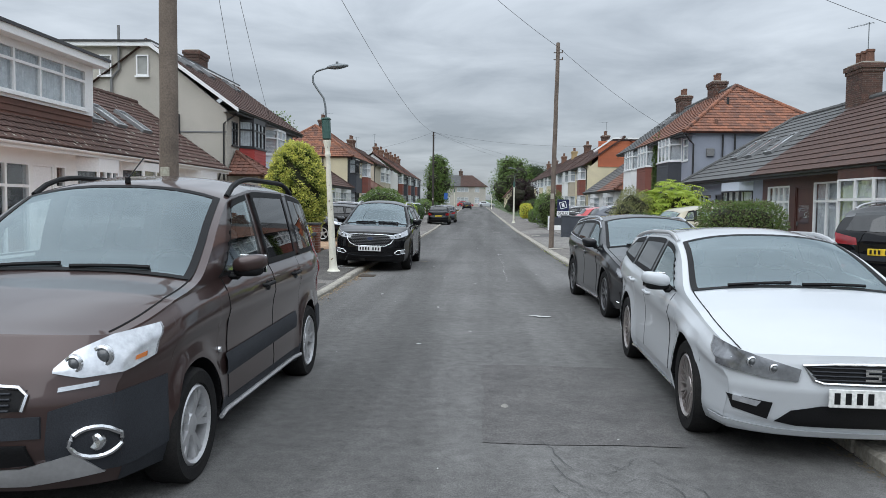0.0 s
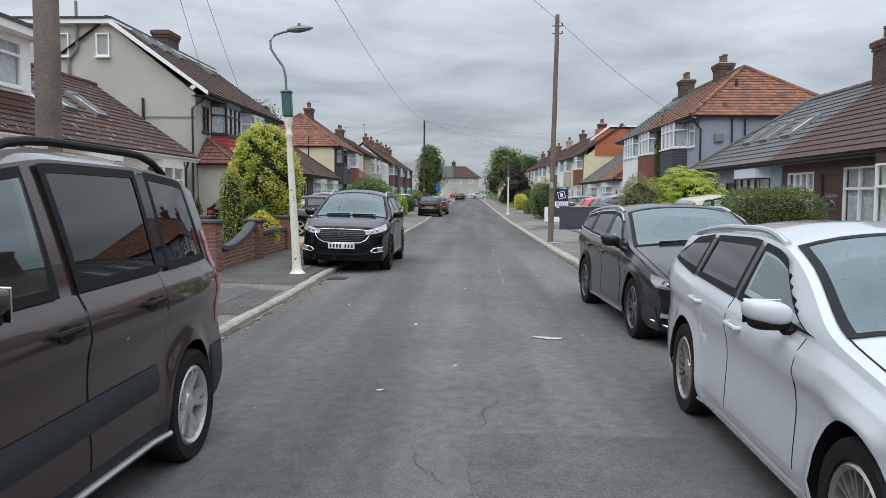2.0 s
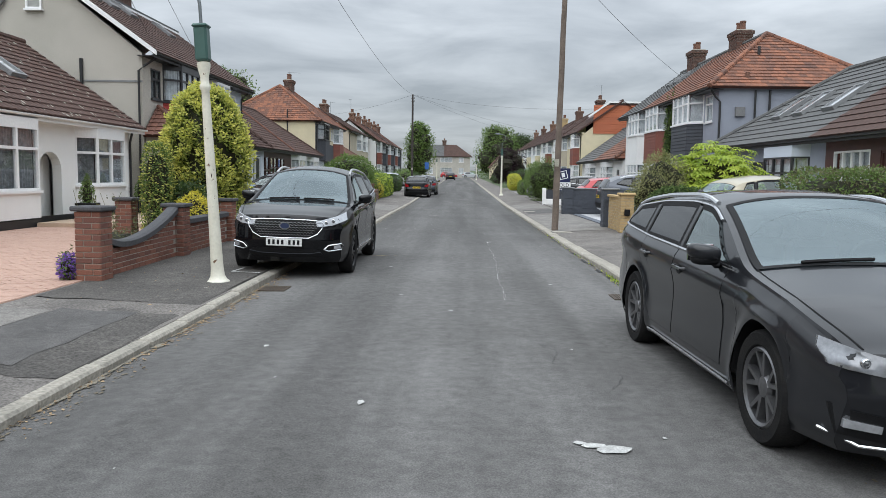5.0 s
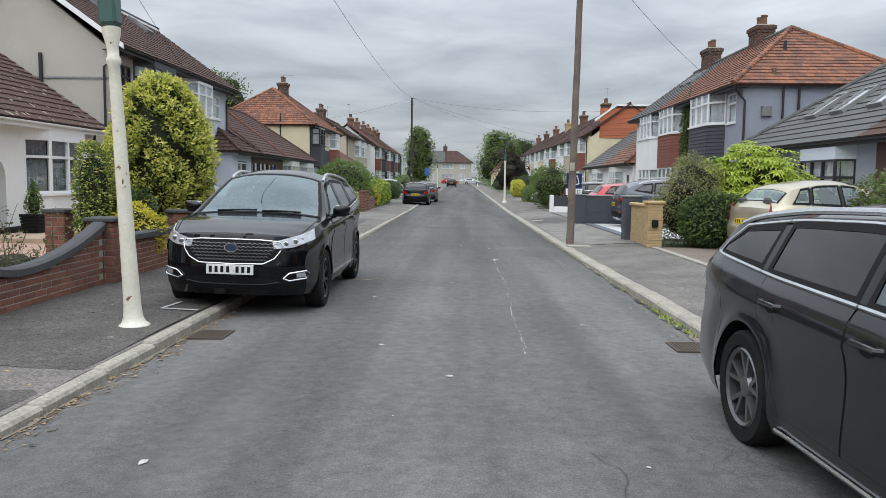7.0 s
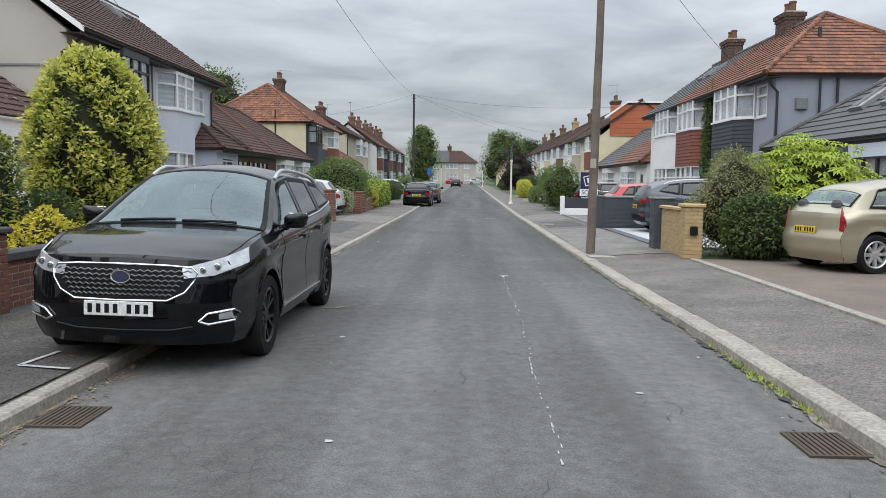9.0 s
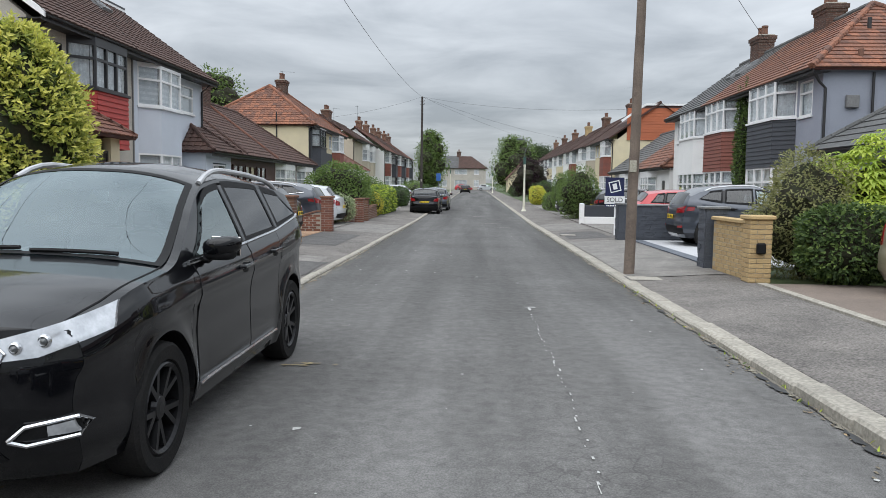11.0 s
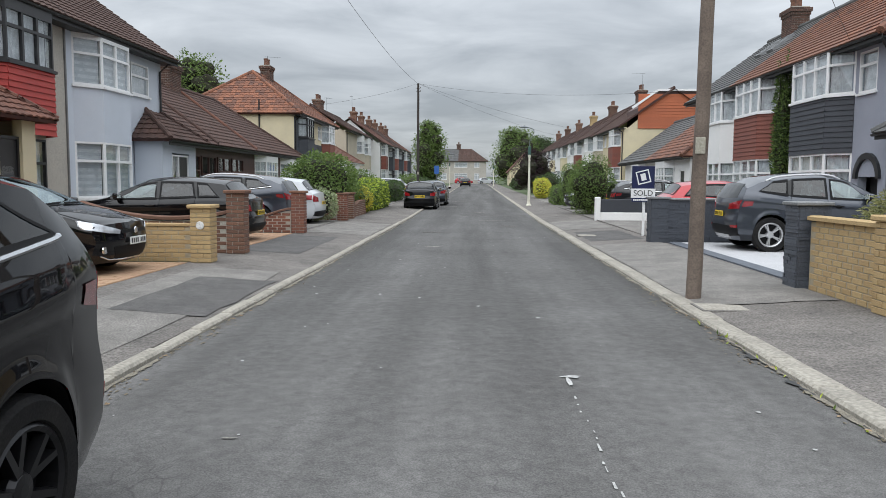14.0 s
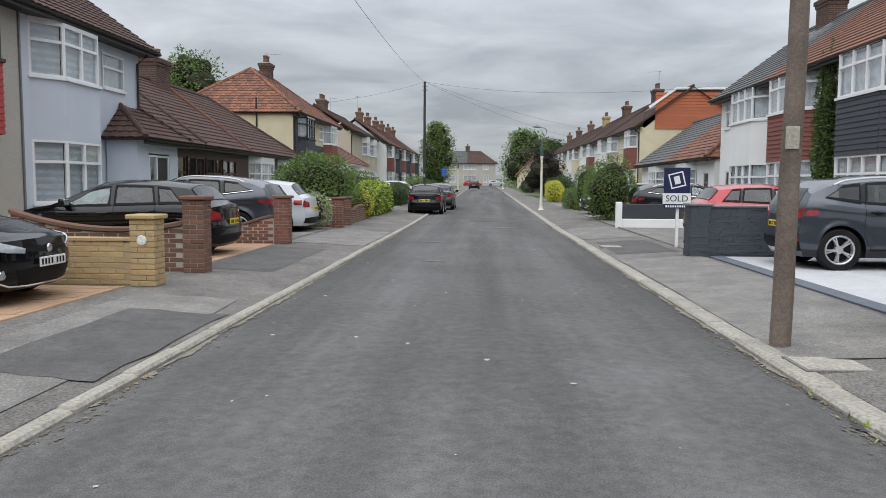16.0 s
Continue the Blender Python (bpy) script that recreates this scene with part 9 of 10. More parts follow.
# flecks, grit and worn paint on the road
r6 = random.Random(6)
m = Mesh()
for i in range(75):
    x, y = r6.uniform(-2.3, 2.3), r6.uniform(2, 42)
    a, q = r6.uniform(0, 6), r6.choice((0.008, 0.012, 0.016, 0.03))
    m.add([(x + q * math.cos(a + k * 1.26) * r6.uniform(0.5, 1.3), y + q * math.sin(a + k * 1.26) * r6.uniform(0.6, 1.6), crown(x) + 0.007) for k in range(5)], [(0, 1, 2, 3, 4)], M_MARK)
y = 16.0
while y < 23.9:
    x = 0.69 + 0.010 * (y - 16.0) + r6.uniform(-0.02, 0.02) + 0.02 * math.sin(y)
    q = r6.uniform(0.003, 0.009)
    ln = r6.uniform(0.02, 0.12)
    m.add([(x - q, y, crown(x) + 0.008), (x + q, y, crown(x) + 0.008), (x + q * 0.6, y + ln, crown(x) + 0.008), (x - q * 0.7, y + ln, crown(x) + 0.008)], [(0, 1, 2, 3)], M_MARK)
    y += r6.uniform(0.08, 0.22)
for x, y, w, ln in ((-1.34, 22.86, 0.06, 0.02), (0.25, 5.9, 0.035, 0.07), (-1.2, 41, 0.5, 0.1), (0.7, 48, 0.6, 0.12), (1.2, 44.5, 0.4, 0.12), (-0.9, 36, 0.25, 0.08), (0.2, 55, 0.5, 0.12), (-1.3, 62, 0.5, 0.14), (-1.1, 70, 0.7, 0.2)):
    m.add([(x + w * math.cos(k * math.tau / 9) * r6.uniform(0.5, 1.1), y + ln * math.sin(k * math.tau / 9) * r6.uniform(0.5, 1.1), crown(x) + 0.0085 + rise(y)) for k in range(9)], [tuple(range(9))], M_SCUFF)
for x, y, w, ln in ((0.88, 10.86, 0.10, 0.05), (0.98, 10.80, 0.12, 0.07), (0.80, 10.9, 0.06, 0.03), (0.78, 24.36, 0.10, 0.05), (0.75, 24.2, 0.02, 0.14), (-0.55, 11.6, 0.03, 0.06)):
    m.add([(x + w * math.cos(k * math.tau / 11) * r6.uniform(0.5, 1.1), y + ln * math.sin(k * math.tau / 11) * r6.uniform(0.5, 1.1), crown(x) + 0.009) for k in range(11)], [tuple(range(11))], M_MARK)
for k in range(14):
    x, y, q = r6.gauss(-1.41, 0.075), r6.gauss(21.0, 0.04), r6.uniform(0.015, 0.045)
    m.add([(x + q * math.cos(j * math.tau / 7) * r6.uniform(0.5, 1.3), y + q * 0.6 * math.sin(j * math.tau / 7) * r6.uniform(0.5, 1.3), crown(x) + 0.009 + 0.0003 * k) for j in range(7)], [tuple(range(7))], M_OCHRE)
tagged(m.ob("road_flecks"), "white flecks, drips and worn paint on asphalt", "road marks", kind="stuff")
m = Mesh()
for i in range(26):
    x, y = (r6.uniform(0.2, 1.6), r6.uniform(3.0, 5.0)) if i < 10 else (r6.uniform(-0.4, 2.2), r6.uniform(5, 24))
    a = r6.uniform(0, 6.28)
    pts = [(x, y)]
    for k in range(9):
        a += r6.uniform(-0.8, 0.8)
        x, y = x + 0.07 * math.cos(a), y + 0.10 * math.sin(a)
        pts.append((x, y))
    for (xa, ya), (xb, yb) in zip(pts, pts[1:]):
        m.add([(xa - 0.0025, ya, crown(xa) + 0.0075), (xa + 0.0025, ya, crown(xa) + 0.0075), (xb + 0.0025, yb, crown(xb) + 0.0075), (xb - 0.0025, yb, crown(xb) + 0.0075)], [(0, 1, 2, 3)], M_TAR)
tagged(m.ob("road_cracks"), "fine dark cracks in the asphalt", "cracks", kind="stuff")

# ---- poles, lamps, wires, signs ----
def pole(x, y, h, r, label="weathered brown timber telegraph pole", lean=0.0, wood=None):
    e = root("telegraph_pole", (x, y, PAVE + rise(y)), label, "pole")
    z = PAVE + rise(y)
    m = Mesh()
    N = 14
    m.tube([(x + lean * k / N + 0.004 * math.sin(k * 1.7), y, z - 0.1 + (h + 0.1) * k / N) for k in range(N + 1)], r, wood or M_POLE, 14, r * 0.72)
    m.smooth = True
    m.ob("shaft", e)
    t = Mesh()
    t.tube([(x + lean, y, z + h - 0.02), (x + lean, y, z + h + 0.03)], r * 0.74, M_LEAD, 12, r * 0.4)
    t.ob("cap", e)
    for k, zz in enumerate((h - 0.35, h - 0.6)):
        b = Mesh()
        b.tube([(x + lean - 0.16, y, z + zz), (x + lean + 0.16, y, z + zz)], 0.018, M_IRON, 6)
        b.tube([(x + lean + 0.16, y, z + zz), (x + lean + 0.16, y, z + zz + 0.09)], 0.022, M_IRON, 8)
        b.ob("bracket", e)
    s = Mesh()
    s.cbox((x - 0.06, y - r - 0.006, z + 1.75), (x + 0.06, y - r * 0.9, z + 1.95), 0.004, M_LICHEN)
    s.ob("number_tag", e)
    return e


pole(2.79, 28.3, 7.4, 0.095, lean=0.12)
pole(-4.16, 10.25, 8.6, 0.135, lean=0.02)
pole(-4.25, 76.0, 8.45, 0.11, "dark timber telegraph pole at the pavement edge", wood=M_DPOLE)


def lamp_post(x, y, s=1, label="cream-painted old street lamp with a swan neck", lean=0.0):
    """Tapered column with a collar, green box, swan neck and lantern. s: which way the lantern points."""
    z = PAVE + rise(y)
    e = root("street_lamp", (x, y, z), label, "street lamp")
    m = Mesh()
    m.lathe([(0.165, -0.05), (0.15, 0.012), (0.115, 0.04), (0.092, 0.09), (0.082, 0.2), (0.078, 0.4), (0.07, 1.0), (0.054, 2.35), (0.05, 2.5), (0.068, 2.53), (0.068, 2.57), (0.054, 2.6), (0.054, 2.68), (0.085, 2.82), (0.085, 2.86), (0.04, 2.88)], (x, y, z), 2, M_LAMPW, 18)
    m.smooth = True
    m.ob("column", e)
    m = Mesh()
    m.cbox((x - 0.085, y - 0.085, z + 2.88), (x + 0.085, y + 0.085, z + 3.32), 0.025, M_LAMPG)
    m.cbox((x - 0.1, y - 0.1, z + 3.3), (x + 0.1, y + 0.1, z + 3.35), 0.02, M_LAMPG)
    m.ob("control_box", e, "green enamel control box")
    m = Mesh()
    pts = [(0, 3.33), (0.0, 3.6), (-0.03, 3.78), (-0.16, 3.98), (-0.24, 4.12), (-0.24, 4.26), (-0.15, 4.36), (0.0, 4.40), (0.12, 4.42)]
    m.tube([(x + s * a, y, z + b) for a, b in pts], 0.022, M_GALV, 8)
    m.smooth = True
    m.ob("swan_neck", e)
    m = Mesh()
    rows = []
    for i in range(7):
        u = i / 6
        w = 0.085 * math.sin(math.pi * (0.12 + 0.8 * u)) + 0.01
        rows.append([(x + s * (0.08 + 0.46 * u), y + w * math.cos(k * math.tau / 10), z + 4.43 + 0.02 * u + 0.65 * w * math.sin(k * math.tau / 10)) for k in range(11)])
    m.grid(rows, M_GALV)
    m.smooth = True
    ln = m.ob("lantern", e)
    m = Mesh()
    m.tube([(x + s * 0.3, y, z + 4.47), (x + s * 0.3, y, z + 4.54)], 0.03, M_GALV, 10)
    m.ob("sensor", ln)
    e.rotation_euler = (0, radians(-lean), 0)


lamp_post(-3.10, 16.64, 1, lean=3.0)
lamp_post(3.12, 63.0, -1, "cream street lamp with swan neck further along")
lamp_post(-3.3, 118.0, 1, "cream street lamp far along the street")
lamp_post(3.1, 150.0, -1, "cream street lamp far along the street")

# chips of rust on the near lamp
m = Mesh()
r9 = random.Random(9)
for k in range(26):
    a, zz = r9.uniform(-2.6, 0.2), PAVE + 0.12 + r9.random() ** 2 * 1.5
    rr_ = 0.0765 - 0.0075 * zz
    q = r9.uniform(0.008, 0.028)
    m.add([(-3.10 - 0.052 * (zz - PAVE) + rr_ * math.cos(a + b), 16.64 + rr_ * math.sin(a + b), zz + c) for b, c in ((-q * 6, 0), (q * 3, -q), (q * 6, q), (-q * 2, q * 1.8))], [(0, 1, 2, 3)], M_IRON)
o = m.ob("rust_chips")
tagged(o, "rusty chips in the cream lamp paint", "rust", kind="stuff")


def wire(a, b, sag_, r=0.0065):
    m = Mesh()
    a, b = Vector(a), Vector(b)
    m.tube([a.lerp(b, k / 24) - Vector((0, 0, 4 * sag_ * (k / 24) * (1 - k / 24))) for k in range(25)], r, M_CABLE, 5)
    return tagged(m.ob("overhead_wire"), "thin dark overhead telephone wire", "wire")


RT, LT, FT = (2.91, 28.3, 7.35), (-4.14, 10.25, 8.5), (-4.25, 76.0, 8.75)
wire(RT, (10.5, 41.0, 5.5), 0.25)
wire(RT, (-4.14, 10.25, 8.4), 0.3)
wire(LT, (10.8, 20.5, 6.3), 0.3)
wire(LT, FT, 1.2, 0.008)
wire(LT, (-10.6, 34.2, 5.5), 0.3)
wire(LT, (-10.7, 40.0, 5.5), 0.35)
wire(FT, (10.6, 58.5, 6.2), 0.5)
wire(FT, (10.6, 86.0, 5.8), 0.4)
wire(FT, (10.6, 100.0, 6.0), 0.5)
wire(FT, (-10.6, 62.0, 5.6), 0.25)


def aerial(x, y, z, h=1.3, turn=0.0, label="thin metal television aerial on a chimney"):
    e = root("tv_aerial", (x, y, z), label, "aerial")
    m = Mesh()
    m.tube([(x, y, z - 0.4), (x, y, z + h)], 0.016, M_GALV, 6)
    m.ob("mast", e)
    c, s = math.cos(turn), math.sin(turn)
    b = Mesh()
    b.tube([(x - 0.2 * c, y - 0.2 * s, z + h - 0.05), (x + 0.9 * c, y + 0.9 * s, z + h - 0.05)], 0.01, M_GALV, 5)
    for k in range(8):
        px, py = x + (-0.1 + k * 0.13) * c, y + (-0.1 + k * 0.13) * s
        w = 0.16 - 0.01 * k
        b.tube([(px + w * s, py - w * c, z + h - 0.05), (px - w * s, py + w * c, z + h - 0.05)], 0.005, M_GALV, 4)
    b.ob("boom", e)


aerial(-13.6, 19.8, 5.85, 1.3, 0.3)
aerial(14.4, 29.3, 6.9, 1.6, 2.0)
aerial(-14.4, 72.0, 9.4, 0.7, 0.4)
aerial(-15.2, 97.0, 8.4, 1.6, 1.0)
aerial(-14.5, 109.0, 9.9, 1.6, 2.0)
aerial(14.4, 86.5, 9.8, 1.2, 2.8)

# estate agent's board
def sale_board():
    e = root("sale_board", (4.43, 38.8, ZP), "navy and white SOLD board on a white post", "sign")
    m = Mesh()
    m.cbox((4.40, 38.8, ZP - 0.1), (4.46, 38.86, ZP + 1.75), 0.005, M_UPVC)
    m.ob("post", e)
    navy = mat("navy_board", (0.012, 0.018, 0.075), 0.4, scale=3)
    m = Mesh()
    m.cbox((4.10, 38.76, ZP + 1.22), (4.68, 38.79, ZP + 1.80), 0.003, navy)
    b = m.ob("board", e)
    m = Mesh()
    m.cbox((4.08, 38.74, ZP + 0.98), (4.70, 38.775, ZP + 1.22), 0.003, M_UPVC)
    m.ob("sold_panel", e)
    m = Mesh()
    m.cbox((4.10, 38.752, ZP + 0.88), (4.68, 38.78, ZP + 0.975), 0.003, navy)
    m.ob("number_panel", e)
    # plain emblem
    m = Mesh()
    z, x = ZP + 1.52, 4.39
    c, s = math.cos(0.25), math.sin(0.25)
    rot = lambda a, d: (x + a * c - d * s, 38.757, z + a * s + d * c)
    for a0, a1, d0, d1 in ((-0.17, 0.17, 0.14, 0.17), (-0.17, 0.17, -0.17, -0.14), (-0.17, -0.14, -0.14, 0.14), (0.14, 0.17, -0.14, 0.14), (-0.065, 0.065, -0.09, 0.09)):
        m.add([rot(a0, d0), rot(a1, d0), rot(a1, d1), rot(a0, d1)], [(0, 1, 2, 3)], M_UPVC)
    m.ob("emblem", b, "plain white emblem")
    t = bpy.data.curves.new("sold_text", "FONT")
    t.body, t.size, t.align_x, t.align_y, t.extrude = "SOLD", 0.2, "CENTER", "CENTER", 0.001
    t.materials.append(M_BLACKF)
    o = new("sold_text", t)
    o.parent = e
    o.matrix_parent_inverse = Matrix.Translation(-Vector(e.location))
    o.matrix_basis = pose(4.39, 38.736, ZP + 1.10, 90, 0, 0)
    m = Mesh()
    for k in range(10):
        m.box((4.14 + k * 0.052, 38.749, ZP + 0.905), (4.175 + k * 0.052, 38.751, ZP + 0.95), M_UPVC)
    m.ob("number_bars", e)


sale_board()
# blue parking sign, far along
pk = root("parking_sign", (-3.3, 85.0, PAVE + rise(85)), "small blue parking sign on a grey post", "sign")
m = Mesh()
m.tube([(-3.3, 85, PAVE), (-3.3, 85, 2.9)], 0.035, M_GALV, 8)
m.ob("post", pk)
m = Mesh()
m.cbox((-3.52, 84.94, 2.2), (-3.12, 84.96, 2.9), 0.01, mat("blue_sign", (0.03, 0.12, 0.4), 0.4))
m.ob("sign_plate", pk)

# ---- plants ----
# one variegated leaf in three tones, shade within the tuft put into colour
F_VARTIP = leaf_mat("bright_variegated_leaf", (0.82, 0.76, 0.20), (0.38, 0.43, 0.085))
F_VARMID = leaf_mat("half_shaded_variegated_leaf", (0.50, 0.52, 0.13), (0.15, 0.21, 0.045))
F_VARIN = leaf_mat("shaded_inner_variegated_leaf", (0.11, 0.155, 0.035), (0.04, 0.07, 0.018))


def variegated_shrub(x, y, z0, r, h, seed=3):
    """An egg of a hundred or so upright leaf tufts, bright at their tips; darker inner leaves and core paint the shade
    of the gaps between.
    """
    e = root("variegated_shrub", (x, y, z0), "tall clipped shrub with yellow and green variegated leaves", "shrub")
    rn_ = random.Random(seed)
    for k in range(5):
        a = k * 1.26 + rn_.random()
        st_ = Mesh()
        st_.tube([(x + 0.05 * math.cos(a), y + 0.05 * math.sin(a), z0 - 0.05), (x + 0.16 * math.cos(a), y + 0.16 * math.sin(a), z0 + 0.5), (x + 0.4 * math.cos(a), y + 0.4 * math.sin(a), z0 + 1.3)], 0.035, F_BARK, 7, 0.02)
        st_.ob("stem", e)
    m = Mesh()
    z_low = 0.32
    prof = lambda u: float(np.interp(u, [0, 0.1, 0.3, 0.55, 0.75, 0.9, 1.0], [0.45, 0.72, 0.93, 1.0, 0.86, 0.58, 0.22]))
    rows = []
    for i in range(13):
        u = i / 12
        rows.append([(x + r * prof(u) * 0.78 * math.cos(j * math.tau / 18), y + r * prof(u) * 0.78 * math.sin(j * math.tau / 18), z0 + z_low + (h - z_low) * (0.03 + 0.9 * u)) for j in range(19)])
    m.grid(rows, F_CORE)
    tufts = 330
    for k in range(tufts):
        u = (k + 0.5) / tufts
        a = k * 2.39996 + rn_.uniform(-0.25, 0.25)
        pr = prof(u) * rn_.uniform(0.86, 1.02)
        out = Vector((math.cos(a), math.sin(a), 0.25 + 1.3 * max(0.0, u - 0.6) * 2)).normalized()
        c_ = Vector((x + r * pr * math.cos(a) * 0.93, y + r * pr * math.sin(a) * 0.93, z0 + z_low + (h - z_low) * u * 0.965))
        q = rn_.uniform(0.11, 0.19)
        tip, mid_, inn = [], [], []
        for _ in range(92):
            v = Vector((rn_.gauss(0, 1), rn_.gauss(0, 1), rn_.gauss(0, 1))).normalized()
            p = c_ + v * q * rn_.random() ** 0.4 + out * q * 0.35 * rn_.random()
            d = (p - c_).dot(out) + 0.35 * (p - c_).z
            # outer and upper leaves go to the bright tone, inner ones to the shaded
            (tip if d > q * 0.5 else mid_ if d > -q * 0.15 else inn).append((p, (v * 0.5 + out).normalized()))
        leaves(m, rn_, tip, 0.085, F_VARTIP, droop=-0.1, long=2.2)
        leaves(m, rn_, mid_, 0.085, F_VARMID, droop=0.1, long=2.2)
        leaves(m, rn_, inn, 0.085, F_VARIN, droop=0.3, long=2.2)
    m.ob("foliage", e)
    return e


variegated_shrub(-5.58, 23.7, ZD, 0.95, 3.32)
shrub("box_shrub", -5.85, 21.6, ZD, (0.27, 0.27), 1.95, F_GREEN, "narrow clipped evergreen with golden tips", 3500, 0.06, 4, 0.12, 2.0, 0.0, F_VAR)
shrub("dark_shrub", -5.4, 21.9, ZD, (0.4, 0.35), 1.2, F_DARK, "dark glossy shrub behind the wall", 1500, 0.1, 5)
shrub("golden_shrub", -5.05, 21.3, ZD, (0.42, 0.38), 1.0, F_GOLD, "golden yellow leafy shrub over a brick wall", 2200, 0.07, 6)
shrub("low_shrub", -5.3, 18.3, ZD, (0.45, 0.9), 0.5, F_OLIVE, "straggly low plants in the flower bed", 900, 0.08, 7, 0.5, long=4.0)
shrub("purple_flowers", -4.95, 16.33, ZD, (0.11, 0.14), 0.32, F_PURPLE, "purple flowering plant by the brick pier", 500, 0.05, 8, cat="flowers", second=F_GREEN)
st = Mesh()
r10 = random.Random(10)
for k in range(22):
    x, y = r10.uniform(-5.6, -4.95), r10.uniform(17.0, 19.2)
    h = r10.uniform(0.5, 1.15)
    st.tube([(x, y, ZD), (x + r10.uniform(-0.06, 0.06), y + r10.uniform(-0.05, 0.05), ZD + h * 0.6), (x + r10.uniform(-0.12, 0.12), y, ZD + h)], 0.006, F_OLIVE, 4, 0.003)
    leaves(st, r10, [(Vector((x + r10.uniform(-0.04, 0.04), y + r10.uniform(-0.04, 0.04), ZD + h * r10.random())), Vector((r10.gauss(0, 1), r10.gauss(0, 1), 0.4)).normalized()) for _ in range(12)], 0.07, F_OLIVE)
tagged(st.ob("tall_stems"), "tall dry flower stems in the bed", "plants", kind="stuff")
for yy in (27.1, 30.6):
    e = root("potted_conifer", (-9.95, yy, ZD + 0.10), "small conifer in a dark woven square pot", "potted plant")
    for k in range(6):
        q = 0.19 + 0.01 * k
        m = Mesh()
        m.cbox((-9.95 - q, yy - q, ZD + 0.10 + k * 0.075), (-9.95 + q, yy + q, ZD + 0.10 + k * 0.075 + 0.07), 0.012, C_TRIM)
        m.ob("pot_band", e)
    m = Mesh()
    rn = random.Random(int(yy))
    core(m, (-9.95, yy, ZD + 0.85), (0.22, 0.22, 0.42), 2, 0.1, 1.0, 0.8)
    leaves(m, rn, shell_points(rn, (-9.95, yy, ZD + 0.85), (0.24, 0.24, 0.45), 900, 2, 0.15, 0.7, 1.0, 0.8), 0.06, F_GREEN)
    m.ob("foliage", e)
shrub("round_bush", -5.9, 48.2, ZD, (1.35, 1.5), 2.45, F_GREEN, "large rounded green bush in a front garden", 6500, 0.13, 11, 0.3)
shrub("green_bush", -5.7, 51.0, ZD, (1.0, 1.3), 1.6, F_GREEN, "green bush beside the garden wall", 3000, 0.12, 12)
shrub("variegated_hedge", -5.6, 44.4, ZD, (1.0, 0.55), 1.15, mat("pale_leaf", (0.42, 0.46, 0.26), 0.6, second=(0.12, 0.18, 0.07), scale=2, fine=20, island=0.75), "pale variegated hedge between drives", 3500, 0.08, 13, 0.15, 1.5, cat="hedge")
shrub("golden_shrub", -5.0, 51.8, ZD, (0.6, 0.8), 1.1, F_GOLD, "golden yellow leafy shrub over a brick wall", 2200, 0.09, 14, second=F_GREEN)
shrub("laurel_hedge", -5.0, 56.2, ZD, (0.55, 3.2), 1.45, F_GREEN, "glossy laurel hedge along the pavement", 6500, 0.15, 15, 0.15, 1.8, second=F_LIME, cat="hedge")
shrub("laurel_hedge", -5.2, 68.0, ZD + 0.1, (0.5, 3.0), 1.3, F_DARK, "dark hedge along the pavement", 2500, 0.15, 16, 0.15, 1.8, cat="hedge")
shrub("garden_bush", -6.2, 58.5, ZD, (1.2, 1.5), 2.0, F_GREEN, "green bush in a front garden", 3000, 0.13, 17)
# right side
shrub("clipped_hedge", 6.95, 20.4, ZD, (1.05, 0.8), 1.62, F_GREEN, "dense clipped green hedge", 8000, 0.075, 21, 0.12, 2.2, second=F_OLIVE, cat="hedge")
shrub("straggly_shrub", 5.65, 27.9, ZD, (0.95, 0.95), 2.05, leaf_mat("brown_leaf", (0.36, 0.35, 0.16), (0.16, 0.18, 0.065)), "straggly brown-green shrub behind the yellow wall", 9000, 0.08, 22, 0.4, 1.0, 0.15, long=3.0)
shrub("dark_shrub", 5.75, 26.6, ZD, (0.75, 0.55), 1.25, F_DARK, "dark green shrub beside the drive", 3500, 0.09, 23, second=F_GREEN)
fat = root("fatsia", (7.1, 28.1, ZD), "big bright lime-green palmate shrub", "shrub")
m = Mesh()
rn = random.Random(24)
core(m, (7.1, 28.1, ZD + 1.1), (1.35, 1.0, 1.15), 24, 0.25, scale=0.7)
for p, nrm in shell_points(rn, (7.1, 28.1, ZD + 1.15), (1.5, 1.1, 1.2), 1300, 24, 0.3, 0.75):
    up = (nrm * 0.6 + Vector((0, 0, 0.9))).normalized()
    a = up.orthogonal().normalized()
    b = up.cross(a)
    ro = rn.random() * 6.28
    q = rn.uniform(0.13, 0.22)
    vs, fs = [tuple(p)], []
    for k in range(7):
        an = ro + k * 0.78
        tip = p + (a * math.cos(an) + b * math.sin(an)) * q - up * q * 0.25
        l1 = p + (a * math.cos(an - 0.25) + b * math.sin(an - 0.25)) * q * 0.6 + up * 0.01
        l2 = p + (a * math.cos(an + 0.25) + b * math.sin(an + 0.25)) * q * 0.6 + up * 0.01
        i0 = len(vs)
        vs += [tuple(l1), tuple(tip), tuple(l2)]
        fs.append((0, i0, i0 + 1, i0 + 2))
    m.add(vs, fs, F_LIME)
m.ob("foliage", fat)
m = Mesh()
m.tube([(7.1, 28.1, ZD - 0.05), (7.15, 28.1, ZD + 0.8)], 0.05, F_BARK, 7, 0.03)
m.ob("stem", fat)
shrub("climber", 10.72, 46.1, 1.0, (0.22, 0.42), 4.3, F_GREEN, "dark green climber on the house wall", 3500, 0.11, 25, 0.55, 1.6, second=F_DARK, cat="climber", f=2.5)
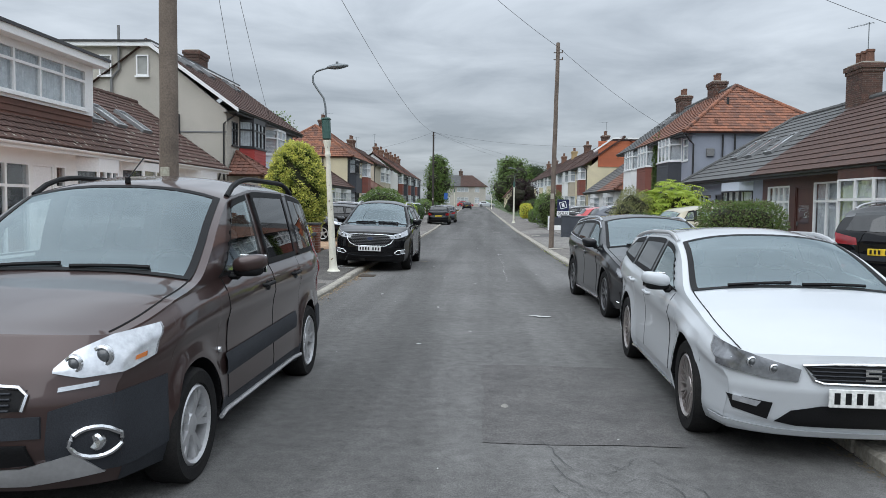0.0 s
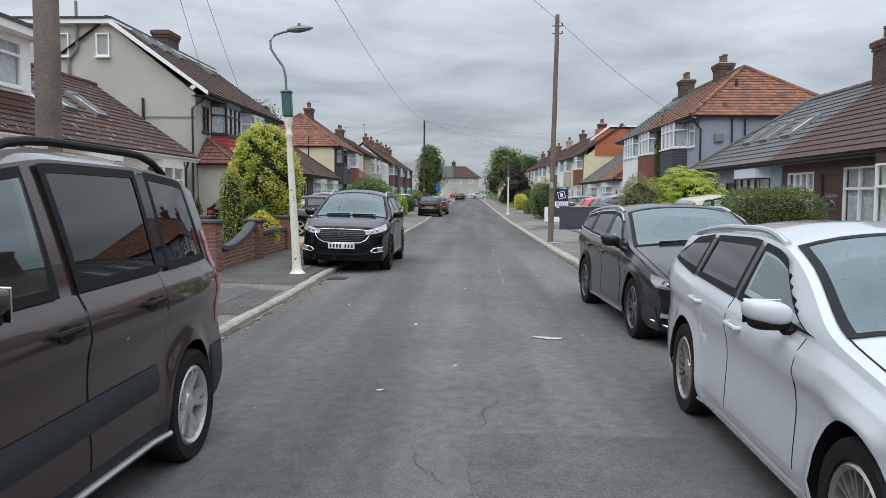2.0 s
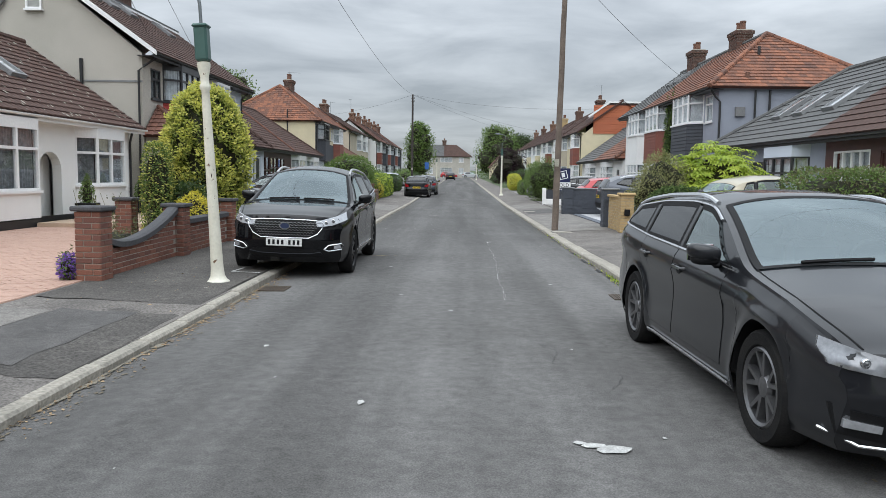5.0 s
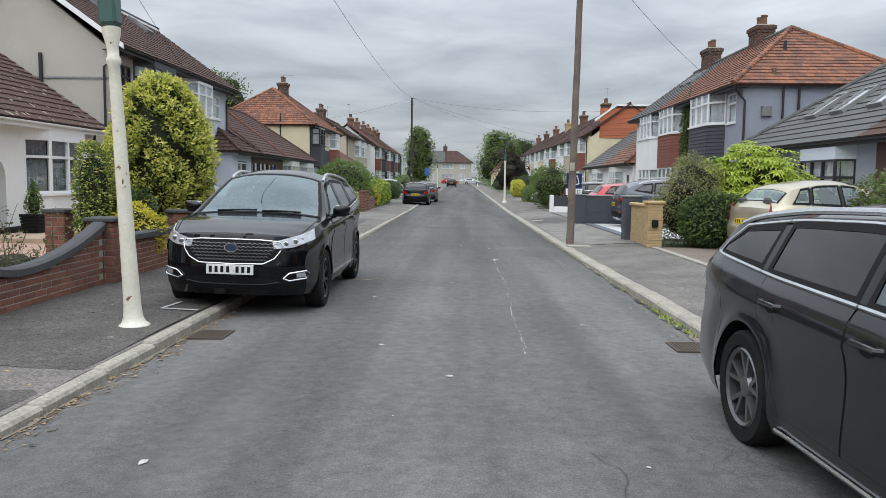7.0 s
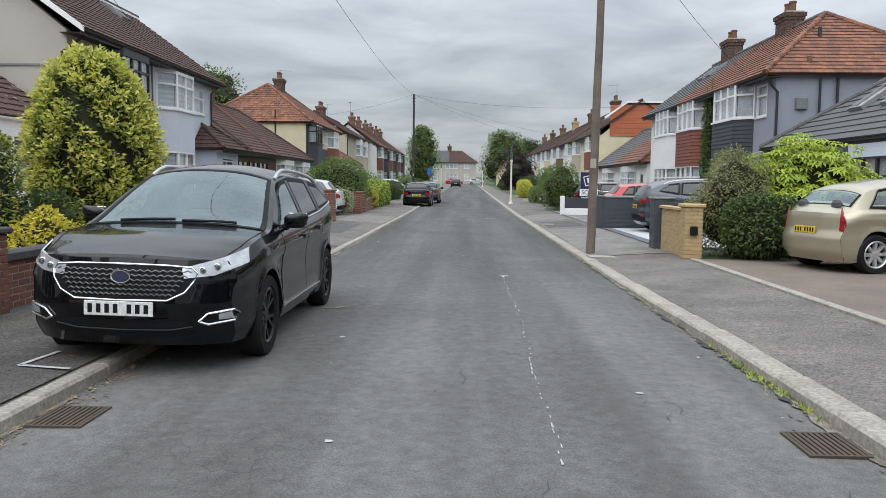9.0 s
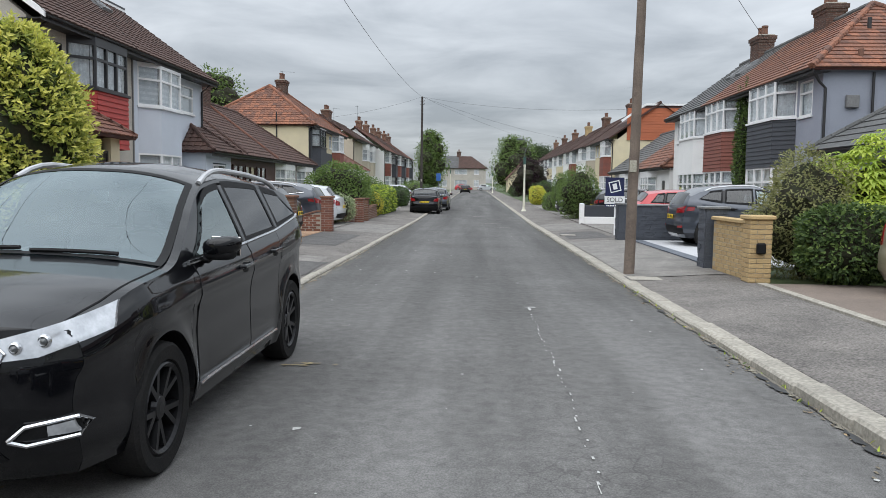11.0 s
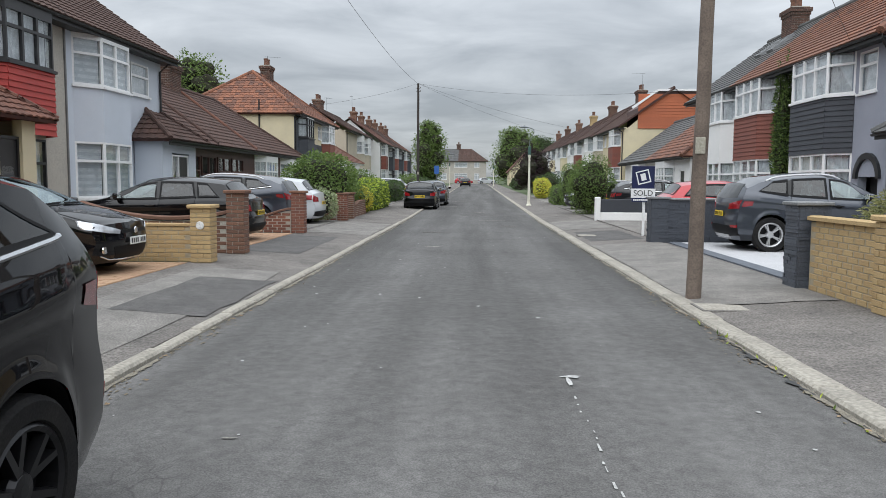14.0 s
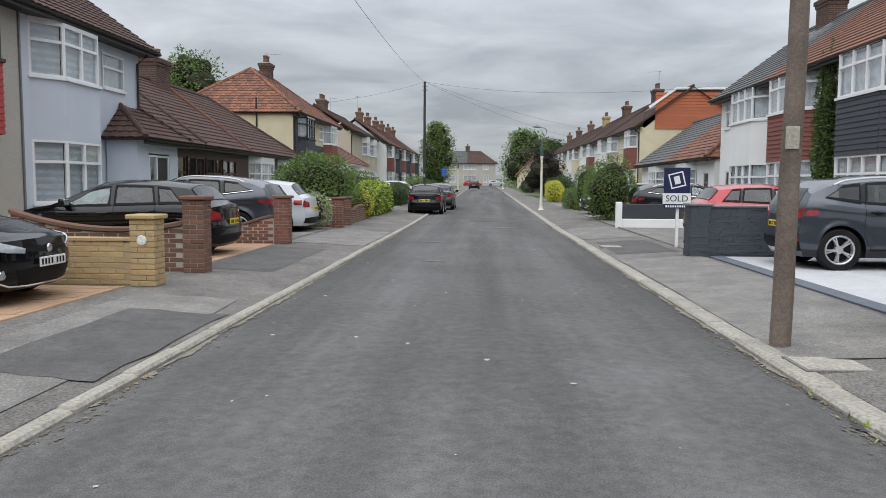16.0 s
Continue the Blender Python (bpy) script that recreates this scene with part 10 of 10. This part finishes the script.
shrub("garden_bush", 5.0, 52.0, ZD, (1.0, 1.1), 2.45, F_GREEN, "leafy green bush beside a drive", 5500, 0.1, 26, 0.35)
shrub("clipped_conifer", 5.2, 60.5, ZD, (0.6, 0.6), 2.4, F_GREEN, "clipped rounded green conifer in a garden", 3500, 0.08, 27, 0.08, 1.3)
shrub("box_hedge", 4.95, 63.8, ZD, (0.5, 2.2), 1.2, F_GREEN, "green hedge along the pavement", 3500, 0.1, 28, 0.12, 1.8, cat="hedge")
shrub("golden_shrub", 5.0, 76.0, ZD + 0.2, (0.6, 2.5), 1.5, F_GOLD, "golden shrub along the pavement", 2500, 0.12, 29, second=F_LIME)
shrub("garden_bush", 6.0, 82.0, ZD + 0.2, (1.2, 1.8), 1.9, F_DARK, "dark green bush in a far garden", 2500, 0.15, 30)
shrub("garden_bush", -6.0, 88.0, ZD + 0.25, (1.2, 3.0), 1.7, F_GREEN, "green hedge in a far garden", 2500, 0.16, 31)
shrub("garden_bush", -5.6, 100.0, ZD + 0.35, (1.0, 4.0), 1.5, F_DARK, "dark hedge in a far garden", 2500, 0.18, 32)
shrub("garden_bush", 5.6, 120.0, ZD + 0.5, (0.9, 8.0), 1.5, F_DARK, "dark hedge in a far garden", 2500, 0.2, 33)
tree("street_tree", -5.5, 110.0, 8.2, 2.1, F_GREEN, "leafy green street tree far along", 41, 9000, 0.24, 0.22)
tree("plum_tree", 5.7, 96.0, 4.3, 2.0, F_PLUM, "dark purple-leaved plum tree", 42, 6000, 0.18, 0.25)
tree("broad_tree", 8.2, 178.0, 11.0, 5.2, F_GREEN, "broad dark green tree behind the corner cottage", 43, 9000, 0.45, 0.2)
tree("broad_tree", 13.5, 182.0, 9.5, 4.5, F_DARK, "broad dark green tree behind the corner cottage", 44, 7000, 0.45, 0.2)
tree("garden_tree", -18.9, 70.0, 9.7, 2.6, F_GREEN, "grey-green tree behind the bungalow roofs", 45, 6500, 0.22, 0.4)
tree("garden_tree", -20.2, 67.0, 8.5, 2.2, F_GREEN, "grey-green tree behind the bungalow roofs", 46, 5000, 0.22, 0.4)
# picket fence before the hedge
fence = root("picket_fence", (6.4, 19.5, ZD), "low weathered wooden picket fence", "fence")
for k in range(16):
    m = Mesh()
    x = 5.6 + k * 0.13
    m.prism([(x, ZD - 0.02), (x + 0.07, ZD - 0.02), (x + 0.07, ZD + 0.45), (x + 0.035, ZD + 0.52), (x, ZD + 0.45)], 1, 19.48, 19.5, M_POLE)
    m.ob("picket", fence)
m = Mesh()
m.box((5.55, 19.502, ZD + 0.12), (7.7, 19.53, ZD + 0.18), M_POLE)
m.box((5.55, 19.502, ZD + 0.34), (7.7, 19.53, ZD + 0.40), M_POLE)
m.ob("rail", fence)

# worn white corner mark on the pavement
m = Mesh()
for a, b in (((-3.2, 17.58), (-2.77, 17.5)), ((-3.2, 17.58), (-3.15, 18.06))):
    u = Vector((b[0] - a[0], b[1] - a[1], 0)).normalized()
    w = Vector((-u.y, u.x, 0)) * 0.022
    p, q = Vector((a[0], a[1], PAVE + 0.022)), Vector((b[0], b[1], PAVE + 0.022))
    m.add([tuple(p - w), tuple(q - w), tuple(q + w), tuple(p + w)], [(0, 1, 2, 3)], M_MARK)
tagged(m.ob("pavement_mark"), "worn white painted corner on the pavement", "road marking", kind="structure")

# sand and broken asphalt along the gutters
for sx, spans in ((1, ((11.0, 27.0, 0.9), (27.0, 48.0, 0.5))), (-1, ((9.0, 18.0, 0.5), (22.0, 34.0, 0.85), (34.0, 48.0, 0.5)))):
    rg = random.Random(77 + sx)
    edge = KR if sx > 0 else KL
    for material, lift, wide, long_, density, nm, lb in ((M_SAND, 0.0085, (0.012, 0.075), (0.12, 0.9), 5.0, "gutter_sand", "pale sandy grit along the gutter"), (M_TAR, 0.0115, (0.03, 0.10), (0.12, 0.55), 2.0, "broken_asphalt", "broken dark asphalt edge beside the kerb")):
        m = Mesh()
        for y0, y1, share in spans:
            if material is M_TAR and (sx < 0 or y0 > 20):
                continue
            for _ in range(int((y1 - y0) * density * share)):
                y, ln, wd = rg.uniform(y0, y1), rg.uniform(*long_), rg.uniform(*wide)
                k = 9
                inner = [(edge - sx * (0.012 if material is M_SAND else 0.03 + 0.02 * rg.random()), y - ln / 2 + ln * j / (k - 1)) for j in range(k)]
                outer = [(edge - sx * (0.02 + wd * math.sin(math.pi * (0.04 + 0.92 * j / (k - 1))) ** 0.6 * rg.uniform(0.3, 1.3)), y - ln / 2 + ln * j / (k - 1)) for j in range(k)]
                z = lift + rg.uniform(0, 0.0015)
                m.grid([[(px, py, crown(px) + z) for px, py in row] for row in ((inner, outer) if sx > 0 else (outer, inner))], material)
        if m.v:
            tagged(m.ob(nm), lb, "gutter dirt", kind="stuff")

# dry leaves and twigs in the near gutter and on the pavement, and weeds at the far kerb
M_LITTER = mat("dry_leaf_litter", (0.40, 0.29, 0.17), 0.95, second=(0.15, 0.10, 0.06), scale=9, fine=60, island=0.8)
rl = random.Random(91)
m = Mesh()
for i in range(950):
    if i < 700:
        y = rl.uniform(9.0, 18.6) if i < 560 else rl.uniform(18.6, 33.0)
        x = KL + 0.012 + abs(rl.gauss(0, 0.07)) * (1.5 if noise.noise((3.0, y * 1.3, 0)) > 0 else 0.6)
        z = crown(x) + 0.008
    elif i < 820:
        y, x = rl.uniform(14.5, 19.5), rl.uniform(-4.5, -2.8)
        z = pave_top(x, y) + 0.008
    else:
        y = rl.uniform(14.0, 30.0)
        x = KR - 0.012 - abs(rl.gauss(0, 0.06))
        z = crown(x) + 0.008
    q, a, up = rl.choice((0.006, 0.009, 0.012, 0.018)), rl.uniform(0, 6.28), rl.uniform(0.0, 0.012)
    ca, sa = math.cos(a), math.sin(a)
    m.add([(x - q * 1.6 * ca, y - q * 1.6 * sa, z), (x + q * 0.7 * sa, y - q * 0.7 * ca, z + up), (x + q * 1.6 * ca, y + q * 1.6 * sa, z + up * 0.4), (x - q * 0.7 * sa, y + q * 0.7 * ca, z)], [(0, 1, 2), (0, 2, 3)], M_LITTER)
for i in range(26):
    y, a = rl.uniform(13.5, 18.0), rl.uniform(-0.9, 0.9) + math.pi / 2
    x = KL + rl.uniform(0.03, 0.16)
    ln = rl.uniform(0.08, 0.22)
    m.tube([(x, y, crown(x) + 0.009), (x + ln * 0.5 * math.cos(a) + 0.02, y + ln * 0.5 * math.sin(a), crown(x) + 0.016), (x + ln * math.cos(a), y + ln * math.sin(a), crown(x) + 0.009)], 0.003, M_LITTER, 4, 0.0015)
tagged(m.ob("leaf_litter"), "dry brown leaves, straw and twigs along the gutters", "litter", kind="stuff")
m = Mesh()
for i in range(210):
    y = rl.gauss(17.9, 0.5) if i < 170 else rl.uniform(19.5, 27.0)
    x = KR - 0.01 - abs(rl.gauss(0, 0.035))
    leaves(m, rl, [(Vector((x, y, crown(x) + 0.004)), Vector((rl.gauss(0, 0.4), rl.gauss(0, 0.4), 1)).normalized())], 0.05, F_LIME if i % 3 else F_GREEN, droop=-0.4, long=3.0)
tagged(m.ob("kerb_weeds"), "small green weeds growing along the kerb", "weeds", kind="stuff")
